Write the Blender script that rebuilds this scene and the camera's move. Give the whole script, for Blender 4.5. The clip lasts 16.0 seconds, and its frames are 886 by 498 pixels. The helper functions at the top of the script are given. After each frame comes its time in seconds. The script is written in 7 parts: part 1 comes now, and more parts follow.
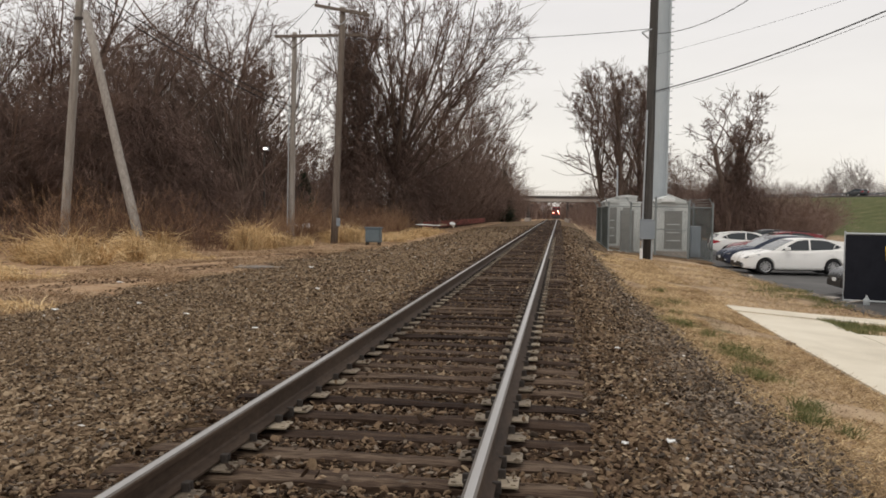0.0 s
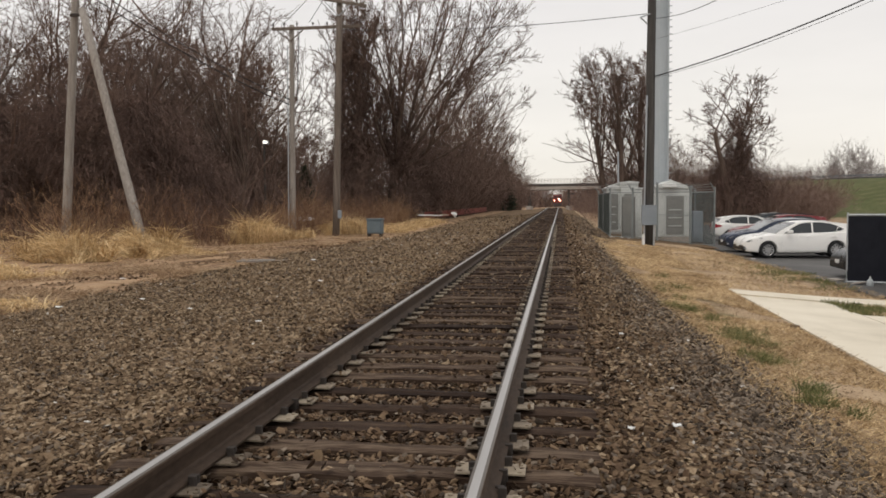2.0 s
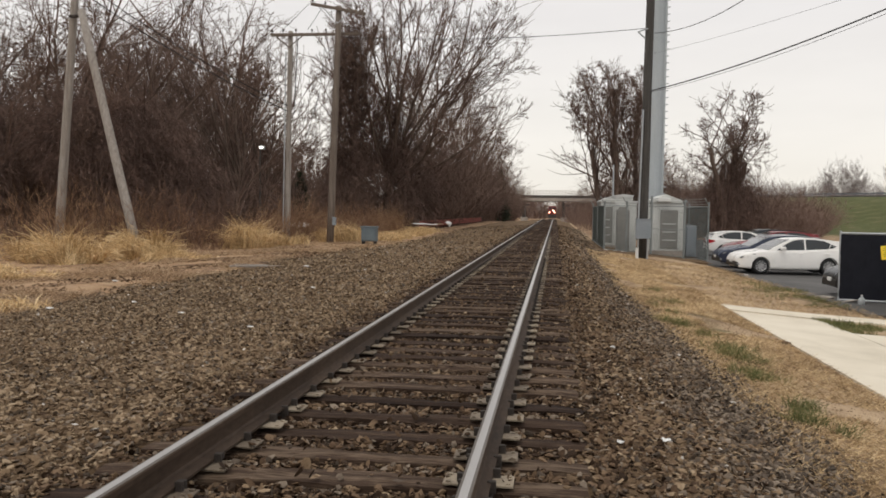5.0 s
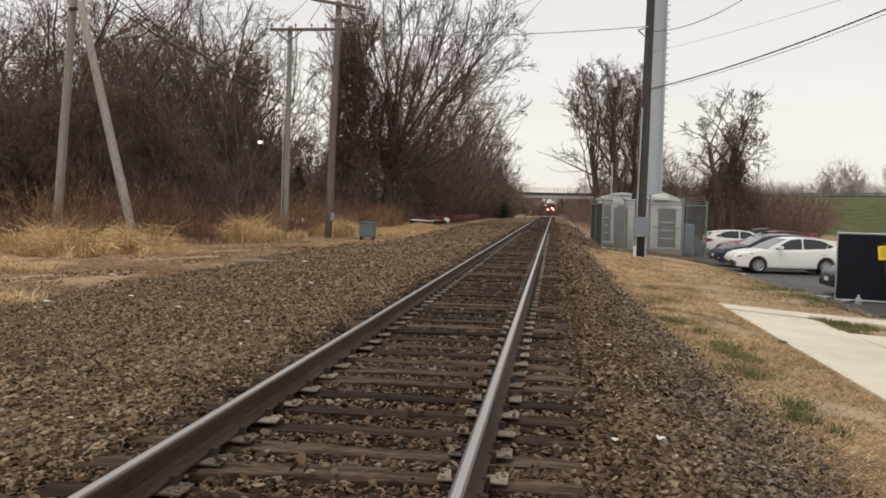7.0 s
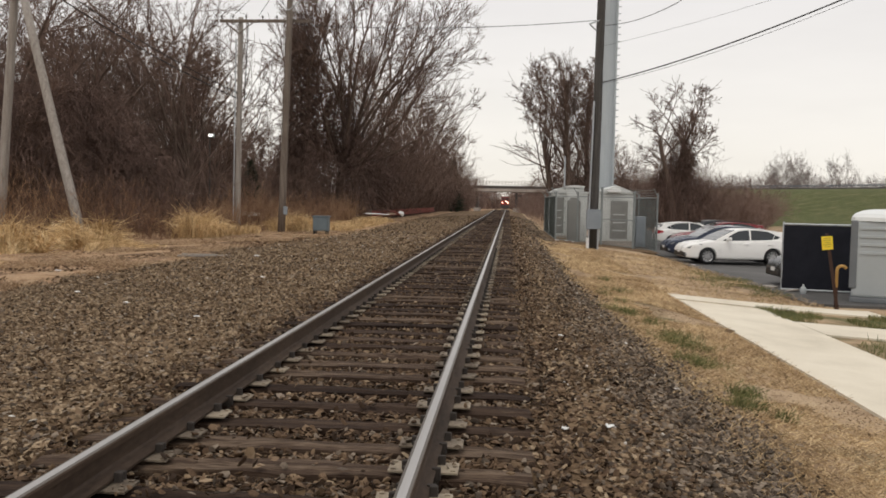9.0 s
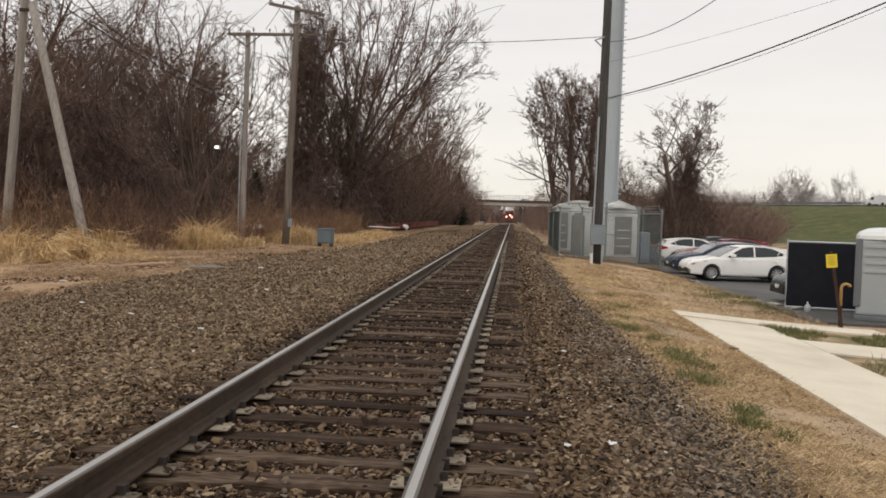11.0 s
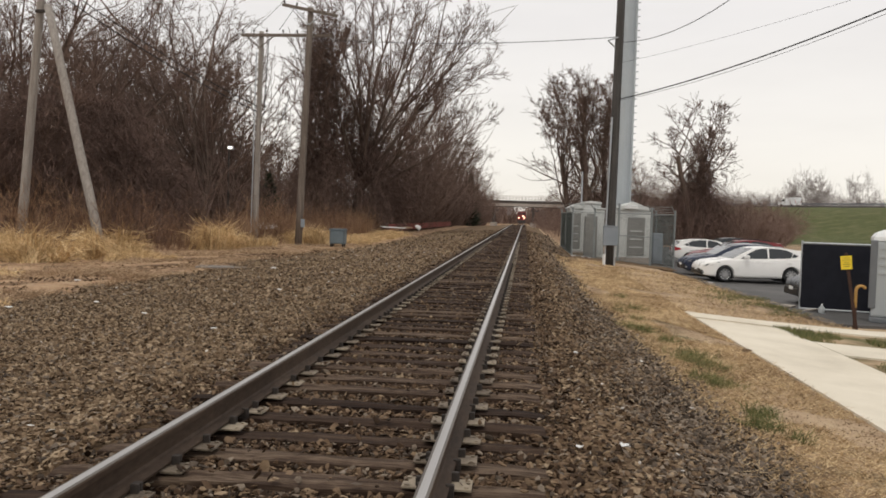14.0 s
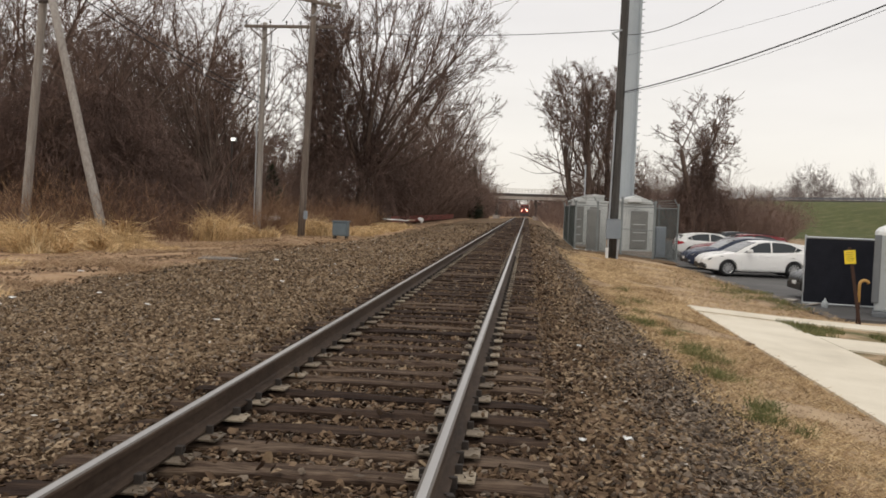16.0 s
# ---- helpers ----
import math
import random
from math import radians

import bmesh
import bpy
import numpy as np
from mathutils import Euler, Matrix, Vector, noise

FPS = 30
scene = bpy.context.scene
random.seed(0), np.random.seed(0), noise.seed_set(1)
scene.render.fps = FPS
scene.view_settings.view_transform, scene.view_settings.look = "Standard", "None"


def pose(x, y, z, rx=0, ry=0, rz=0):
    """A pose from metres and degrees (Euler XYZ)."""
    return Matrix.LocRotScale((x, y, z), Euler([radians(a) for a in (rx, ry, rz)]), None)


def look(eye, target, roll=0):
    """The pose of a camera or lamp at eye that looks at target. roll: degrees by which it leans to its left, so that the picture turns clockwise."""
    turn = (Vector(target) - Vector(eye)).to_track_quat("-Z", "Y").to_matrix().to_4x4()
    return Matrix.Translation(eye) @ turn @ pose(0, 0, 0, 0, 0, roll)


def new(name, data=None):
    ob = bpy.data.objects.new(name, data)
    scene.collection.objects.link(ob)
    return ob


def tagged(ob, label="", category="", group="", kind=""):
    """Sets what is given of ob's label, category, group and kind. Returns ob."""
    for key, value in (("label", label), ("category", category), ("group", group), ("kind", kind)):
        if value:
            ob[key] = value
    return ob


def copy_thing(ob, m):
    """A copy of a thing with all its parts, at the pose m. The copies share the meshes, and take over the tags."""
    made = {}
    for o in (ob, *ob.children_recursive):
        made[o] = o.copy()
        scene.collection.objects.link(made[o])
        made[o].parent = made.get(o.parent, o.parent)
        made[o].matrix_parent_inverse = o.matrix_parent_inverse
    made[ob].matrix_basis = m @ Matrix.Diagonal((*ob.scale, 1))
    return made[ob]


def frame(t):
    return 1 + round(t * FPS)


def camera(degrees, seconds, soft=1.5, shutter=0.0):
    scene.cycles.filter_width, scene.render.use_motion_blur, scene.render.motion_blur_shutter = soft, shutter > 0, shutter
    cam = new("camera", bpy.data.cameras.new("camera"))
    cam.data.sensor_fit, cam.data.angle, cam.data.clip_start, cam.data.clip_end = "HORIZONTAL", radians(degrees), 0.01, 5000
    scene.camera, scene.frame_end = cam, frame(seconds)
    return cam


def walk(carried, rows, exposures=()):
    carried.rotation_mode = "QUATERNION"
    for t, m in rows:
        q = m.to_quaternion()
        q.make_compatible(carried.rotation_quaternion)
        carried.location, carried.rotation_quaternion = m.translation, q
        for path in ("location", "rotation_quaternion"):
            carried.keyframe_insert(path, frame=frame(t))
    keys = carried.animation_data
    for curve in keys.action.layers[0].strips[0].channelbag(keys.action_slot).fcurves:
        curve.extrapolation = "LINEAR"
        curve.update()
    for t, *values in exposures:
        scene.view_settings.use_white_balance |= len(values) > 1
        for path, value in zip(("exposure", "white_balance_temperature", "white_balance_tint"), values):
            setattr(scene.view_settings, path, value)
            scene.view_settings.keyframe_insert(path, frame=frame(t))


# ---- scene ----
cam = camera(55.3, 16.0, soft=1.72)
PATH = [
    (0, pose(-0.000, -0.000, 1.395, 87.370, -0.700, 7.846)),
    (0.5, pose(-0.006, 0.006, 1.390, 87.272, 0.029, 7.691)),
    (1, pose(-0.005, 0.005, 1.389, 87.103, 0.373, 8.058)),
    (1.5, pose(-0.005, 0.016, 1.385, 86.819, 0.596, 8.176)),
    (2, pose(-0.001, 0.017, 1.385, 86.707, 0.489, 7.928)),
    (2.5, pose(0.000, 0.015, 1.389, 87.276, -0.143, 7.617)),
    (3, pose(-0.001, 0.015, 1.391, 87.758, -0.612, 7.597)),
    (3.5, pose(0.002, 0.013, 1.389, 87.782, -0.573, 7.745)),
    (4, pose(0.004, 0.008, 1.392, 87.856, -0.842, 7.397)),
    (4.5, pose(0.003, 0.015, 1.391, 87.523, -0.702, 7.563)),
    (7, pose(0.013, 0.012, 1.390, 87.083, -1.287, 7.484)),
    (7.5, pose(0.015, 0.015, 1.388, 87.216, -0.531, 7.567)),
    (8, pose(0.020, 0.021, 1.385, 87.124, -0.107, 7.412)),
    (8.5, pose(0.031, 0.033, 1.375, 86.503, -1.389, 6.052)),
    (9, pose(0.043, 0.027, 1.377, 86.708, -1.056, 4.428)),
    (11.5, pose(0.042, 0.006, 1.392, 87.772, -1.743, 4.852)),
    (12, pose(0.044, 0.003, 1.394, 87.906, -1.761, 5.040)),
    (12.5, pose(0.043, 0.002, 1.398, 88.032, -1.743, 5.212)),
    (13, pose(0.042, 0.002, 1.398, 87.795, -1.790, 5.265)),
    (13.5, pose(0.046, -0.005, 1.398, 87.738, -1.749, 5.493)),
    (14, pose(0.044, 0.000, 1.394, 87.630, -1.711, 5.557)),
    (14.5, pose(0.037, 0.006, 1.391, 87.352, -1.639, 5.416)),
    (15, pose(0.035, 0.003, 1.389, 87.125, -1.786, 5.560)),
    (15.5, pose(0.033, 0.013, 1.389, 87.116, -1.932, 5.668)),
    (16, pose(0.033, 0.012, 1.390, 87.124, -1.981, 5.738)),
]
walk(cam, PATH, [(0.0, 0.0, 6900, 8), (16.0, 0.04, 6900, 8)])

# ---------- world and light: bright overcast ----------
world = bpy.data.worlds.new("overcast_sky")
scene.world = world
world.use_nodes = True
wn = world.node_tree
wn.nodes.clear()


def wnode(kind, **sets):
    n = wn.nodes.new(kind)
    for k, v in sets.items():
        n.inputs[k].default_value = v
    return n


w_out = wnode("ShaderNodeOutputWorld")
w_bg = wnode("ShaderNodeBackground", Strength=1.04)
w_sky = wn.nodes.new("ShaderNodeTexSky")
w_sky.sky_type, w_sky.sun_disc = "NISHITA", False
w_sky.sun_elevation, w_sky.sun_rotation = radians(48), radians(200)
w_dim = wnode("ShaderNodeVectorMath")
w_dim.operation = "SCALE"
w_dim.inputs["Scale"].default_value = 0.10
w_co = wnode("ShaderNodeTexCoord")
w_sep = wnode("ShaderNodeSeparateXYZ")
w_ramp = wnode("ShaderNodeValToRGB")
w_ramp.color_ramp.elements[0].position = 0.0
w_ramp.color_ramp.elements[0].color = (0.905, 0.875, 0.848, 1)
w_ramp.color_ramp.elements[1].position = 0.55
w_ramp.color_ramp.elements[1].color = (0.855, 0.85, 0.89, 1)
mid = w_ramp.color_ramp.elements.new(0.22)
mid.color = (0.845, 0.832, 0.865, 1)
w_map = wnode("ShaderNodeMapping")
w_map.inputs["Scale"].default_value = (1.2, 1.2, 5.0)
w_noise = wnode("ShaderNodeTexNoise", Scale=1.6, Detail=5.0, Roughness=0.55)
w_cloud = wnode("ShaderNodeMapRange")
w_cloud.inputs["From Min"].default_value, w_cloud.inputs["From Max"].default_value = 0.3, 0.7
w_cloud.inputs["To Min"].default_value, w_cloud.inputs["To Max"].default_value = 0.93, 1.05
w_mul = wnode("ShaderNodeVectorMath")
w_mul.operation = "SCALE"
w_mix = wnode("ShaderNodeMix")
w_mix.data_type = "RGBA"
w_mix.inputs["Factor"].default_value = 0.06
wl = wn.links.new
wl(w_co.outputs["Generated"], w_sep.inputs[0])
wl(w_sep.outputs["Z"], w_ramp.inputs["Fac"])
wl(w_co.outputs["Generated"], w_map.inputs["Vector"])
wl(w_map.outputs[0], w_noise.inputs["Vector"])
wl(w_noise.outputs[0], w_cloud.inputs["Value"])
wl(w_ramp.outputs[0], w_mul.inputs[0])
wl(w_cloud.outputs[0], w_mul.inputs["Scale"])
wl(w_sky.outputs[0], w_dim.inputs[0])
wl(w_mul.outputs[0], w_mix.inputs["A"])
wl(w_dim.outputs[0], w_mix.inputs["B"])
wl(w_mix.outputs["Result"], w_bg.inputs["Color"])
wl(w_bg.outputs[0], w_out.inputs[0])

sun_data = bpy.data.lights.new("sun", "SUN")
sun_data.energy, sun_data.angle, sun_data.color = 0.9, radians(25), (1.0, 0.96, 0.9)
sun = new("sun", sun_data)
sun.matrix_world = look((0, 0, 60), (0 + 12, 32, 0))

# ---------- materials ----------
MATS = {}


def mat(name, colors, scale=4.0, rough=0.8, metal=0.0, bump=0.3, fine=60.0, bump_dist=0.01, random_hue=0.0,
        island=0.0, stretch=(1, 1, 1), rough_var=0.1, spec=0.4, coords="Object", detail=6.0):
    """Noise-ramped surface: broad variation, fine grain, relief; optional tint per object or per island."""
    m = bpy.data.materials.new(name)
    m.use_nodes = True
    t = m.node_tree
    b = t.nodes["Principled BSDF"]
    ln = t.links.new
    co = t.nodes.new("ShaderNodeTexCoord")
    mp = t.nodes.new("ShaderNodeMapping")
    mp.inputs["Scale"].default_value = stretch
    ln(co.outputs[coords], mp.inputs["Vector"])
    n1 = t.nodes.new("ShaderNodeTexNoise")
    n1.inputs["Scale"].default_value, n1.inputs["Detail"].default_value = scale, detail
    n1.inputs["Roughness"].default_value = 0.65
    n2 = t.nodes.new("ShaderNodeTexNoise")
    n2.inputs["Scale"].default_value, n2.inputs["Detail"].default_value = fine, 4.0
    for n in (n1, n2):
        ln(mp.outputs[0], n.inputs["Vector"])
    fac = t.nodes.new("ShaderNodeMath")
    fac.operation = "MULTIPLY_ADD"
    ln(n2.outputs[0], fac.inputs[0])
    fac.inputs[1].default_value = 0.45
    off = t.nodes.new("ShaderNodeMath")
    off.operation = "MULTIPLY_ADD"
    ln(n1.outputs[0], off.inputs[0])
    off.inputs[1].default_value, off.inputs[2].default_value = 1.0, -0.22
    ln(off.outputs[0], fac.inputs[2])
    last = fac.outputs[0]
    if random_hue or island:
        src = t.nodes.new("ShaderNodeNewGeometry" if island else "ShaderNodeObjectInfo")
        amt = island or random_hue
        sh = t.nodes.new("ShaderNodeMath")
        sh.operation = "MULTIPLY_ADD"
        ln(src.outputs["Random Per Island" if island else "Random"], sh.inputs[0])
        sh.inputs[1].default_value = amt
        sh2 = t.nodes.new("ShaderNodeMath")
        sh2.operation = "SUBTRACT"
        ln(last, sh2.inputs[0])
        sh2.inputs[1].default_value = amt / 2
        ln(sh2.outputs[0], sh.inputs[2])
        last = sh.outputs[0]
    ramp = t.nodes.new("ShaderNodeValToRGB")
    els = ramp.color_ramp.elements
    lo, hi = 0.25, 0.75
    els[0].position, els[1].position = lo, hi
    els[0].color, els[1].color = (*colors[0], 1), (*colors[-1], 1)
    for i, c in enumerate(colors[1:-1]):
        els.new(lo + (hi - lo) * (i + 1) / (len(colors) - 1)).color = (*c, 1)
    ln(last, ramp.inputs["Fac"])
    ln(ramp.outputs[0], b.inputs["Base Color"])
    b.inputs["Metallic"].default_value = metal
    b.inputs["Specular IOR Level"].default_value = spec
    rv = t.nodes.new("ShaderNodeMapRange")
    rv.inputs["To Min"].default_value, rv.inputs["To Max"].default_value = max(0.02, rough - rough_var), min(1, rough + rough_var)
    ln(n1.outputs[0], rv.inputs["Value"])
    ln(rv.outputs[0], b.inputs["Roughness"])
    if bump:
        bp = t.nodes.new("ShaderNodeBump")
        bp.inputs["Strength"].default_value, bp.inputs["Distance"].default_value = bump, bump_dist
        ln(fac.outputs[0], bp.inputs["Height"])
        ln(bp.outputs[0], b.inputs["Normal"])
    MATS[name] = m
    return m


def glow(name, color, strength):
    m = bpy.data.materials.new(name)
    m.use_nodes = True
    b = m.node_tree.nodes["Principled BSDF"]
    b.inputs["Base Color"].default_value = (*color, 1)
    b.inputs["Emission Color"].default_value = (*color, 1)
    b.inputs["Emission Strength"].default_value = strength
    return m


def glassy(name, color, rough=0.05):
    m = bpy.data.materials.new(name)
    m.use_nodes = True
    b = m.node_tree.nodes["Principled BSDF"]
    b.inputs["Base Color"].default_value = (*color, 1)
    b.inputs["Roughness"].default_value = rough
    b.inputs["Specular IOR Level"].default_value = 0.45
    b.inputs["Coat Weight"].default_value = 0.15
    return m


M_STONE = mat("ballast_stone", [(0.0858, 0.0567, 0.0347), (0.1562, 0.1059, 0.0653), (0.2200, 0.1519, 0.0949), (0.3300, 0.2482, 0.1652)], scale=3, rough=0.9, bump=0.6, fine=140, bump_dist=0.004, island=0.6, spec=0.15)
M_STONE_GREY = mat("grey_ballast_stone", [(0.0580, 0.0444, 0.0340), (0.1021, 0.0788, 0.0608), (0.1531, 0.1188, 0.0906), (0.2436, 0.1954, 0.1514)], scale=3, rough=0.9, bump=0.6, fine=140, bump_dist=0.004, island=0.72, spec=0.15)
M_STONE_OILY = mat("grease_darkened_stone", [(0.0304, 0.0183, 0.0113), (0.0655, 0.0405, 0.0252), (0.1100, 0.0688, 0.0422), (0.1813, 0.1221, 0.0772)], scale=3, rough=0.85, bump=0.6, fine=140, bump_dist=0.004, island=0.62, spec=0.15)
M_BED = mat("ballast_bed", [(0.0534, 0.0335, 0.0198), (0.1128, 0.0727, 0.0428), (0.1781, 0.1189, 0.0703), (0.2968, 0.2134, 0.1339)], scale=0.9, rough=0.95, bump=1.0, fine=24, bump_dist=0.05, coords="Object", detail=9, spec=0.15)
M_LITTER = mat("dark_leaf_litter", [(0.05, 0.03, 0.02), (0.13, 0.08, 0.048), (0.24, 0.155, 0.095)], scale=4, rough=0.95, bump=0.3, fine=60, island=0.6, spec=0.15)
M_STRAW = mat("dry_straw", [(0.1638, 0.1053, 0.0562), (0.3559, 0.2397, 0.1274), (0.5311, 0.3752, 0.2084), (0.7232, 0.5600, 0.3402)], scale=0.9, rough=0.9, bump=0.2, fine=20, island=0.55)
M_MAT = mat("flattened_brown_grass", [(0.16, 0.098, 0.057), (0.315, 0.206, 0.122), (0.44, 0.305, 0.19), (0.58, 0.44, 0.295)], scale=0.7, rough=0.9, bump=0.2, fine=20, island=0.55)
M_TALLGRASS = mat("tall_dry_grass", [(0.2948, 0.1871, 0.0884), (0.5216, 0.3515, 0.1701), (0.6804, 0.4820, 0.2551), (0.8165, 0.6350, 0.3856)], scale=0.7, rough=0.9, bump=0.0, fine=20, island=0.55)
M_GREEN = mat("green_grass", [(0.0728, 0.0839, 0.0269), (0.1300, 0.1376, 0.0480), (0.2704, 0.2311, 0.1008)], scale=0.8, rough=0.8, bump=0.0, fine=20, island=0.5)
M_TIE = mat("weathered_tie_wood", [(0.0180, 0.0107, 0.0078), (0.0360, 0.0219, 0.0152), (0.0636, 0.0408, 0.0284), (0.1537, 0.1102, 0.0784)], scale=1.3, rough=0.9, bump=1.0, fine=11, bump_dist=0.014, random_hue=0.34, stretch=(1, 11, 11), spec=0.15)
M_RUST = mat("rusty_rail_side", [(0.036, 0.024, 0.017), (0.07, 0.048, 0.035), (0.11, 0.078, 0.056)], scale=3, rough=0.72, bump=0.35, fine=50, metal=0.1, stretch=(1, 0.3, 1), spec=0.15)
M_STEEL = mat("polished_rail_head", [(0.4, 0.385, 0.37), (0.54, 0.525, 0.51)], scale=1.5, rough=0.33, bump=0.03, fine=30, metal=0.85, stretch=(12, 0.12, 1))
M_DULLSTEEL = mat("dull_rail_edge", [(0.10, 0.085, 0.072), (0.17, 0.15, 0.13)], scale=2, rough=0.5, bump=0.05, fine=40, metal=0.5, stretch=(8, 0.2, 1))
M_PLATE = mat("galvanised_tie_plate", [(0.08, 0.06, 0.043), (0.185, 0.148, 0.11), (0.33, 0.275, 0.205)], scale=9, rough=0.75, bump=0.3, fine=90, random_hue=0.4)
M_DARKIRON = mat("dark_spike_iron", [(0.022, 0.018, 0.016), (0.055, 0.043, 0.036)], scale=20, rough=0.75, bump=0.3)
M_CONC = mat("pale_concrete", [(0.5564, 0.4976, 0.3975), (0.6688, 0.6046, 0.4929), (0.7383, 0.6794, 0.5671)], scale=0.8, rough=0.9, bump=0.15, fine=70, bump_dist=0.004)
M_ASPH = mat("parking_asphalt", [(0.055, 0.053, 0.052), (0.094, 0.090, 0.088), (0.143, 0.138, 0.132)], scale=0.5, rough=0.9, bump=0.3, fine=80, bump_dist=0.006)
M_POLE = mat("weathered_grey_pole", [(0.16, 0.14, 0.122), (0.265, 0.235, 0.21), (0.36, 0.33, 0.30)], scale=2, rough=0.9, bump=0.4, fine=24, bump_dist=0.008, stretch=(6, 6, 0.4))
M_POLE_BROWN = mat("weathered_brown_pole", [(0.09, 0.07, 0.058), (0.15, 0.12, 0.10), (0.22, 0.185, 0.16)], scale=2, rough=0.9, bump=0.4, fine=24, bump_dist=0.008, stretch=(6, 6, 0.4))
M_POLE_DARK = mat("dark_tarred_pole", [(0.035, 0.032, 0.030), (0.065, 0.06, 0.056), (0.10, 0.093, 0.087)], scale=2, rough=0.85, bump=0.4, fine=24, bump_dist=0.006, stretch=(6, 6, 0.4))
M_BARK = mat("grey_brown_bark", [(0.065, 0.044, 0.035), (0.118, 0.083, 0.066), (0.18, 0.134, 0.108)], scale=1.2, rough=0.95, bump=0.5, fine=16, bump_dist=0.02, stretch=(3, 3, 0.7))
M_TWIG = mat("bare_twigs", [(0.0792, 0.0500, 0.0398), (0.1391, 0.0910, 0.0718), (0.2033, 0.1390, 0.1115)], scale=0.5, rough=0.95, bump=0.0, fine=6, island=0.3)
M_CREEPER = mat("dark_creeper_stems", [(0.0680, 0.0415, 0.0336), (0.1197, 0.0756, 0.0615), (0.1904, 0.1244, 0.1021)], scale=0.5, rough=0.95, bump=0.0, fine=6, island=0.4)
M_BRUSH = mat("brown_brush_stems", [(0.1056, 0.0554, 0.037), (0.198, 0.1135, 0.0713), (0.3696, 0.2376, 0.1386)], scale=0.3, rough=0.95, bump=0.0, fine=6, island=0.5)
M_SHRUB = mat("mauve_brown_shrub_stems", [(0.108, 0.069, 0.056), (0.18, 0.12, 0.099), (0.26, 0.182, 0.15)], scale=0.2, rough=0.95, bump=0.0, fine=6, island=0.4)
# Skyline twigs: paler than near ones, distance haze put into the colour.
M_FARTWIG = mat("haze_tinted_far_twigs", [(0.24, 0.205, 0.195), (0.34, 0.30, 0.285)], scale=0.1, rough=0.95, bump=0.0, fine=6, island=0.4)
# Scrub behind the road: distance haze is mixed into these pale browns.
M_FARSCRUB = mat("haze_tinted_far_scrub", [(0.16, 0.13, 0.122), (0.24, 0.2, 0.19)], scale=0.1, rough=0.95, bump=0.0, fine=6, island=0.4)
M_GUARD = mat("dull_blue_grey_rail", [(0.13, 0.14, 0.155), (0.2, 0.21, 0.23)], scale=0.6, rough=0.6, metal=0.2, bump=0.1, fine=12)
M_CHAIN = mat("weathered_chain_link", [(0.0825, 0.0990, 0.0960), (0.1500, 0.1725, 0.1680)], scale=2, rough=0.7, metal=0.2, bump=0.0)
M_FENCE = mat("weathered_fence_steel", [(0.15, 0.165, 0.165), (0.23, 0.25, 0.25), (0.30, 0.32, 0.32)], scale=2, rough=0.6, metal=0.2, bump=0.1)
M_CEDAR = mat("dark_evergreen", [(0.018, 0.024, 0.014), (0.040, 0.050, 0.028)], scale=1, rough=0.9, bump=0.0, fine=10, island=0.4)
M_GALV = mat("galvanised_steel", [(0.30, 0.315, 0.33), (0.40, 0.42, 0.44), (0.48, 0.50, 0.52)], scale=1.2, rough=0.5, metal=0.5, bump=0.1, fine=30)
M_TOWER = mat("blue_grey_tower_steel", [(0.34, 0.375, 0.4), (0.41, 0.445, 0.47), (0.47, 0.5, 0.52)], scale=0.8, rough=0.55, metal=0.2, bump=0.1, fine=30, stretch=(1, 1, 0.3))
M_SHED = mat("off_white_shed_panel", [(0.46, 0.475, 0.46), (0.57, 0.585, 0.57), (0.65, 0.66, 0.645)], scale=1.2, rough=0.65, bump=0.1, fine=20)
M_SHEDDARK = mat("grey_shed_door", [(0.20, 0.195, 0.185), (0.27, 0.265, 0.25)], scale=2, rough=0.7, bump=0.1)
M_CABINET = mat("blue_grey_cabinet_paint", [(0.095, 0.125, 0.145), (0.14, 0.175, 0.195)], scale=3, rough=0.6, bump=0.1)
M_GREYBOX = mat("grey_enclosure_paint", [(0.20, 0.23, 0.26), (0.27, 0.30, 0.33)], scale=3, rough=0.55, bump=0.1, metal=0.1)
M_BLACKSCREEN = mat("black_mesh_screen", [(0.006, 0.007, 0.012), (0.014, 0.015, 0.022)], scale=3, rough=0.7, bump=0.4, fine=120, bump_dist=0.003, spec=0.2)
M_PLASTIC = mat("grey_moulded_plastic", [(0.33, 0.355, 0.365), (0.39, 0.415, 0.425)], scale=1.5, rough=0.5, bump=0.05)
M_PLASTICDARK = mat("dark_grey_plastic", [(0.12, 0.13, 0.14), (0.16, 0.17, 0.18)], scale=1.5, rough=0.5, bump=0.05)
M_ROOFPLASTIC = mat("white_translucent_plastic", [(0.66, 0.68, 0.68), (0.74, 0.76, 0.76)], scale=1.5, rough=0.45, bump=0.05)
M_YELLOW = mat("yellow_sign_face", [(0.72, 0.52, 0.02), (0.82, 0.62, 0.05)], scale=5, rough=0.5, bump=0.05)
M_ORANGE = mat("orange_yellow_pipe_paint", [(0.34, 0.19, 0.055), (0.45, 0.27, 0.085)], scale=6, rough=0.6, bump=0.15)
M_RUSTPOST = mat("rust_red_post", [(0.028, 0.013, 0.009), (0.065, 0.03, 0.019)], scale=6, rough=0.8, bump=0.3)
M_INK = mat("dark_print", [(0.05, 0.045, 0.02), (0.07, 0.06, 0.03)], scale=6, rough=0.6, bump=0.0)
M_WHITE = mat("white_litter", [(0.66, 0.66, 0.65), (0.8, 0.8, 0.79)], scale=8, rough=0.6, bump=0.1)
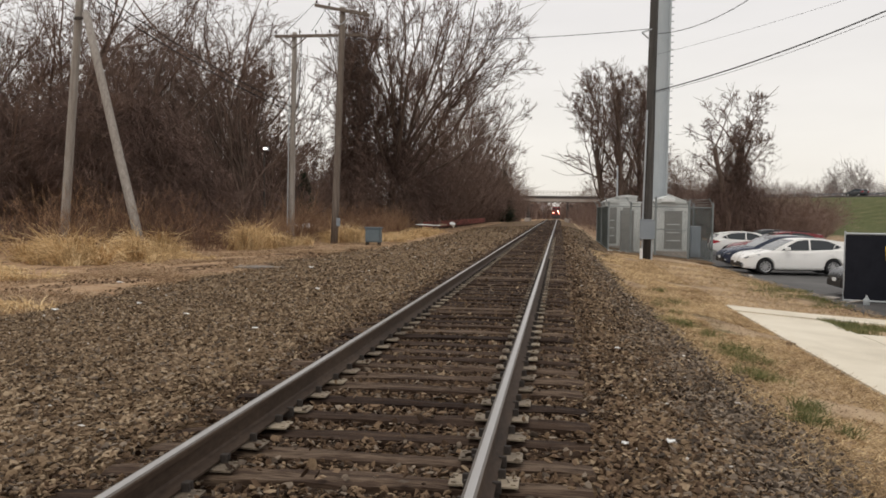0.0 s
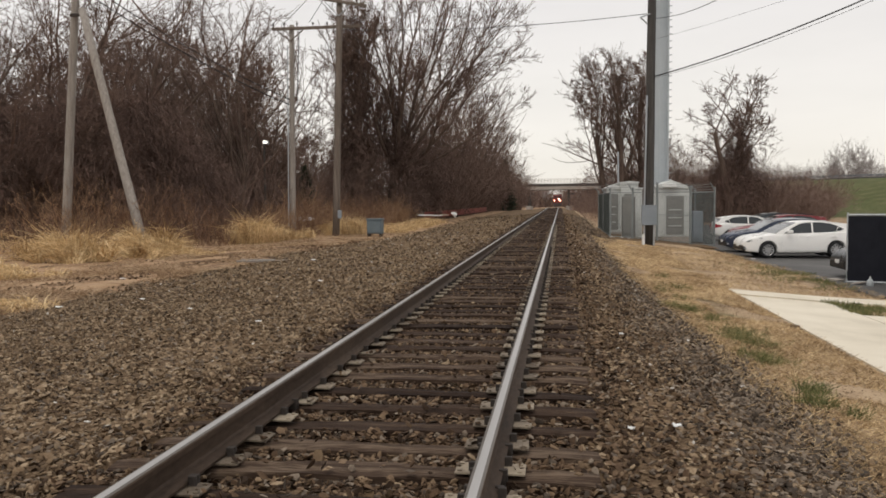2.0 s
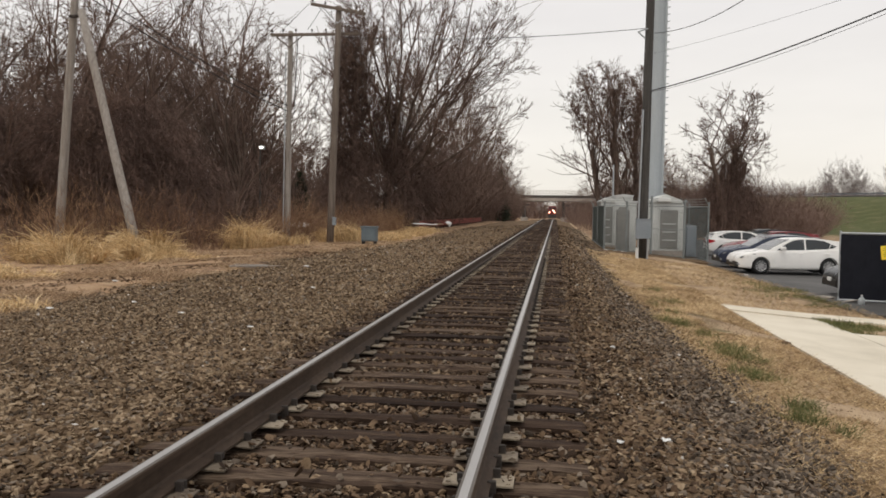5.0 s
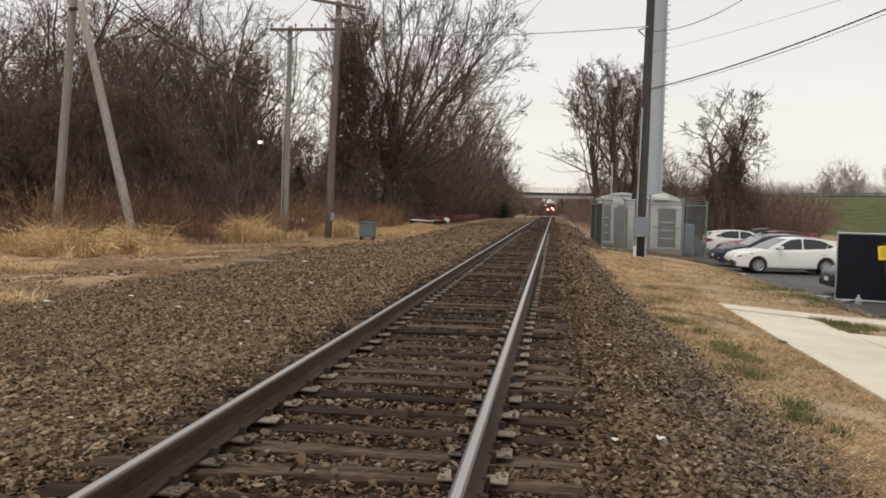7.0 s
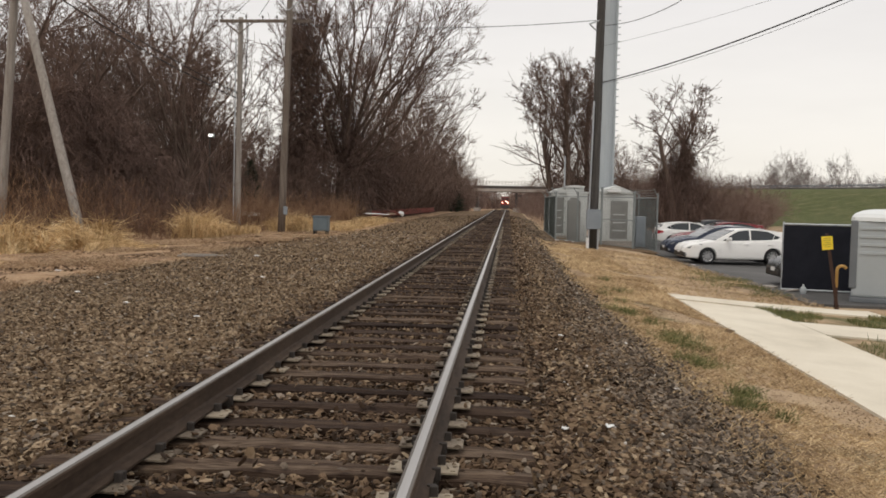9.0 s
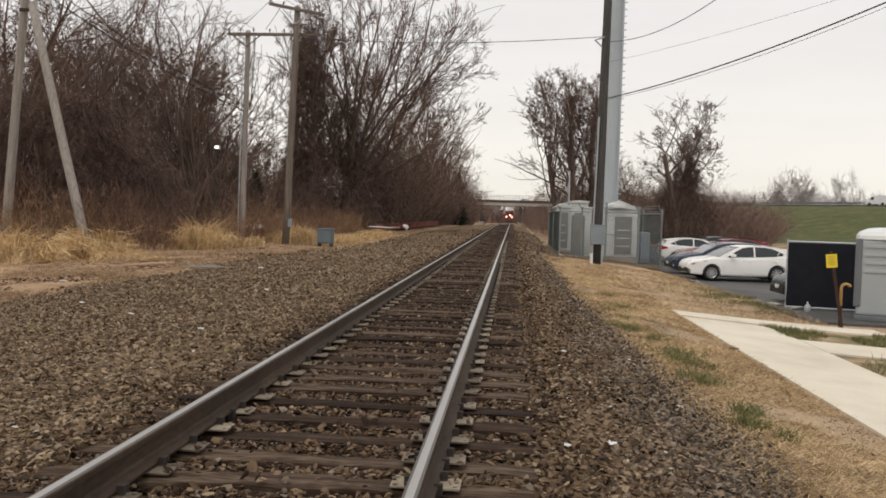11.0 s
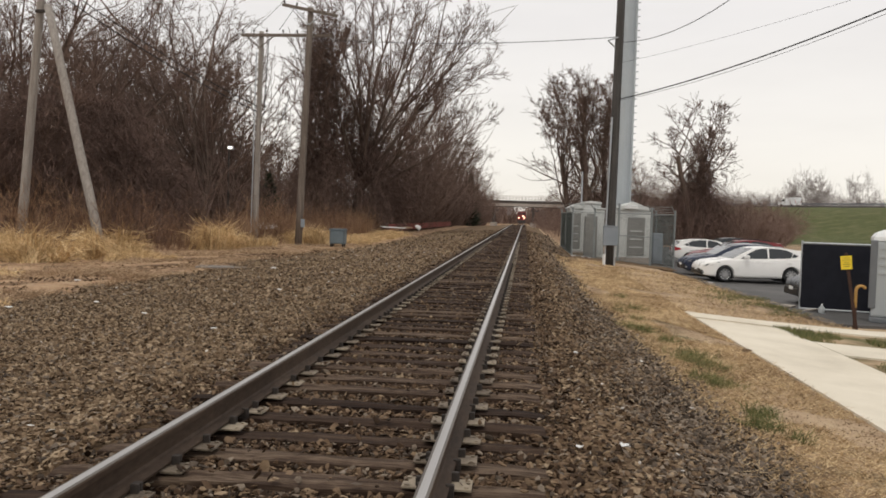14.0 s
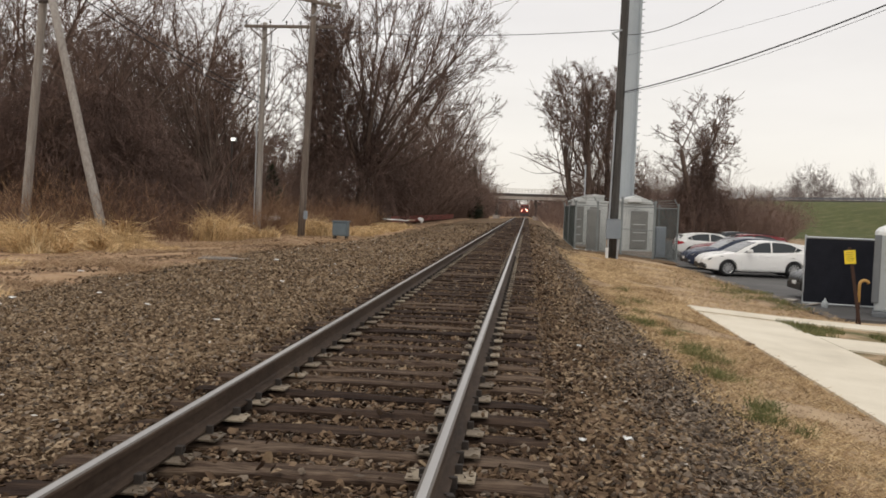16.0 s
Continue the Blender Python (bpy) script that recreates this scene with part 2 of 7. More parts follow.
M_PALESTONE = mat("pale_stone_chip", [(0.36, 0.33, 0.29), (0.5, 0.47, 0.43), (0.66, 0.64, 0.6)], scale=8, rough=0.8, bump=0.1, island=0.5)
M_RED = mat("faded_red_netting", [(0.17, 0.036, 0.026), (0.26, 0.055, 0.042)], scale=1.2, rough=0.8, bump=0.2)
M_WIRE = mat("black_cable", [(0.02, 0.02, 0.022), (0.04, 0.04, 0.042)], scale=1, rough=0.6, bump=0.0)
M_RUBBER = mat("tyre_rubber", [(0.012, 0.012, 0.013), (0.028, 0.028, 0.03)], scale=8, rough=0.85, bump=0.2)
M_RIM = mat("silver_alloy_rim", [(0.45, 0.45, 0.46), (0.6, 0.6, 0.61)], scale=4, rough=0.35, metal=0.7, bump=0.0)
M_CARGLASS = glassy("tinted_car_glass", (0.025, 0.030, 0.034))
M_WINDSCREEN = glassy("windscreen_glass", (0.07, 0.08, 0.082), 0.06)
M_BLACKTRIM = mat("black_trim", [(0.012, 0.012, 0.013), (0.022, 0.022, 0.024)], scale=5, rough=0.5, bump=0.05)
M_TAIL = glassy("red_tail_lens", (0.42, 0.02, 0.03), 0.12)
M_LAMPLENS = glassy("clear_lamp_lens", (0.24, 0.25, 0.26), 0.08)
M_HEADGLOW = glow("lit_headlight", (1.0, 0.80, 0.62), 9.0)
M_DITCHGLOW = glow("lit_ditch_light", (1.0, 0.42, 0.30), 8.0)
M_FARLAMP = glow("lit_floodlight", (1.0, 0.97, 0.93), 3.0)
M_BRIDGECONC = mat("stained_bridge_concrete", [(0.24, 0.205, 0.18), (0.36, 0.32, 0.285), (0.46, 0.42, 0.38)], scale=0.3, rough=0.9, bump=0.2, fine=8)
M_GIRDER = mat("dark_bridge_steel", [(0.045, 0.038, 0.036), (0.08, 0.068, 0.062)], scale=0.5, rough=0.8, bump=0.1)
M_LOCORED = mat("red_locomotive_paint", [(0.16, 0.03, 0.028), (0.22, 0.045, 0.04)], scale=1, rough=0.45, bump=0.05)
M_LOCODARK = mat("dark_locomotive_paint", [(0.05, 0.045, 0.045), (0.085, 0.08, 0.08)], scale=1, rough=0.6, bump=0.05)


def paint(name, c):
    return mat(name, [tuple(v * 0.93 for v in c), c], scale=1.5, rough=0.28, bump=0.0, rough_var=0.05, spec=0.5)


def ground_material():
    """Dry verge turning to leaf litter in the woods and green turf in drifting patches."""
    m = bpy.data.materials.new("ground_cover")
    m.use_nodes = True
    t = m.node_tree
    ln = t.links.new
    b = t.nodes["Principled BSDF"]
    b.inputs["Roughness"].default_value = 0.95
    b.inputs["Specular IOR Level"].default_value = 0.2
    geo = t.nodes.new("ShaderNodeNewGeometry")

    def noise_ramp(scale, detail, stops):
        n = t.nodes.new("ShaderNodeTexNoise")
        n.inputs["Scale"].default_value, n.inputs["Detail"].default_value = scale, detail
        n.inputs["Roughness"].default_value = 0.7
        ln(geo.outputs["Position"], n.inputs["Vector"])
        r = t.nodes.new("ShaderNodeValToRGB")
        r.color_ramp.elements[0].position, r.color_ramp.elements[1].position = stops[0][0], stops[-1][0]
        r.color_ramp.elements[0].color, r.color_ramp.elements[1].color = (*stops[0][1], 1), (*stops[-1][1], 1)
        for p, c in stops[1:-1]:
            r.color_ramp.elements.new(p).color = (*c, 1)
        ln(n.outputs[0], r.inputs["Fac"])
        return n, r

    n_s, straw = noise_ramp(0.8, 12, [(0.30, (0.11, 0.075, 0.05)), (0.43, (0.29, 0.200, 0.125)), (0.52, (0.42, 0.303, 0.194)), (0.66, (0.48, 0.36, 0.235)), (0.8, (0.56, 0.445, 0.31))])
    n_l, litter = noise_ramp(0.9, 10, [(0.34, (0.06, 0.037, 0.024)), (0.43, (0.20, 0.122, 0.073)), (0.53, (0.37, 0.238, 0.140)), (0.70, (0.48, 0.335, 0.215))])
    n_g, turf = noise_ramp(0.5, 12, [(0.3, (0.062, 0.068, 0.026)), (0.48, (0.080, 0.092, 0.032)), (0.60, (0.115, 0.110, 0.048)), (0.75, (0.20, 0.16, 0.085))])
    att = t.nodes.new("ShaderNodeAttribute")
    att.attribute_name = "cover"
    sep = t.nodes.new("ShaderNodeSeparateColor")
    ln(att.outputs["Color"], sep.inputs[0])
    prev = straw.outputs[0]
    for ch, ramp, wob in (("Red", litter, 2.2), ("Green", turf, 1.3)):
        n = t.nodes.new("ShaderNodeTexNoise")
        n.inputs["Scale"].default_value, n.inputs["Detail"].default_value = wob, 6
        ln(geo.outputs["Position"], n.inputs["Vector"])
        add = t.nodes.new("ShaderNodeMath")
        add.operation = "ADD"
        ln(sep.outputs[ch], add.inputs[0])
        ln(n.outputs[0], add.inputs[1])
        rg = t.nodes.new("ShaderNodeMapRange")
        rg.inputs["From Min"].default_value, rg.inputs["From Max"].default_value = 0.85, 1.15
        ln(add.outputs[0], rg.inputs["Value"])
        mx = t.nodes.new("ShaderNodeMix")
        mx.data_type = "RGBA"
        ln(rg.outputs[0], mx.inputs["Factor"])
        ln(prev, mx.inputs["A"])
        ln(ramp.outputs[0], mx.inputs["B"])
        prev = mx.outputs["Result"]
    ln(prev, b.inputs["Base Color"])
    fine = t.nodes.new("ShaderNodeTexNoise")
    fine.inputs["Scale"].default_value, fine.inputs["Detail"].default_value = 14, 9
    ln(geo.outputs["Position"], fine.inputs["Vector"])
    bp = t.nodes.new("ShaderNodeBump")
    bp.inputs["Strength"].default_value, bp.inputs["Distance"].default_value = 1.0, 0.05
    ln(fine.outputs[0], bp.inputs["Height"])
    ln(bp.outputs[0], b.inputs["Normal"])
    return m


M_GROUND = ground_material()

# ---------- mesh helpers ----------
RNG = np.random.default_rng(7)


def mesh_np(name, verts, faces, materials, smooth=False, mat_index=None):
    """A mesh from arrays: verts (n, 3), faces (m, k)."""
    me = bpy.data.meshes.new(name)
    verts = np.asarray(verts, np.float32)
    faces = np.asarray(faces, np.int32)
    k = faces.shape[1]
    me.vertices.add(len(verts))
    me.vertices.foreach_set("co", verts.ravel())
    me.loops.add(faces.size)
    me.loops.foreach_set("vertex_index", faces.ravel())
    me.polygons.add(len(faces))
    me.polygons.foreach_set("loop_start", np.arange(0, faces.size, k, dtype=np.int32))
    me.polygons.foreach_set("loop_total", np.full(len(faces), k, np.int32))
    me.polygons.foreach_set("use_smooth", np.full(len(faces), smooth))
    for m in materials if isinstance(materials, (list, tuple)) else [materials]:
        me.materials.append(m)
    if mat_index is not None:
        me.polygons.foreach_set("material_index", np.asarray(mat_index, np.int32))
    me.update(calc_edges=True)
    return me


def part(name, bm, material, parent=None, label="", smooth=False):
    """Links a bmesh (or a mesh) as one object under a thing or a part."""
    if isinstance(bm, bmesh.types.BMesh):
        me = bpy.data.meshes.new(name)
        bmesh.ops.recalc_face_normals(bm, faces=bm.faces)
        bm.to_mesh(me)
        bm.free()
        for m in material if isinstance(material, (list, tuple)) else [material]:
            me.materials.append(m)
        if smooth:
            me.polygons.foreach_set("use_smooth", np.full(len(me.polygons), True))
    else:
        me = bm
    ob = new(name, me)
    if parent is not None:
        ob.parent = parent
    if label:
        tagged(ob, label=label)
    return ob


def thing(name, label, category, m=None, group="", kind=""):
    ob = new(name)
    ob.empty_display_size = 0.2
    if m is not None:
        ob.matrix_basis = m
    return tagged(ob, label, category, group, kind)


def box(bm, x0, x1, y0, y1, z0, z1, bevel=0.0, m=None):
    made = bmesh.ops.create_cube(bm, size=1.0)["verts"]
    for v in made:
        v.co = Vector((x0 + (v.co.x + 0.5) * (x1 - x0), y0 + (v.co.y + 0.5) * (y1 - y0), z0 + (v.co.z + 0.5) * (z1 - z0)))
    if bevel:
        edges = list({e for v in made for e in v.link_edges})
        res = bmesh.ops.bevel(bm, geom=edges, offset=bevel, segments=2, affect="EDGES", profile=0.6)
        made = list({v for f in res["faces"] for v in f.verts} | {v for v in made if v.is_valid})
    if m is not None:
        bmesh.ops.transform(bm, matrix=m, verts=made)
    return bm


def a_box(*dims, bevel=0.0, m=None):
    return box(bmesh.new(), *dims, bevel=bevel, m=m)


def tube(bm, p0, p1, r0, r1=None, sides=10, cap=True):
    """A tapered tube between two points."""
    r1 = r0 if r1 is None else r1
    p0, p1 = Vector(p0), Vector(p1)
    q = (p1 - p0).to_track_quat("Z", "Y")
    rings = []
    for p, r in ((p0, r0), (p1, r1)):
        rings.append([bm.verts.new(p + q @ Vector((r * math.cos(a), r * math.sin(a), 0))) for a in (2 * math.pi * i / sides for i in range(sides))])
    for i in range(sides):
        bm.faces.new((rings[0][i], rings[0][(i + 1) % sides], rings[1][(i + 1) % sides], rings[1][i]))
    if cap:
        bm.faces.new(rings[0][::-1])
        bm.faces.new(rings[1])
    return bm


def pipe(bm, pts, r, sides=8):
    """A bent round bar through the points, with joined rings."""
    pts = [Vector(p) for p in pts]
    rings = []
    for i, p in enumerate(pts):
        d = (pts[min(i + 1, len(pts) - 1)] - pts[max(i - 1, 0)]).normalized()
        q = d.to_track_quat("Z", "Y")
        rings.append([bm.verts.new(p + q @ Vector((r * math.cos(a), r * math.sin(a), 0))) for a in (2 * math.pi * k / sides for k in range(sides))])
    for a, b in zip(rings, rings[1:]):
        base = min(range(sides), key=lambda s: (b[s].co - a[0].co).length)
        for k in range(sides):
            bm.faces.new((a[k], a[(k + 1) % sides], b[(base + k + 1) % sides], b[(base + k) % sides]))
    bm.faces.new(rings[0][::-1])
    bm.faces.new(rings[-1])
    return bm


def segments_mesh(name, segs, material, sides=3):
    """Many thin tapered rods in one mesh; segs rows: p0(3) p1(3) r0 r1."""
    s = np.asarray(segs, np.float64)
    p0, p1, r0, r1 = s[:, 0:3], s[:, 3:6], s[:, 6], s[:, 7]
    d = p1 - p0
    d /= np.linalg.norm(d, axis=1, keepdims=True) + 1e-9
    ref = np.where(np.abs(d[:, 2:3]) > 0.9, np.array([[1.0, 0, 0]]), np.array([[0, 0, 1.0]]))
    u = np.cross(d, ref)
    u /= np.linalg.norm(u, axis=1, keepdims=True) + 1e-9
    v = np.cross(d, u)
    n = len(s)
    verts = np.empty((n, 2 * sides, 3))
    for k in range(sides):
        a = 2 * math.pi * k / sides
        o = u * math.cos(a) + v * math.sin(a)
        verts[:, k] = p0 + o * r0[:, None]
        verts[:, sides + k] = p1 + o * r1[:, None]
    base = (np.arange(n) * 2 * sides)[:, None, None]
    quad = np.array([[k, (k + 1) % sides, sides + (k + 1) % sides, sides + k] for k in range(sides)])[None]
    return mesh_np(name, verts.reshape(-1, 3), (base + quad).reshape(-1, 4), material, smooth=sides > 3)


# ---------- the lie of the land ----------
TRACK_X, RAIL_R, RAIL_L, RAIL_TOP = -1.11, -0.358, -1.863, 0.19
LOT_Z = -0.79


def ease(a, b, v):
    s = np.clip((np.asarray(v, float) - a) / (b - a), 0, 1)
    return s * s * (3 - 2 * s)


def bend(y):
    return -2.0e-6 * np.asarray(y, float) ** 2


def bed_edge(y):
    """Where the ballast gives way to the dry verge on the woodland side."""
    return np.interp(y, [8, 11.6, 12.6, 14, 16.5, 18.5, 22, 26, 29.5, 32, 35, 38, 46, 61, 90], [-8.6, -8.3, -7.9, -8.25, -8.8, -8.35, -8.3, -8.6, -8.8, -8.4, -7.95, -7.4, -7.2, -7.6, -8.2])


def dip(y):
    return -1.5 * ease(125, 215, y)


SECTION_X = [-400, -120, -60, -25, -14, -12, -10.5, -8.6, -7.8, -6.0, -3.4, -2.5, 0.3, 0.8, 1.75, 2.6, 3.5, 5.2, 7.2, 9.0, 30, 60, 400]
SECTION_Z = [1.5, 1.0, 0.4, -0.40, -0.43, -0.39, -0.32, -0.35, -0.30, -0.20, -0.09, -0.05, -0.05, -0.08, -0.37, -0.45, -0.54, -0.68, -0.80, -0.82, -0.85, -0.86, -0.9]
HWY_A, HWY_B = np.array([17.0, 250.0]), np.array([61.0, 165.0])


def bank_distance(x, y):
    """How far a place lies from the embanked road, on the near side."""
    d = (HWY_B - HWY_A) / np.linalg.norm(HWY_B - HWY_A)
    px, py = x - HWY_A[0], y - HWY_A[1]
    along = px * d[0] + py * d[1]
    off = -(px * -d[1] + py * d[0])
    return along, np.where(along < 0, np.hypot(px, py), np.abs(off))


def land(x, y):
    x, y = np.asarray(x, float), np.asarray(y, float)
    z = np.interp(x - bend(np.clip(y, -50, 300)), SECTION_X, SECTION_Z)
    z = z + dip(y) * (1 - ease(10, 30, np.abs(x)))
    z = z - 0.10 * ease(4.5, 7.0, x) * ease(22, 32, y)
    along, off = bank_distance(x, y)
    near = (4.95 - LOT_Z) * (1 - ease(4.5, 44, off))
    z = z + near * ease(-6, 8, along) * ease(8, 20, x)
    return z


def land1(x, y):
    return float(land(x, y))


# ---------- ground ----------
def axis_steps(stops):
    out = []
    for a, b, step in stops:
        out += list(np.arange(a, b, step))
    return np.array(out + [stops[-1][1]])


def build_ground():
    xs = axis_steps([(-1500, -300, 200), (-300, -60, 20), (-60, -16, 2.5), (-16, 10, 0.35), (10, 40, 2), (40, 160, 5), (160, 1500, 200)])
    ys = axis_steps([(-300, -20, 40), (-20, 2, 2), (2, 40, 0.4), (40, 130, 2), (130, 260, 4), (260, 500, 30), (500, 2500, 250)])
    gx, gy = np.meshgrid(xs, ys)
    gz = land(gx, gy)
    near = (np.abs(gx) < 30) & (gy < 60)
    lump = np.array([noise.noise((x * 0.9, y * 0.9, 0.0)) for x, y in zip(gx.ravel(), gy.ravel())]).reshape(gx.shape)
    side = (gx < -8.4) | ((gx > 1.9) & (gx < 3.2))
    gz = gz + np.where(near & side, lump * 0.02, 0)
    bed = (gx - bend(np.clip(gy, -50, 300)) > -8.9) & (gx - bend(np.clip(gy, -50, 300)) < 2.1)
    gz = gz - np.where(bed, 0.12, 0) - np.where((gx > 6.2) & (gy > 18) & (gy < 90), 0.05, 0)
    ny, nx = gx.shape
    idx = np.arange(ny * nx).reshape(ny, nx)
    faces = np.stack([idx[:-1, :-1], idx[:-1, 1:], idx[1:, 1:], idx[1:, :-1]], -1).reshape(-1, 4)
    me = mesh_np("ground", np.stack([gx, gy, gz], -1).reshape(-1, 3), faces, M_GROUND, smooth=True)
    att = me.attributes.new("cover", "FLOAT_COLOR", "POINT")
    along, off = bank_distance(gx, gy)
    red = ease(-7.6, -8.3, gx) * 0.62 + ease(-10.5, -13, gx) * 0.14 + ease(-13, -17, gx) * 0.3 + ease(1.5, 3, gx) * ease(38, 50, gy) * 0.6 * (1 - ease(16, 24, gx)) + ease(150, 200, gy) * (np.abs(gx) < 70) * 0.5
    green = ease(56, 48, off) * ease(-2, 6, along) * ease(14, 24, gx) * (0.30 + 0.60 * ease(27, 42, gx)) + 0.40 * np.exp(-((gx - 2.6) / 0.5) ** 2) * (gy < 17)
    green = green + 0.50 * ((gx > 4.9) & (gy < 17.4)) + ease(80, 100, gy) * ease(20, 30, gx) * 0.5
    green = green + 0.5 * np.exp(-(((gx - 6.2) / 1.1) ** 2 + ((gy - 23.5) / 3.0) ** 2))
    col = np.stack([red, green, red * 0, red * 0 + 1], -1).reshape(-1, 4)
    att.data.foreach_set("color", np.clip(col, 0, 1).astype(np.float32).ravel())
    tagged(new("ground", me), "dry straw-coloured verge with leaf litter and green turf", "ground", kind="structure")


build_ground()


def draped(name, xs, ys, material, lift, thick, keep=None):
    """A slab that follows the land, with skirts down its edges."""
    gx, gy = np.meshgrid(xs, ys)
    gz = land(gx, gy) + lift
    ny, nx = gx.shape
    top = np.stack([gx, gy, gz], -1).reshape(-1, 3)
    idx = np.arange(ny * nx).reshape(ny, nx)
    faces = np.stack([idx[:-1, :-1], idx[:-1, 1:], idx[1:, 1:], idx[1:, :-1]], -1).reshape(-1, 4)
    rim = np.concatenate([idx[0, :], idx[1:, -1], idx[-1, -2::-1], idx[-2:0:-1, 0]])
    low = top[rim] - np.array([0, 0, thick])
    n0, m = len(top), len(rim)
    skirt = np.array([[rim[i], n0 + i, n0 + (i + 1) % m, rim[(i + 1) % m]] for i in range(m)])
    return mesh_np(name, np.concatenate([top, low]), np.concatenate([faces, skirt]), material)


# ballast bed under and beside the track
def build_bed():
    us = axis_steps([(-8.9, -2.5, 0.4), (-2.5, 2.0, 0.3)])
    ys = axis_steps([(-12, 60, 1.0), (60, 300, 4)])
    gu, gy = np.meshgrid(us, ys)
    edge = np.array([noise.noise((y * 0.35, 3.1, 0)) for y in gy.ravel()]).reshape(gu.shape)
    fine = np.array([noise.noise((y * 1.7, 9.0, u)) for u, y in zip(gu.ravel(), gy.ravel())]).reshape(gu.shape)
    left = bed_edge(gy) + edge * 0.3
    s = (gu + 8.9) / 10.9
    right = 1.80 + 0.12 * ease(9, 6, gy) - 0.42 * ease(9.5, 19, gy) + 0.85 * ease(31, 37, gy) + edge * 0.14
    gx0 = left + s * (right - left)
    gx = gx0 + bend(gy)
    gz = land(gx, gy) + 0.004 + fine * 0.025 * ((gx0 < -2.6) | (gx0 > 0.4)) - 0.05 * ((gx0 > -2.6) & (gx0 < 0.4))
    rim_dn = (gu <= us[0] + 1e-6) | (gu >= us[-1] - 1e-6)
    gz = gz - np.where(rim_dn, 0.06, 0)
    ny, nx = gx.shape
    idx = np.arange(ny * nx).reshape(ny, nx)
    faces = np.stack([idx[:-1, :-1], idx[:-1, 1:], idx[1:, 1:], idx[1:, :-1]], -1).reshape(-1, 4)
    me = mesh_np("ballast_bed", np.stack([gx, gy, gz], -1).reshape(-1, 3), faces, M_BED, smooth=True)
    tagged(new("ballast_bed", me), "brown crushed-stone ballast bed under the railway", "ballast", kind="structure")


build_bed()


# concrete walk beside the lot: main strip and two short branches
def build_path():
    me = draped("pavement", np.arange(3.46, 5.12, 0.33), np.arange(-6, 17.31, 0.5), M_CONC, 0.03, 0.14)
    walk_main = tagged(new("pavement", me), "pale smooth concrete footpath beside the dry verge", "pavement", kind="structure")
    part("slab", draped("slab", np.linspace(3.462, 7.6, 12), np.linspace(17.33, 18.25, 4), M_CONC, 0.03, 0.14), None, walk_main)
    part("slab", draped("slab", np.linspace(5.13, 9.5, 12), np.linspace(13.85, 15.3, 4), M_CONC, 0.03, 0.14), None, walk_main)


build_path()
yard = draped("compound_gravel", np.linspace(1.9, 7.0, 10), np.linspace(38.9, 53, 10), M_BED, 0.02, 0.12)
tagged(new("compound_gravel", yard), "dark gravel yard inside the fenced compound", "gravel yard", kind="structure")
lot = draped("parking_lot", np.concatenate([np.arange(6.75, 20, 0.75), np.arange(20, 60, 5)]), np.arange(19.4, 76, 2.0), M_ASPH, 0.012, 0.12)
tagged(new("parking_lot", lot), "dark grey asphalt parking lot", "parking lot", kind="structure")


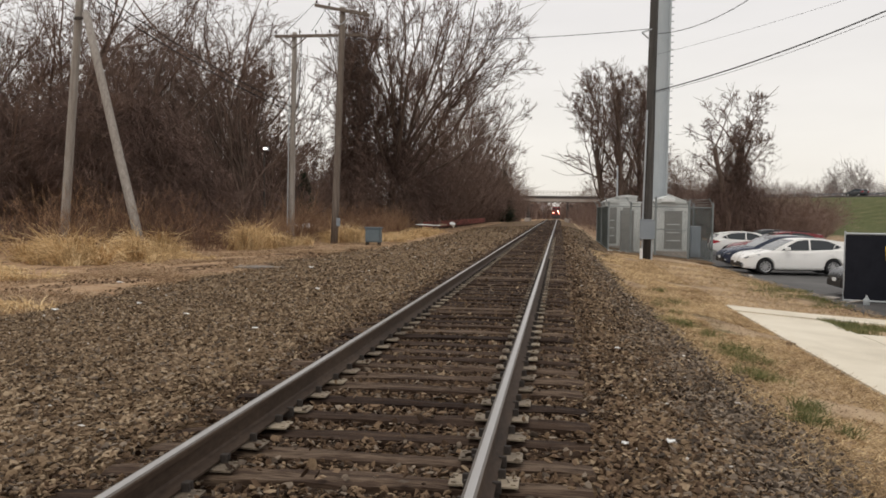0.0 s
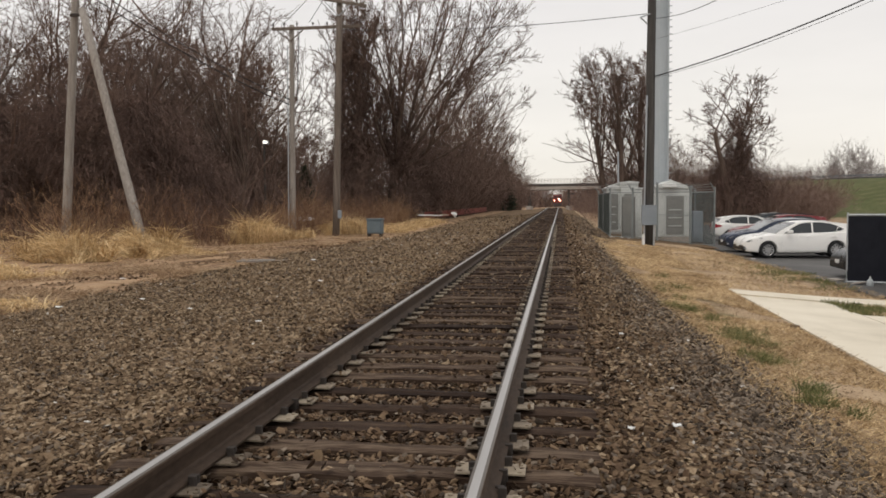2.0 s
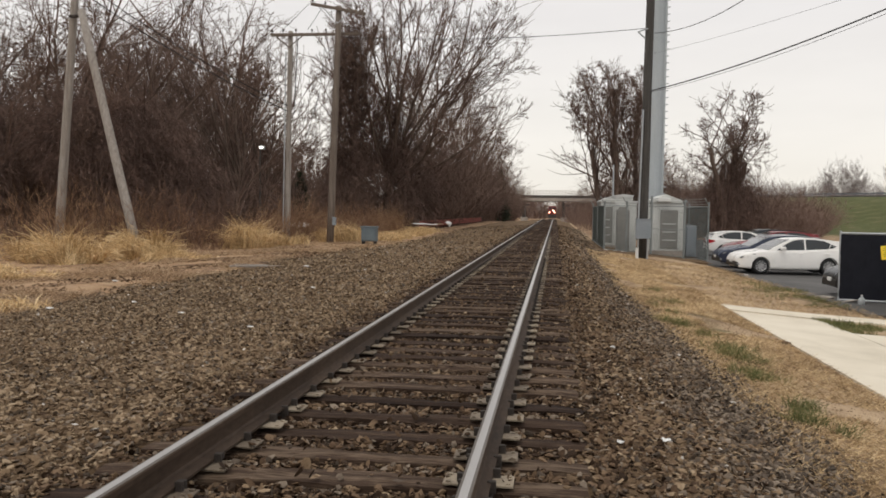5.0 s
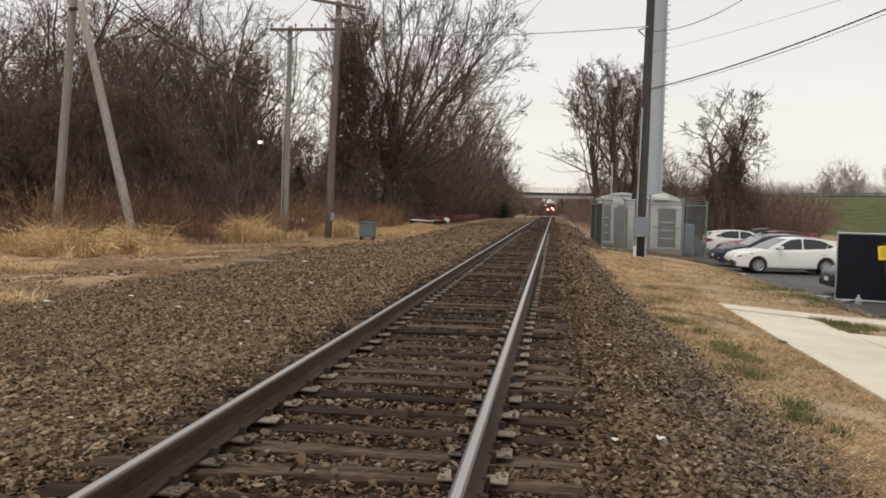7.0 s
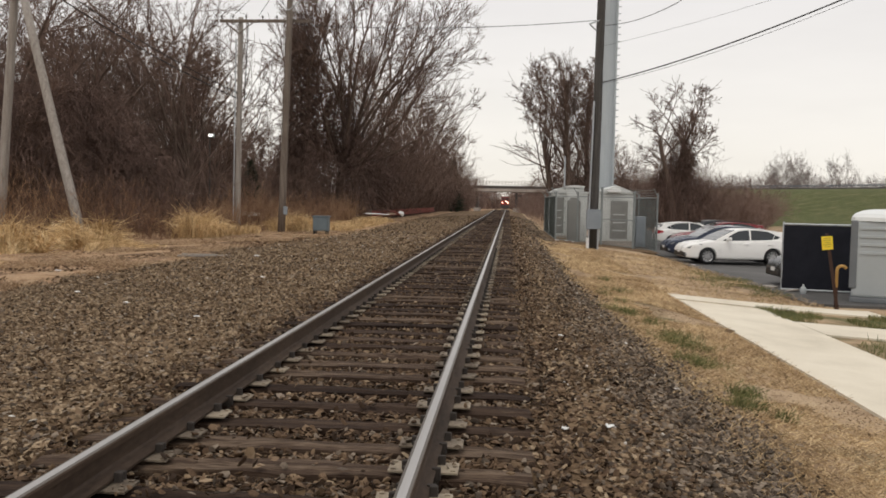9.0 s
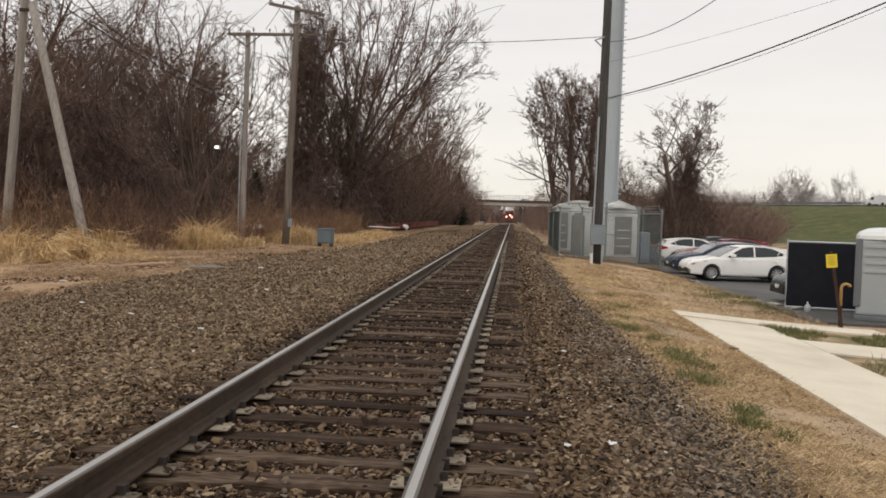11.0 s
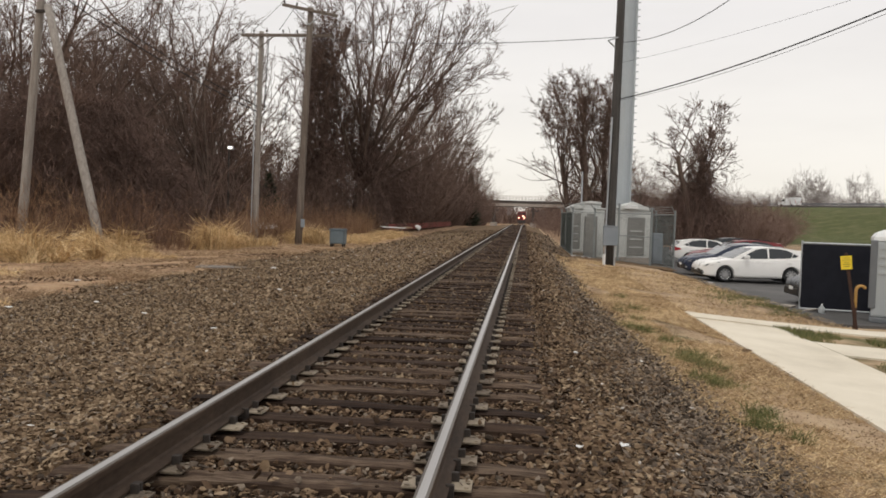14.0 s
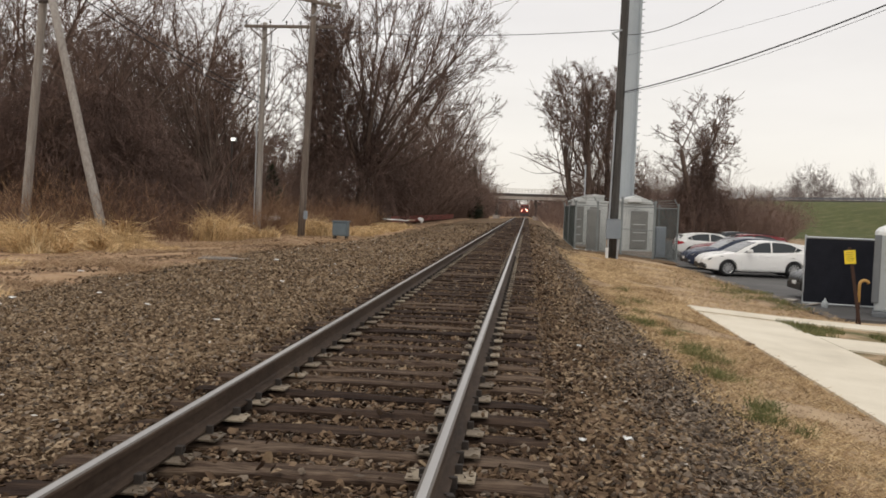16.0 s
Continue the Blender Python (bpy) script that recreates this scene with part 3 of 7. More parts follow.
# ---------- railway track ----------
def build_track():
    track = thing("railway_track", "single railway track with worn wooden ties and shiny rails", "railway track")
    ys = np.concatenate([np.arange(-10, 100, 2.0), np.arange(100, 420, 5.0)])
    prof = [(-.070, -.168), (.070, -.168), (.070, -.156), (.018, -.138), (.009, -.125), (.009, -.052), (.033, -.040), (.036, -.012),
            (.032, -.004), (.019, 0), (-.019, 0), (-.032, -.004), (-.036, -.012), (-.033, -.040), (-.009, -.052), (-.009, -.125), (-.018, -.138), (-.070, -.156)]
    for x0 in (RAIL_R, RAIL_L):
        n = len(prof)
        verts, faces, mi = [], [], []
        for j, y in enumerate(ys):
            for px, pz in prof:
                verts.append((x0 + float(bend(y)) + px, y, RAIL_TOP + float(dip(y)) + pz))
            if j:
                a, b = (j - 1) * n, j * n
                for k in range(n):
                    faces.append((a + k, a + (k + 1) % n, b + (k + 1) % n, b + k))
                    mi.append(1 if k == 9 else 2 if k in (8, 10) else 0)
        part("rail", mesh_np("rail", verts, faces, [M_RUST, M_STEEL, M_DULLSTEEL], mat_index=mi), None, track, "steel rail, rusty sides and a polished head")
    # four weathered tie shapes
    ties = []
    for k in range(5):
        bm = bmesh.new()
        bmesh.ops.create_grid(bm, x_segments=12, y_segments=3, size=0.5)
        top = list(bm.verts)
        for v in top:
            e = abs(v.co.y) > 0.4
            v.co = Vector((v.co.x * 2.6, v.co.y * 0.205, -0.014 if e else 0.0))
            v.co.z += 0.022 * noise.noise((v.co.x * 2.1 + 9 * k, v.co.y * 14, k)) - 0.004
            v.co.y += 0.028 * noise.noise((v.co.x * 1.9, k * 3.3, 5)) if e else 0
            if abs(v.co.x) > 1.28:
                v.co.x += 0.03 * noise.noise((k * 2.2, v.co.y * 20, 1))
                v.co.z -= 0.012
        ext = bmesh.ops.extrude_face_region(bm, geom=list(bm.faces))
        for g in ext["geom"]:
            if isinstance(g, bmesh.types.BMVert):
                g.co.z = -0.17
        me = bpy.data.meshes.new("tie")
        bmesh.ops.recalc_face_normals(bm, faces=bm.faces)
        bm.to_mesh(me)
        bm.free()
        me.materials.append(M_TIE)
        ties.append(me)
    plate_bm = a_box(-0.178, 0.178, -0.085, 0.085, 0.0, 0.012, bevel=0.003)
    for sx in (-0.152, 0.152):
        box(plate_bm, sx - 0.012, sx + 0.012, -0.07, -0.046, 0.0122, 0.020)
        box(plate_bm, sx - 0.012, sx + 0.012, 0.046, 0.07, 0.0122, 0.020)
    plate_me = bpy.data.meshes.new("tie_plate")
    plate_bm.to_mesh(plate_me)
    plate_bm.free()
    plate_me.materials.append(M_PLATE)
    spike_bm = bmesh.new()
    box(spike_bm, -0.02, 0.02, -0.014, 0.014, -0.03, 0.055, bevel=0.006)
    spike_me = bpy.data.meshes.new("spike")
    spike_bm.to_mesh(spike_me)
    spike_bm.free()
    spike_me.materials.append(M_DARKIRON)
    anchor_bm = a_box(-0.085, 0.085, 0.10, 0.125, -0.055, 0.012, bevel=0.006)
    box(anchor_bm, -0.095, -0.05, 0.098, 0.127, -0.03, 0.035, bevel=0.006)
    box(anchor_bm, 0.05, 0.095, 0.098, 0.127, -0.03, 0.035, bevel=0.006)
    anchor_me = bpy.data.meshes.new("rail_anchor")
    anchor_bm.to_mesh(anchor_me)
    anchor_bm.free()
    anchor_me.materials.append(M_DARKIRON)
    r = random.Random(4)
    y = 4.27 - 0.4565 * 10
    places = []
    while y < 118:
        places.append(y + r.uniform(-0.03, 0.03))
        y += 0.4565
    for i, y in enumerate(places):
        t = new("tie", ties[r.randrange(5)])
        t.parent = track
        t.matrix_basis = pose(TRACK_X + float(bend(y)) + r.uniform(-0.05, 0.05), y, r.uniform(-0.022, 0.004), 0, 0, r.uniform(-1.8, 1.8) + (180 if r.random() < 0.5 else 0))
        flip = t.matrix_basis.inverted()
        if y < 46:
            for x0 in (RAIL_R, RAIL_L):
                p = new("tie_plate", plate_me)
                p.parent = t
                p.matrix_basis = flip @ pose(x0 + float(bend(y)), y, 0.001, 0, 0, r.uniform(-2, 2))
                if y < 24:
                    for sx, sy in ((-0.088, -0.05), (0.088, 0.05)):
                        s = new("spike", spike_me)
                        s.parent = t
                        s.matrix_basis = flip @ pose(x0 + float(bend(y)) + sx, y + sy, 0.006)
                    if r.random() < 0.7:
                        a = new("rail_anchor", anchor_me)
                        a.parent = t
                        a.matrix_basis = flip @ pose(x0 + float(bend(y)), y, 0.012, 0, 0, r.choice((0, 180)))
    far = bmesh.new()
    y = places[-1] + 0.46
    while y < 300:
        z = float(dip(y))
        box(far, TRACK_X + float(bend(y)) - 1.3, TRACK_X + float(bend(y)) + 1.3, y - 0.11, y + 0.11, z - 0.15, z)
        y += 0.5
    tagged(part("far_ties", far, M_TIE, track), kind="stuff")
    return np.array(places)


TIES = build_track()


# ---------- ballast stones ----------
def ico():
    p = (1 + 5 ** 0.5) / 2
    v = np.array([(-1, p, 0), (1, p, 0), (-1, -p, 0), (1, -p, 0), (0, -1, p), (0, 1, p), (0, -1, -p), (0, 1, -p), (p, 0, -1), (p, 0, 1), (-p, 0, -1), (-p, 0, 1)], float)
    f = np.array([(0, 11, 5), (0, 5, 1), (0, 1, 7), (0, 7, 10), (0, 10, 11), (1, 5, 9), (5, 11, 4), (11, 10, 2), (10, 7, 6), (7, 1, 8),
                  (3, 9, 4), (3, 4, 2), (3, 2, 6), (3, 6, 8), (3, 8, 9), (4, 9, 5), (2, 4, 11), (6, 2, 10), (8, 6, 7), (9, 8, 1)])
    return v / np.linalg.norm(v[0]), f


def octa():
    v = np.array([(1, 0, 0), (-1, 0, 0), (0, 1, 0), (0, -1, 0), (0, 0, 1), (0, 0, -1)], float)
    return v, np.array([(0, 2, 4), (2, 1, 4), (1, 3, 4), (3, 0, 4), (2, 0, 5), (1, 2, 5), (3, 1, 5), (0, 3, 5)])


def stones(name, pos, size, material, flat=0.22, rng=RNG, coarse=False):
    v, f = octa() if coarse else ico()
    n, k = len(pos), len(v)
    vv = v[None] * rng.uniform(0.55, 1.3, (n, k, 1))
    vv = vv * (np.stack([rng.uniform(0.75, 1.35, n), rng.uniform(0.6, 1.0, n), rng.uniform(flat - 0.17, flat + 0.2, n)], -1) * size[:, None])[:, None]
    q = rng.normal(size=(n, 4)) * np.array([1, 0.24, 0.24, 1.0])
    q /= np.linalg.norm(q, axis=1, keepdims=True)
    w, x, y, z = q.T
    rot = np.stack([1 - 2 * (y * y + z * z), 2 * (x * y - z * w), 2 * (x * z + y * w), 2 * (x * y + z * w), 1 - 2 * (x * x + z * z), 2 * (y * z - x * w),
                    2 * (x * z - y * w), 2 * (y * z + x * w), 1 - 2 * (x * x + y * y)], -1).reshape(n, 3, 3)
    vv = np.einsum("nij,nkj->nki", rot, vv) + pos[:, None]
    faces = (np.arange(n) * k)[:, None, None] + f[None]
    return mesh_np(name, vv.reshape(-1, 3), faces.reshape(-1, 3), material)


def scatter_ballast():
    rng = np.random.default_rng(11)
    brown, grey, oily = [], [], []
    for y0, y1, dens, s0, s1 in ((2.6, 8, 1380, 0.013, 0.034), (8, 15, 900, 0.015, 0.034), (15, 28, 300, 0.021, 0.045), (28, 52, 36, 0.04, 0.065), (52, 85, 12, 0.05, 0.08)):
        n = int(dens * 11.4 * (y1 - y0))
        x, y = rng.uniform(-9.2, 2.4, n), rng.uniform(y0, y1, n)
        seen = (x > -0.80 * y - 0.6) & (x < 0.46 * y + 0.4)
        wob = np.sin(y * 2.1) * 0.12 + np.sin(y * 0.83 + 1) * 0.22
        left = bed_edge(y) - 0.1 + wob * 0.5
        keep = seen & (x > left - np.abs(rng.normal(0, 0.25, n))) & (x < 1.80 + 0.12 * ease(9, 6, y) - 0.42 * ease(9.5, 19, y) + 0.85 * ease(31, 37, y) + wob * 0.3 + np.abs(rng.normal(0, 0.14, n)))
        gap = np.abs(y[:, None] - TIES[None]).min(1)
        on_tie = (gap < 0.105) & (x > TRACK_X - 1.33) & (x < TRACK_X + 1.33)
        keep &= ~(on_tie & (rng.random(n) > 0.075))
        on_tie &= keep
        near_rail = (np.abs(x - RAIL_R) < 0.115) | (np.abs(x - RAIL_L) < 0.115)
        keep &= ~near_rail | (rng.random(n) < 0.25) & ~on_tie
        x, y, on = x[keep], y[keep], on_tie[keep]
        size = 0.86 * rng.uniform(s0, s1, len(x)) * np.where(rng.random(len(x)) < 0.12, 1.35, 1)
        inside = (x > TRACK_X - 1.33) & (x < TRACK_X + 1.33)
        low_crib = np.where(inside, -0.002, 0.0)
        z = land(x, y) + 0.012 + low_crib + rng.uniform(-0.012, 0.014, len(x)) + np.where(on, 0.05 + 0.01, 0)
        p = np.stack([x, y, z], -1)
        g = rng.random(len(x)) < np.where(x > 0.25, 0.10 + 0.75 * ease(0.5, 1.5, x), 0.16)
        oil = (rng.random(len(x)) < 0.86 * ease(1.75, 1.1, np.abs(x - TRACK_X)) + 0.04 + 0.45 * (x > 0.25)) & ~g
        oily.append((p[oil], size[oil]))
        brown.append((p[~g & ~oil], size[~g & ~oil]))
        grey.append((p[g], size[g]))
    for name, sets, m, lab in (("ballast_stones", brown, M_STONE, "loose brown crushed stones of the ballast"), ("dark_ballast_stones", oily, M_STONE_OILY, "grease-darkened crushed stones between the ties"), ("grey_ballast_stones", grey, M_STONE_GREY, "loose grey crushed stones on the ballast shoulder")):
        pos, size = np.concatenate([a for a, _ in sets]), np.concatenate([b for _, b in sets])
        close = pos[:, 1] < 6.0
        tagged(new(name, stones(name, pos[close], size[close], m)), lab, "gravel", kind="stuff")
        tagged(new(name, stones(name, pos[~close], size[~close] * 1.12, m, coarse=True)), lab, "gravel", kind="stuff")


scatter_ballast()


def scatter_pale_stones():
    """Chips of pale quartz and litter that catch the light on the ballast."""
    rng = np.random.default_rng(14)
    n = 420
    y = 5 + 34 * rng.random(n) ** 1.4
    x = np.where(rng.random(n) < 0.8, rng.uniform(-8.4, -2.6, n), rng.uniform(0.4, 1.7, n))
    x = np.where(x < bed_edge(y), bed_edge(y) + 0.6, x)
    p = np.stack([x, y, land(x, y) + 0.026], -1)
    tagged(new("pale_stones", stones("pale_stones", p, rng.uniform(0.010, 0.022, n) * (0.8 + y / 30), M_PALESTONE, rng=rng, coarse=True)), "pale stone chips scattered on the brown ballast", "gravel", kind="stuff")


scatter_pale_stones()


# ---------- grasses ----------
def blades(name, pos, length, width, lean, material, rng, droop=0.5, az=None, straight=False):
    """Bent tapering grass blades: three-sided, two joints each."""
    n = len(pos)
    az = rng.uniform(0, 2 * math.pi, n) if az is None else az
    dirh = np.stack([np.cos(az), np.sin(az), np.zeros(n)], -1)
    p0 = pos
    up = np.array([0, 0, 1.0])
    d1 = up[None] * np.cos(lean)[:, None] + dirh * np.sin(lean)[:, None]
    l2 = np.clip(lean + droop * rng.uniform(0.4, 1.4, n), 0, 1.9)
    d2 = up[None] * np.cos(l2)[:, None] + dirh * np.sin(l2)[:, None]
    p1 = p0 + d1 * (length * 0.55)[:, None]
    p2 = p1 + d2 * (length * 0.45)[:, None]
    segs = np.concatenate([np.concatenate([p0, p1, width[:, None], width[:, None] * 0.8], 1), np.concatenate([p1, p2, width[:, None] * 0.8, width[:, None] * 0.15], 1)])
    if straight:
        segs = np.concatenate([p0, p0 + d1 * length[:, None], width[:, None], width[:, None] * 0.3], 1)
    return segments_mesh(name, segs, material)


def build_grass():
    rng = np.random.default_rng(21)
    # tall dry clumps along the foot of the woods
    P, L, W, A, T = [], [], [], [], []

    def clump(x, y, hgt, k, spread, az, tilt):
        pp = np.array([x, y]) + rng.normal(0, spread, (k, 2))
        P.append(np.concatenate([pp, land(pp[:, 0], pp[:, 1])[:, None] - 0.03], 1))
        L.append(rng.uniform(0.5, 1.2, k) * hgt)
        W.append(rng.uniform(0.005, 0.014, k))
        A.append(az + rng.normal(0, 0.75, k))
        T.append(np.abs(rng.normal(tilt, 0.28, k)))

    for _ in range(95):
        y = rng.uniform(20.3, 27.6)
        front = -16.0 + 4.3 * ease(20.5, 26.5, y)
        back = rng.random() ** 1.2 * 4.6
        x = front - back
        if noise.noise((x * 0.75, y * 0.6, 2.0)) < -0.05 or x > -11.8:
            continue
        hgt = (0.35 if back < 0.6 else 0.55 + 0.95 * rng.random() ** 1.5) * (0.55 if x > -13.6 else 1.0)
        clump(x, y + 0.55 * back, hgt * 1.15, rng.integers(70, 170), 0.12 + 0.1 * rng.random(), rng.normal(-0.3, 1.2), rng.uniform(0.25, 0.85))
    for x, y, h in ((-12.7, 34.3, 1.5), (-13.1, 34.8, 1.6), (-12.5, 35.0, 1.3), (-13.6, 34.6, 1.3), (-10.6, 42.0, 1.25), (-10.2, 41.6, 1.1), (-11.0, 42.5, 1.2), (-9.9, 42.2, 0.9), (-11.8, 43.0, 1.0), (-12.6, 37.5, 0.9), (-12.2, 39.0, 0.7)):
        clump(x, y, h, 260, 0.26, rng.uniform(0, 6.3), 0.32)
    for _ in range(60):
        y = rng.uniform(44, 66)
        x = bed_edge(y) - 1.6 - abs(rng.normal(0, 0.9))
        clump(x, y, rng.uniform(0.3, 0.75), rng.integers(50, 110), 0.3, rng.uniform(0, 6.3), 0.6)
    for x, y, h, k in ((-8.7, 12.8, 0.3, 130), (-9.1, 12.9, 0.34, 150), (-9.5, 12.7, 0.3, 130), (-12.8, 18.4, 0.4, 160), (-13.2, 18.8, 0.45, 160), (-12.4, 19.0, 0.35, 120), (-13.7, 19.6, 0.5, 160), (-14.3, 20.2, 0.5, 170)):
        clump(x, y, h, k, 0.2, rng.uniform(0, 6.3), 0.8)
    P, L, W, A, T = (np.concatenate(v) for v in (P, L, W, A, T))
    me = blades("tall_dry_grass", P, L, W, T, M_TALLGRASS, rng, 1.25, A)
    tagged(new("tall_dry_grass", me), "tall pale-gold dry grass at the edge of the woods", "grass", kind="stuff")
    # matted straw on both verges
    n = 92000
    y = 4.0 + (38 - 4.0) * rng.random(n) ** 1.55
    x = 1.30 + 2.25 * rng.random(n)
    far_side = rng.random(n) < 0.25
    x = np.where(far_side & (y > 16), rng.uniform(3.3, 7.05, n), x)
    y = np.where(far_side & (y > 16), rng.uniform(18.4, 36, n), y)
    bare = np.array([noise.noise((px * 0.9, py * 0.55, 6.1)) for px, py in zip(x, y)])
    ok = ~((x > 3.44) & (y < 18.3)) & (x < 0.47 * y + 0.3) & (bare < 0.42) & (x > 1.66 - 0.42 * ease(9.5, 19, y) + rng.normal(0.1, 0.16, n))
    ok &= ~((np.hypot((x - 3.25) / 0.4, (y - 7.9) / 0.7) < 1) & (rng.random(n) < 0.85))
    x, y = x[ok], y[ok]
    P = np.stack([x, y, land(x, y) + 0.004], -1)
    me = blades("matted_straw", P, rng.uniform(0.03, 0.11, len(P)), rng.uniform(0.0012, 0.0026, len(P)) * (1 + y / 14), rng.uniform(0.9, 1.5, len(P)), M_STRAW, rng, 0.25, straight=True)
    tagged(new("matted_straw", me), "matted short dry grass beside the footpath", "grass", kind="stuff")
    n = 46000
    y = rng.uniform(10.5, 42, n)
    x = bed_edge(y) - 0.35 - np.abs(rng.normal(0, 2.6, n))
    mat_ = np.array([noise.noise((px * 0.55, py * 0.4, 8.4)) for px, py in zip(x, y)])
    x, y = x[mat_ > -0.1], y[mat_ > -0.1]
    n = len(x)
    P = np.stack([x, y, land(x, y) + 0.004], -1)
    me = blades("dry_verge_grass", P, rng.uniform(0.06, 0.24, n), rng.uniform(0.003, 0.006, n), rng.uniform(0.8, 1.52, n), M_MAT, rng, 0.3, straight=True)
    tagged(new("dry_verge_grass", me), "flattened dry grass between ballast and woods", "grass", kind="stuff")
    n = 9000
    y, x = rng.uniform(9, 38, n), -8.4 - np.abs(rng.normal(0, 1.7, n))
    patch = np.array([noise.noise((px * 0.8, py * 0.45, 4.4)) for px, py in zip(x, y)]) + 0.6 * np.exp(-((x + 10.2) / 0.8) ** 2 - ((y - 17.8) / 0.9) ** 2)
    x, y = x[patch > -0.06], y[patch > -0.06]
    P = np.stack([x, y, land(x, y) + 0.01], -1)
    me = stones("leaf_litter", P, rng.uniform(0.012, 0.055, len(P)), M_LITTER, flat=0.2, rng=rng, coarse=True)
    tagged(new("leaf_litter", me), "dark leaf litter and clods scattered over the dirt verge", "litter", kind="stuff")
    n = 14000
    y = 4.5 + 16 * rng.random(n) ** 1.3
    x = rng.uniform(1.5, 3.44, n)
    patch = np.array([noise.noise((px * 0.9, py * 0.55, 6.1)) for px, py in zip(x, y)]) + 0.8 * np.exp(-((x - 3.25) / 0.35) ** 2 - ((y - 7.9) / 0.7) ** 2)
    ok = (patch > 0.12) & ((x < 3.44) | (y > 18.3))
    x, y = x[ok], y[ok]
    me = stones("earth_crumbs", np.stack([x, y, land(x, y) + 0.004], -1), rng.uniform(0.004, 0.012, len(x)), M_LITTER, flat=0.3, rng=rng, coarse=True)
    tagged(new("earth_crumbs", me), "dark crumbs of bare earth in the dry verge", "soil", kind="stuff")
    # green tufts, each a clump one can count
    spots = [(1.89, 13.85, 0.30, 120), (2.0, 13.6, 0.2, 60), (2.22, 12.75, 0.2, 70), (2.34, 11.5, 0.34, 130), (2.2, 11.1, 0.24, 70), (2.38, 10.75, 0.28, 90), (2.24, 9.55, 0.24, 110), (2.1, 9.8, 0.16, 50),
             (2.32, 8.15, 0.16, 90), (2.18, 7.6, 0.18, 110), (2.4, 7.28, 0.10, 34), (2.30, 17.4, 0.34, 70), (2.1, 15.4, 0.2, 40), (2.3, 19.8, 0.2, 50), (1.95, 16.4, 0.15, 30)]
    tuft = np.concatenate([np.array([x, y]) + rng.normal(0, r * 0.48, (int(k * 2.0), 2)) for x, y, r, k in spots])
    P = np.concatenate([tuft, land(tuft[:, 0], tuft[:, 1])[:, None] - 0.01], 1)
    k = len(P)
    me = blades("green_tufts", P, rng.uniform(0.06, 0.2, k), rng.uniform(0.0022, 0.0045, k), np.abs(rng.normal(0.55, 0.35, k)), M_GREEN, rng, 0.6)
    tagged(new("green_tufts", me), "tufts of fresh green grass in dry straw", "grass", kind="stuff")
    n = 8600
    a = rng.random(n)
    x = np.where(a < 0.45, rng.uniform(5.0, 8.2, n), np.where(a < 0.7, rng.uniform(5.15, 8.5, n), 6.35 + rng.normal(0, 0.6, n)))
    y = np.where(a < 0.45, rng.uniform(15.35, 17.28, n), np.where(a < 0.7, rng.uniform(10, 13.8, n), 23.5 + rng.normal(0, 2.2, n)))
    ok = ((y < 17.3) | (y > 18.4)) & ((x < 7.0 + 0.15 * np.sin(y * 2.3)) | (y < 18))
    patch = np.array([noise.noise((px * 1.1, py * 1.1, 3.3)) for px, py in zip(x, y)])
    ok &= patch > -0.02
    x, y = x[ok], y[ok]
    P = np.stack([x, y, land(x, y)], -1)
    me = blades("green_turf", P, rng.uniform(0.05, 0.14, len(x)), rng.uniform(0.004, 0.008, len(x)), np.abs(rng.normal(0.5, 0.35, len(x))), M_GREEN, rng, 0.5)
    tagged(new("green_turf", me), "patchy green turf between the concrete walks", "grass", kind="stuff")


build_grass()


# ---------- trees ----------
def twig_mesh(name, rods, tips, material):
    """Tapered three-sided rods, and fine shoots that end in a point, in one mesh of triangles."""
    verts, faces, base = [], [], 0
    ang = [2 * math.pi * k / 3 for k in range(3)]
    for s, pointed in ((np.asarray(rods), False), (np.asarray(tips), True)):
        if not len(s):
            continue
        p0, p1 = s[:, 0:3], s[:, 3:6]
        d = p1 - p0
        d = d / (np.linalg.norm(d, axis=1, keepdims=True) + 1e-9)
        ref = np.where(np.abs(d[:, 2:3]) > 0.9, np.array([[1.0, 0, 0]]), np.array([[0, 0, 1.0]]))
        u = np.cross(d, ref)
        u /= np.linalg.norm(u, axis=1, keepdims=True) + 1e-9
        v = np.cross(d, u)
        ring = [u * math.cos(a) + v * math.sin(a) for a in ang]
        rows = [p0 + o * s[:, 6:7] for o in ring] + ([p1] if pointed else [p1 + o * s[:, 7:8] for o in ring])
        k = len(rows)
        verts.append(np.stack(rows, 1).reshape(-1, 3))
        if pointed:
            f = np.array([[0, 1, 3], [1, 2, 3], [2, 0, 3]])
        else:
            f = np.array([[0, 1, 4], [0, 4, 3], [1, 2, 5], [1, 5, 4], [2, 0, 3], [2, 3, 5]])
        faces.append(((np.arange(len(s)) * k)[:, None, None] + f[None] + base).reshape(-1, 3))
        base += len(s) * k
    return mesh_np(name, np.concatenate(verts), np.concatenate(faces), material)


def shoot(rng, p, d, length, r, joints, wobble, up, taper, least):
    """Wandering polylines from points p along d: their nodes, directions and radii."""
    nodes, dirs, radii = [p], [], [np.maximum(r, least)]
    for i in range(joints):
        d = d + rng.normal(0, wobble, d.shape)
        d[:, 2] += up
        d = d / np.linalg.norm(d, axis=1, keepdims=True)
        p = p + d * (length / joints)[:, None]
        nodes.append(p)
        dirs.append(d)
        radii.append(np.maximum(r * (1 - taper * (i + 1) / joints), least * 0.8))
    return np.stack(nodes, 1), np.stack(dirs, 1), np.stack(radii, 1)


def rods_of(nodes, radii):
    return np.concatenate([nodes[:, :-1], nodes[:, 1:], radii[:, :-1, None], radii[:, 1:, None]], 2).reshape(-1, 8)


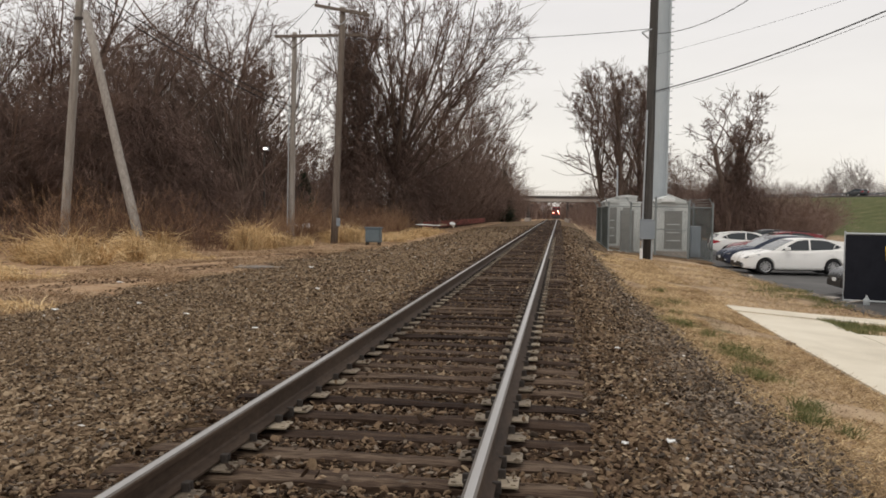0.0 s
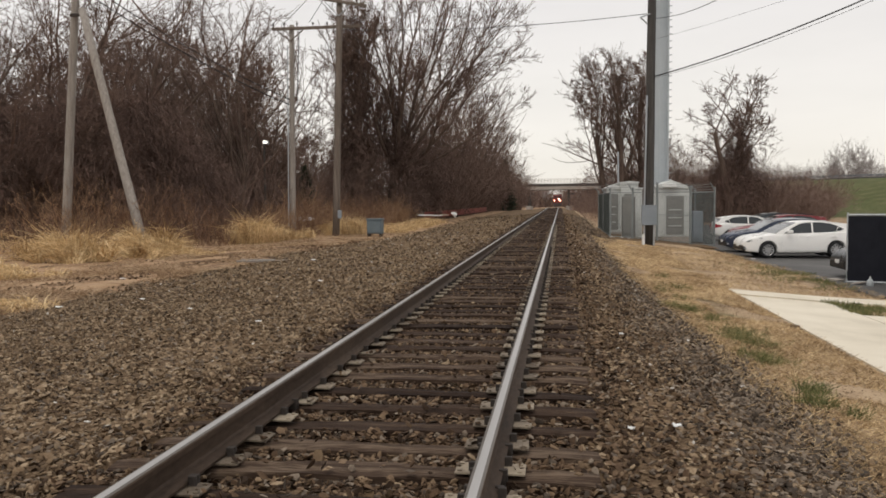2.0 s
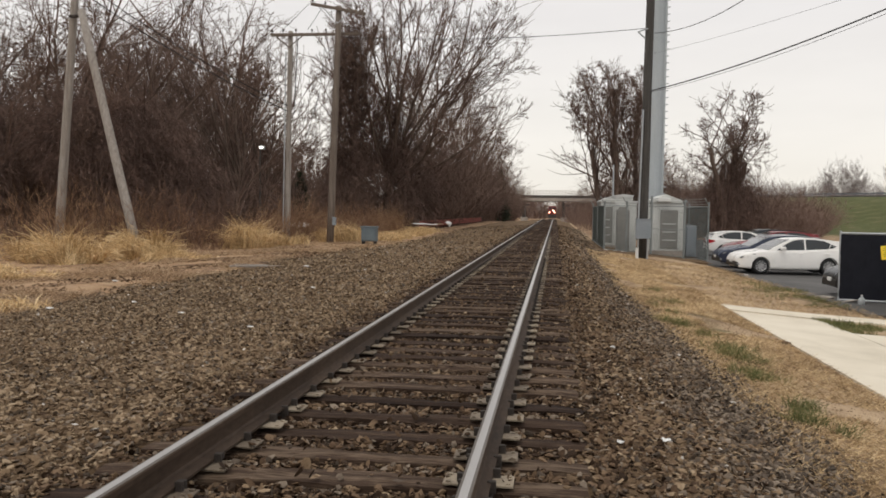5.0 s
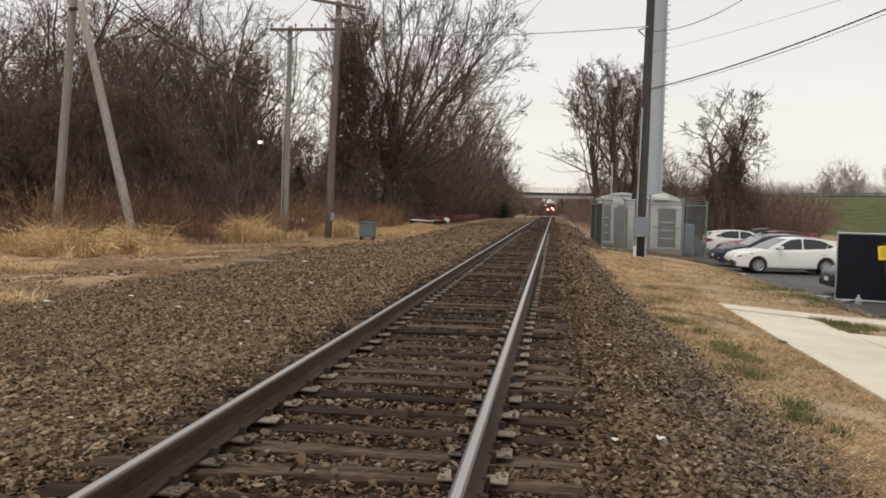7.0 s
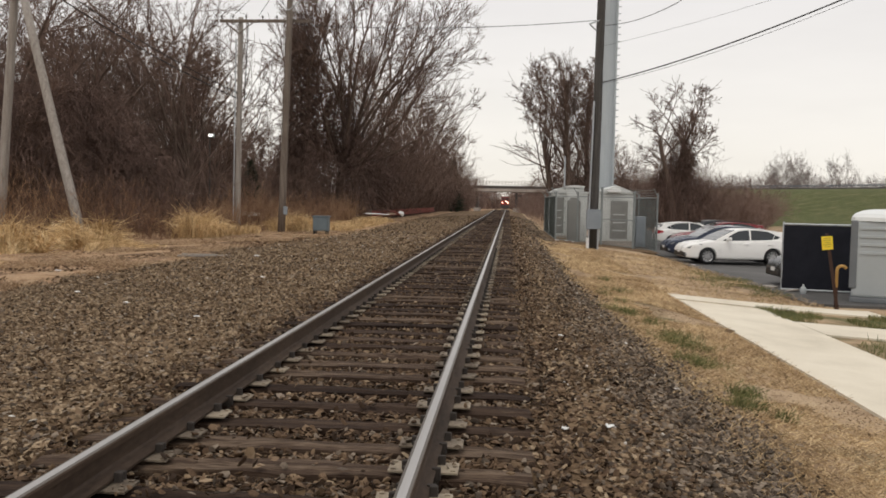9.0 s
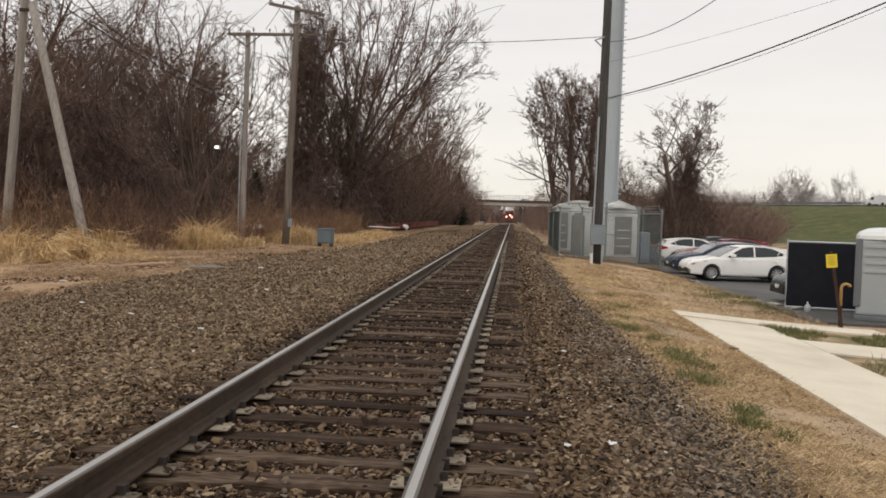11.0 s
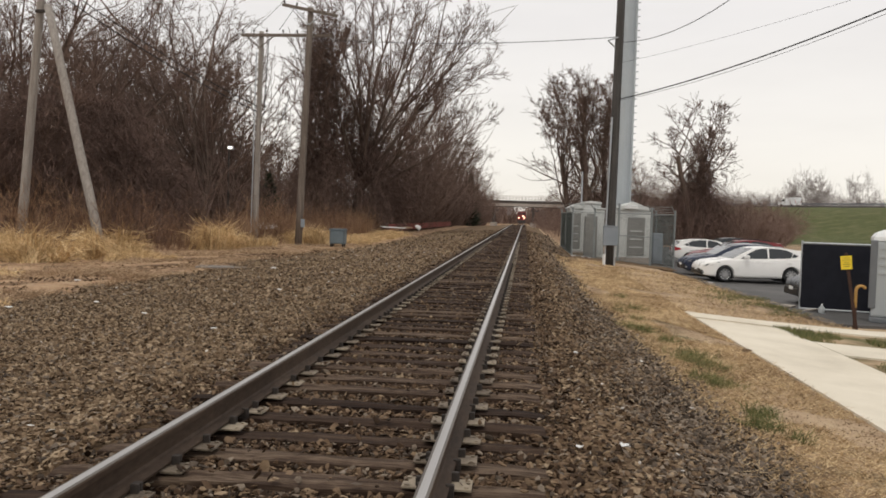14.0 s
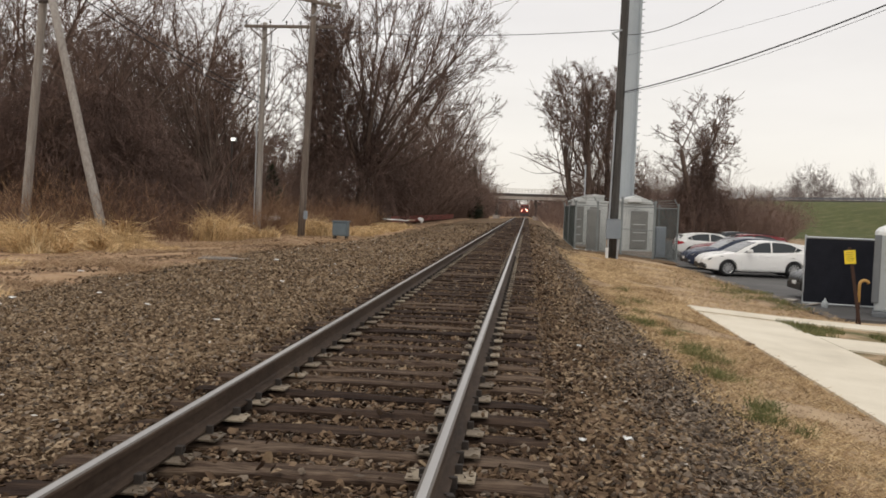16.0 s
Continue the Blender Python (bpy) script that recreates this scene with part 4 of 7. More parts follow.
def offshoots(rng, nodes, dirs, radii, length, k, t0, share, spread, ratio):
    """Side shoots along the polylines: start points, directions, lengths, radii."""
    n, j = dirs.shape[:2]
    i = np.repeat(np.arange(n), k)
    t = t0 + (0.995 - t0) * rng.random(len(i)) ** 0.85
    seg = np.minimum((t * j).astype(int), j - 1)
    f = (t * j - seg)[:, None]
    p = nodes[i, seg] * (1 - f) + nodes[i, seg + 1] * f
    d = dirs[i, seg]
    side = rng.normal(0, 1, d.shape)
    side -= d * (side * d).sum(1, keepdims=True)
    side /= np.linalg.norm(side, axis=1, keepdims=True) + 1e-9
    a = rng.uniform(*spread, len(i))[:, None]
    return p, d * np.cos(a) + side * np.sin(a), length[i] * share * rng.uniform(0.5, 1.15, len(i)) * (1.05 - 0.5 * t), radii[i, seg] * rng.uniform(ratio * 0.7, ratio * 1.2, len(i))


def bare_tree(rng, r0, fork, crown, limbs=10, kids=(9, 7, 5, 3), trunks=1, apart=0.5, twig=0.008, low=-0.35, high=1.3, gnarl=1.0, up=0.05, lean=0.0, start=0.45, limb=0.43):
    """A leafless tree: trunk rods, limb-and-twig rods, twig tips. The crown fills an uneven ellipsoid (x, y, z, rx, ry, rz)."""
    c, rad = np.array(crown[:3], float), np.array(crown[3:], float)

    def within(p):
        q = (p - c) / rad
        az = np.arctan2(q[:, 1], q[:, 0])
        lump = 1 + 0.10 * np.sin(3 * az + 2 * q[:, 2] + crown[0]) + 0.08 * np.sin(5 * az - 3 * q[:, 2])
        return (q ** 2).sum(1) < lump

    trunk, wood, tips = [], [], []
    for s in range(trunks):
        b0 = 2 * math.pi * s / trunks + rng.uniform(-0.4, 0.4)
        off = np.array([math.cos(b0), math.sin(b0), 0]) * (apart if trunks > 1 else 0)
        d = np.array([[math.cos(b0) * lean + (c[0] * 0.35) / max(c[2], 1), math.sin(b0) * lean + (c[1] * 0.35) / max(c[2], 1), 1.0]])
        d /= np.linalg.norm(d)
        r = r0 * rng.uniform(0.8, 1)
        nd, dr, rd = shoot(rng, np.array([[0, 0, -0.3]]) + off, d, np.array([fork * rng.uniform(0.9, 1.1)]), np.array([r]), 6, 0.05, 0.03, 0.4, 0.02)
        trunk.append(rods_of(nd, rd))
        m = max(2, int(round(limbs / trunks)))
        t = np.linspace(start, 1.0, m)
        seg = np.minimum((t * 6).astype(int), 5)
        f = (t * 6 - seg)[:, None]
        p = nd[0, seg] * (1 - f) + nd[0, seg + 1] * f
        az = b0 + 2.4 * np.arange(m) + rng.uniform(-0.5, 0.5, m)
        el = np.interp(t, [start, 1], [low, high]) + rng.uniform(-0.25, 0.25, m)
        goal = c + rad * np.stack([np.cos(az) * np.cos(el), np.sin(az) * np.cos(el), np.sin(el)], -1) * rng.uniform(0.85, 1.0, (m, 1))
        dd = goal - p
        length = np.linalg.norm(dd, axis=1)
        dd /= length[:, None]
        nd, dr, rd = shoot(rng, p, dd, length * 1.02, r * limb * rng.uniform(0.8, 1.2, m), 8, 0.11 * gnarl, 0.02, 0.85, twig * 1.6)
        trunk.append(rods_of(nd[:, :5], rd[:, :5]))
        wood.append(rods_of(nd[:, 4:], rd[:, 4:]))
        for level, k in enumerate(kids):
            p, dd, length, rr = offshoots(rng, nd, dr, rd, length, k, 0.22 if level else 0.28, (0.5, 0.52, 0.55, 0.62)[level], (0.3, 0.85), 0.55)
            keep = within(p)
            p, dd, length, rr = p[keep], dd[keep], length[keep], rr[keep]
            last = level == len(kids) - 1
            nd, dr, rd = shoot(rng, p, dd, length, rr, 1 if last else (5, 4, 2)[min(level, 2)], (0.16, 0.2, 0.24, 0.2)[level] * gnarl, up, 0.8, twig * (1.3, 1.0, 0.8, 0.62)[level])
            (tips if last else wood).append(rods_of(nd, rd))
    return np.concatenate(trunk), np.concatenate(wood), np.concatenate(tips)


def creepers(rng, n, shape, length=0.9, thick=0.012):
    """Creeper strands hanging close over a rounded mass (x, y, z, rx, ry, rz), reaching down to the ground."""
    c, r = np.array(shape[:3], float), np.array(shape[3:], float)
    az = rng.uniform(0, 2 * math.pi, n)
    el = np.arcsin(rng.uniform(-0.75, 1.0, n))
    q = np.stack([np.cos(az) * np.cos(el), np.sin(az) * np.cos(el), np.sin(el)], -1) * (rng.uniform(0.45, 1.08, n) ** 0.6)[:, None]
    lump = 1 + 0.16 * np.sin(3 * az + 4 * q[:, 2]) + 0.10 * np.sin(7 * az + 2)
    p = c + q * r * lump[:, None]
    p[:, 2] = np.maximum(p[:, 2], 0.15)
    d = q * np.array([0.8, 0.8, 0.35]) + rng.normal(0, 0.45, (n, 3)) + np.array([0, 0, -0.55])
    nd, _, rd = shoot(rng, p, d / np.linalg.norm(d, axis=1, keepdims=True), length * rng.uniform(0.5, 1.5, n), np.full(n, thick), 2, 0.35, -0.18, 0.6, thick * 0.6)
    return rods_of(nd[:, :2], rd[:, :2]), rods_of(nd[:, 1:], rd[:, 1:])


def tree_template(seed, label, group, ivy=(), twigs=None, **kw):
    rng = np.random.default_rng(seed)
    trunk, wood, tips = bare_tree(rng, **kw)
    t = thing("tree", label, "tree", group=group)
    strands = [creepers(rng, n, shape, length, thick) for n, shape, length, thick in ivy]
    if strands:
        tagged(part("creepers", twig_mesh("creepers", np.concatenate([a for a, _ in strands]), np.concatenate([b for _, b in strands]), M_CREEPER), None, t), "dark tangled creepers", kind="stuff")
    part("trunk", segments_mesh("trunk", trunk, M_BARK, sides=6), None, t)
    part("crown", twig_mesh("crown", wood, tips, twigs or M_TWIG), None, t)
    return t


def plant(t, x, y, turn=0.0, size=1.0, first=False, tall=1.0):
    m = pose(x, y, land1(x, y), 0, 0, turn) @ Matrix.Diagonal((size, size, size * tall, 1))
    if first:
        t.matrix_basis = m
        return t
    c = copy_thing(t, Matrix.Identity(4))
    c.matrix_basis = m
    return c


def build_trees():
    r = random.Random(9)
    # the great spreading tree past the wooden poles
    big = tree_template(31, "large bare spreading tree with a vine-wrapped trunk", "trees beside the railway",
                        ivy=((10000, (-0.9, 0.4, 2.8, 4.8, 3.2, 5.0), 0.9, 0.022), (2600, (-0.6, 0, 7.5, 1.5, 1.2, 4.0), 0.8, 0.022)),
                        r0=0.46, limb=0.36, fork=6.6, crown=(2.0, 0, 13.2, 9.8, 8.0, 9.0), limbs=22, kids=(10, 8, 6, 3), trunks=2, apart=0.7, twig=0.0165, low=-0.25, high=1.25, start=0.55, gnarl=0.8, up=0.06)
    plant(big, -13.5, 70, 0, 1.0, True)
    ivy = tree_template(32, "tall bare tree wrapped in dark creepers", "trees beside the railway",
                        ivy=((9500, (0.3, 0, 8.0, 1.25, 1.1, 8.6), 0.8, 0.021), (3200, (0.2, 0, 3.0, 2.2, 1.6, 4.6), 0.9, 0.021)),
                        r0=0.30, fork=10.5, crown=(0, 0, 12.5, 2.9, 2.9, 5.5), limbs=9, kids=(7, 6, 5, 2), twig=0.017, high=1.4)
    plant(ivy, -16.7, 66, 0, 1.0, True)
    shapes = []
    for i, (rr, fork, crown, nv) in enumerate(((0.20, 4.2, (0.4, 0, 8.6, 4.0, 4.0, 5.4), 500), (0.24, 5.0, (-0.5, 0, 10.0, 4.6, 4.4, 6.2), 700), (0.17, 3.6, (0.3, 0.3, 7.2, 3.3, 3.3, 4.6), 500),
                                               (0.26, 5.6, (0.6, 0, 11.2, 4.4, 4.4, 6.6), 400), (0.15, 3.0, (0, 0, 6.0, 2.9, 2.9, 3.9), 600))):
        shapes.append(tree_template(50 + i, "bare woodland tree tangled with creepers", "woodland trees", ivy=((nv, (0, 0, fork * 0.7, 2.2, 2.2, fork * 0.8), 0.9, 0.016),),
                                    r0=rr, fork=fork, crown=crown, limbs=10, kids=(8, 7, 5, 3), twig=0.0125, limb=0.44, gnarl=1.4, low=-0.5, start=0.4, up=0.03))
    spots = [(-17.8, 46, 0), (-22.4, 44, 1), (-26.2, 43, 3), (-20.2, 49, 2), (-25.6, 50, 0), (-30.0, 47, 1), (-21.3, 57, 4), (-24.4, 58, 1), (-29.5, 58, 3), (-35.0, 60, 0),
             (-31.5, 41, 2), (-19.0, 53, 4), (-27.5, 64, 0), (-23.5, 66, 2), (-33, 65, 3), (-40, 62, 0), (-36.5, 54, 2), (-28.5, 53, 1), (-42, 68, 1), (-20.3, 50, 3), (-16.9, 47.5, 2), (-28.8, 60, 3), (-30.0, 100, 4), (-32.9, 104, 4), (-27.5, 98, 4), (-31.7, 96, 2), (-32.6, 112, 2), (-22.5, 61, 0), (-26.5, 68, 3), (-31.5, 62, 1), (-29.0, 74, 3), (-37, 80, 3), (-20.8, 45, 4), (-24.2, 47, 2), (-33.5, 50, 0), (-37.5, 66, 3), (-24.8, 54, 4), (-34.5, 46, 3), (-38, 52, 1), (-30.5, 70, 2), (-34, 74, 0), (-39, 72, 1), (-45, 78, 3), (-27.0, 37, 4), (-31.0, 35, 0),
             (-17, 92, 0), (-13.5, 90, 3), (-17, 98, 1), (-12.9, 106, 3), (-15, 116, 0), (-11.9, 128, 1), (-14, 140, 3), (-11.8, 155, 1), (-13, 172, 0), (-11.5, 190, 2), (-14, 208, 1),
             (-11.9, 114, 1), (-12.0, 80, 4), (-11.6, 87, 4), (-12.9, 97, 1), (-10.9, 122, 2), (-10.8, 138, 0)]
    seen = set()
    for x, y, k in spots:
        plant(shapes[k], x, y, r.uniform(0, 360), r.uniform(0.92, 1.1) * (1.16 if y > 84 else 1), k not in seen)
        seen.add(k)
    # a thorn tree smothered by creepers behind the leaning poles
    draped_tree = tree_template(61, "low spreading tree smothered in dark hanging creepers", "woodland trees",
                                ivy=((17000, (0, 0, 3.8, 4.0, 3.0, 3.5), 0.8, 0.0125), (5000, (3.2, 0.5, 2.0, 2.6, 2.2, 2.6), 0.8, 0.0125)),
                                r0=0.24, fork=3.0, crown=(0, 0, 6.0, 4.6, 3.6, 4.2), limbs=9, kids=(8, 7, 5, 2), twig=0.016, gnarl=1.5, low=-0.4, start=0.4)
    plant(draped_tree, -22.2, 39.5, 0, 1.0, True)
    plant(draped_tree, -28.6, 39.0, 160, 0.95)
    pair = tree_template(71, "tall bare tree with upright limbs behind the compound", "trees past the compound", ivy=((1500, (0, 0, 4.5, 0.75, 0.75, 5.5), 0.6, 0.015),),
                         r0=0.34, limb=0.27, fork=7.6, crown=(-0.8, 0, 8.6, 3.9, 3.4, 4.9), limbs=18, kids=(10, 8, 6, 3), trunks=2, apart=0.4, twig=0.0125, low=-0.1, high=1.35, start=0.4, lean=0.05, gnarl=1.1)
    plant(pair, 4.2, 68, 0, 1.0, True)
    plant(pair, 6.1, 71, 60, 1.02)
    snag = tree_template(82, "gnarled bare tree with a thick vine-covered lower trunk", "trees past the compound", ivy=((7000, (0, 0, 2.6, 2.6, 2.1, 4.4), 0.7, 0.018), (2600, (0.3, 0, 7.0, 1.2, 1.1, 3.4), 0.6, 0.017)),
                         r0=0.33, limb=0.28, fork=8.8, crown=(0, 0, 9.6, 4.1, 3.6, 4.8), limbs=18, kids=(9, 8, 6, 2), trunks=3, apart=0.9, twig=0.0165, gnarl=1.5, low=-0.3, high=1.25, start=0.45, lean=0.06)
    plant(snag, 16.4, 84, 0, 1.0, True)
    for x, y, k, size in ((12.4, 95, 4, 0.8), (11.0, 101, 2, 0.75), (20.5, 98, 4, 0.75), (9.0, 92, 4, 0.6), (6.5, 284, 4, 0.95), (9.2, 280, 2, 1.05), (12.2, 283, 2, 1.15), (15.0, 280, 4, 1.35), (-11.0, 300, 4, 0.7)):
        plant(shapes[k], x, y, r.uniform(0, 360), size * 1.25)
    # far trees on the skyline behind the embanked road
    far = [tree_template(90 + i, "haze-tinted bare tree on the far skyline", "skyline trees", twigs=M_FARTWIG, r0=0.16, fork=3.5, crown=(0, 0, 8.6, 3.6 - i * 0.8, 3.4 - i * 0.8, 6.0), limbs=12, kids=(8, 7, 5, 2), twig=0.016, limb=0.3, up=0.09) for i in range(2)]
    k = 0
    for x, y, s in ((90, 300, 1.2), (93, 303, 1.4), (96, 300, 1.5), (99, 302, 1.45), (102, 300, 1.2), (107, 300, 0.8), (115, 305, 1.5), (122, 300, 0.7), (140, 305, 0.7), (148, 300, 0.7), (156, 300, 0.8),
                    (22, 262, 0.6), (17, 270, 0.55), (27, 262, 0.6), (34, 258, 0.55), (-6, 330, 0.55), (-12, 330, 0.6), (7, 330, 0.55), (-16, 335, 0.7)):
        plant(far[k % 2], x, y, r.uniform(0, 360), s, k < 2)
        k += 1


build_trees()


def stems(rng, n, xy, height, width, lean=0.25, forks=2, swell=None):
    """Rods for a thicket: whippy stems with side twigs."""
    out = []
    x, y = xy(n)
    z = land(x, y)
    for i in range(n):
        h = height * rng.uniform(0.45, 1.1) * (swell(x[i], y[i]) if swell else 1)
        p = np.array([x[i], y[i], z[i] - 0.05])
        d = np.array([*rng.normal(0, lean, 2), 1.0])
        w = width * rng.uniform(0.6, 1.3)
        for s in range(3):
            d = d + np.array([*rng.normal(0, 0.28, 2), -0.06 * s])
            d /= np.linalg.norm(d)
            q = p + d * h / 3
            out.append((*p, *q, w * (1 - s * 0.25), w * (0.75 - s * 0.25)))
            for _ in range(forks if s else 0):
                dd = d + rng.normal(0, 0.55, 3)
                dd /= np.linalg.norm(dd)
                out.append((*q, *(q + dd * h * rng.uniform(0.12, 0.3)), w * 0.5, w * 0.25))
            p = q
    return out


def thicket(name, label, rng, n, xy, height, width, material, **kw):
    return tagged(new(name, segments_mesh(name, stems(rng, n, xy, height, width, **kw), material)), label, "brush", kind="stuff")


def build_brush():
    rng = np.random.default_rng(33)
    edge = lambda y: -12.5 - 5.6 * ease(36, 28, y) + np.clip((y - 44) * 0.03, 0, 1.2)

    def front(n):
        y = rng.uniform(28, 80, n)
        return edge(y) - np.abs(rng.normal(0, 2.2, n)), y

    def deep(n):
        y = rng.uniform(36, 130, n)
        return edge(y) - rng.uniform(1.5, 22, n), y

    def along(n):
        y = rng.uniform(78, 225, n)
        return -10.4 - np.abs(rng.normal(0, 1.8, n)), y

    thicket("brush", "reddish-brown leafless brush at the edge of the woods", rng, 5200, front, 2.3, 0.010, M_BRUSH,
            swell=lambda x, y: 0.8 + 0.7 * noise.noise((x * 0.4, y * 0.3, 1.0)))
    thicket("tall_brush", "dense leafless undergrowth inside the woods", rng, 2700, deep, 4.6, 0.015, M_TWIG, forks=3)
    thicket("trackside_brush", "dark leafless brush along the railway", rng, 4600, along, 7.8, 0.028, M_TWIG, forks=3)

    def back(n):
        y = rng.uniform(60, 150, n)
        return -24 - rng.uniform(0, 60, n), y

    thicket("back_woods", "crowded leafless saplings deep in the woods", rng, 2600, back, 8.0, 0.05, M_TWIG, forks=2)

    def bank(n):
        y = rng.uniform(84, 122, n)
        x = 6 + (rng.random(n) ** 0.9) * (18.8 + (y - 84) * 0.33)
        return x, y

    def under(n):
        x = rng.uniform(2.2, 16, n)
        return x, rng.uniform(74, 215, n)

    thicket("shrub_bank", "dense mauve-brown leafless shrubs at the foot of the embankment", rng, 6200, bank, 5.6, 0.017, M_SHRUB, forks=4, lean=0.5,
            swell=lambda x, y: min(1.0, 0.55 + (24.8 + (y - 84) * 0.33 - x) / 3) * (0.85 + 0.3 * noise.noise((x * 0.25, y * 0.25, 0))))
    thicket("lineside_shrubs", "dark leafless shrubs near the bridge", rng, 2200, under, 3.2, 0.018, M_SHRUB, forks=3)

    def hollow(n):
        return rng.uniform(7.0, 21.0, n), rng.uniform(93, 124, n)

    thicket("hollow_brush", "tall dark leafless brush behind the compound", rng, 2000, hollow, 8.4, 0.02, M_TWIG, forks=3,
            swell=lambda x, y: 0.75 + 0.5 * noise.noise((x * 0.3, y * 0.2, 5.0)))

    def ridge(n):
        t = rng.random(n)
        return 18 + t * 160, 275 + rng.uniform(0, 40, n) - t * 20

    thicket("skyline_scrub", "haze-tinted low scrub behind the embanked road", rng, 6800, ridge, 11.0, 0.065, M_FARSCRUB, forks=3)

    def closing(n):
        return rng.uniform(-45, 45, n), rng.uniform(345, 400, n)

    thicket("far_woods", "distant leafless woods closing the railway cutting", rng, 3600, closing, 8.6, 0.2, M_SHRUB, forks=2, swell=lambda x, y: 0.42 if abs(x + 2.1) < 3.6 else 1.0)
    # dark cedar at the mouth of the cutting
    for x, y, h in ((-9.7, 150, 9.0), (-18.6, 60, 4.2), (22.5, 130, 5.0)):
        t = thing("evergreen_tree", "small dark evergreen tree at the edge of the brush", "tree", pose(x, y, land1(x, y)), group="evergreens")
        segs = []
        for _ in range(900):
            z = h * rng.random()
            rad = (0.3 * h ** 0.9 * (1 - z / h) ** 0.6 + 0.1) * rng.uniform(0.6, 1.15) * rng.uniform(0.75, 1.1)
            a = rng.uniform(0, 2 * math.pi)
            p = np.array([0.3 * rad * math.cos(a), 0.3 * rad * math.sin(a), z])
            q = np.array([rad * math.cos(a + rng.normal(0, 0.2)), rad * math.sin(a + rng.normal(0, 0.2)), z + rng.uniform(0.0, 0.5)])
            segs.append((*p, *q, 0.09, 0.03))
        part("trunk", tube(bmesh.new(), (0, 0, -0.2), (0, 0, h * 0.9), 0.14, 0.03), M_BARK, t)
        part("crown", segments_mesh("crown", segs, M_CEDAR), None, t)


build_brush()


# ---------- poles, wires and trackside kit ----------
def log_bm(p0, p1, r0, r1, sides=12, knots=5):
    """A round timber with slight wander."""
    p0, p1 = Vector(p0), Vector(p1)
    bm = bmesh.new()
    rings = []
    q = (p1 - p0).to_track_quat("Z", "Y")
    for i in range(knots + 1):
        t = i / knots
        c = p0.lerp(p1, t) + q @ Vector((0.02 * noise.noise((t * 3, p0.x, 0)), 0.02 * noise.noise((t * 3, p0.x, 7)), 0))
        r = r0 + (r1 - r0) * t
        rings.append([bm.verts.new(c + q @ Vector((r * math.cos(a), r * math.sin(a), 0))) for a in (2 * math.pi * k / sides for k in range(sides))])
    for a, b in zip(rings, rings[1:]):
        for k in range(sides):
            bm.faces.new((a[k], a[(k + 1) % sides], b[(k + 1) % sides], b[k]))
    bm.faces.new(rings[0][::-1])
    bm.faces.new(rings[-1])
    return bm


def insulator(parent, x, y, z):
    bm = bmesh.new()
    for i, (r, h) in enumerate(((0.02, 0.10), (0.055, 0.03), (0.035, 0.03), (0.05, 0.03))):
        base = (0, 0.10, 0.13, 0.16)[i]
        tube(bm, (x, y, z + base), (x, y, z + base + h), r, r * 0.9, sides=8)
    part("insulator", bm, M_DARKIRON, parent, "dark glazed pin insulator")


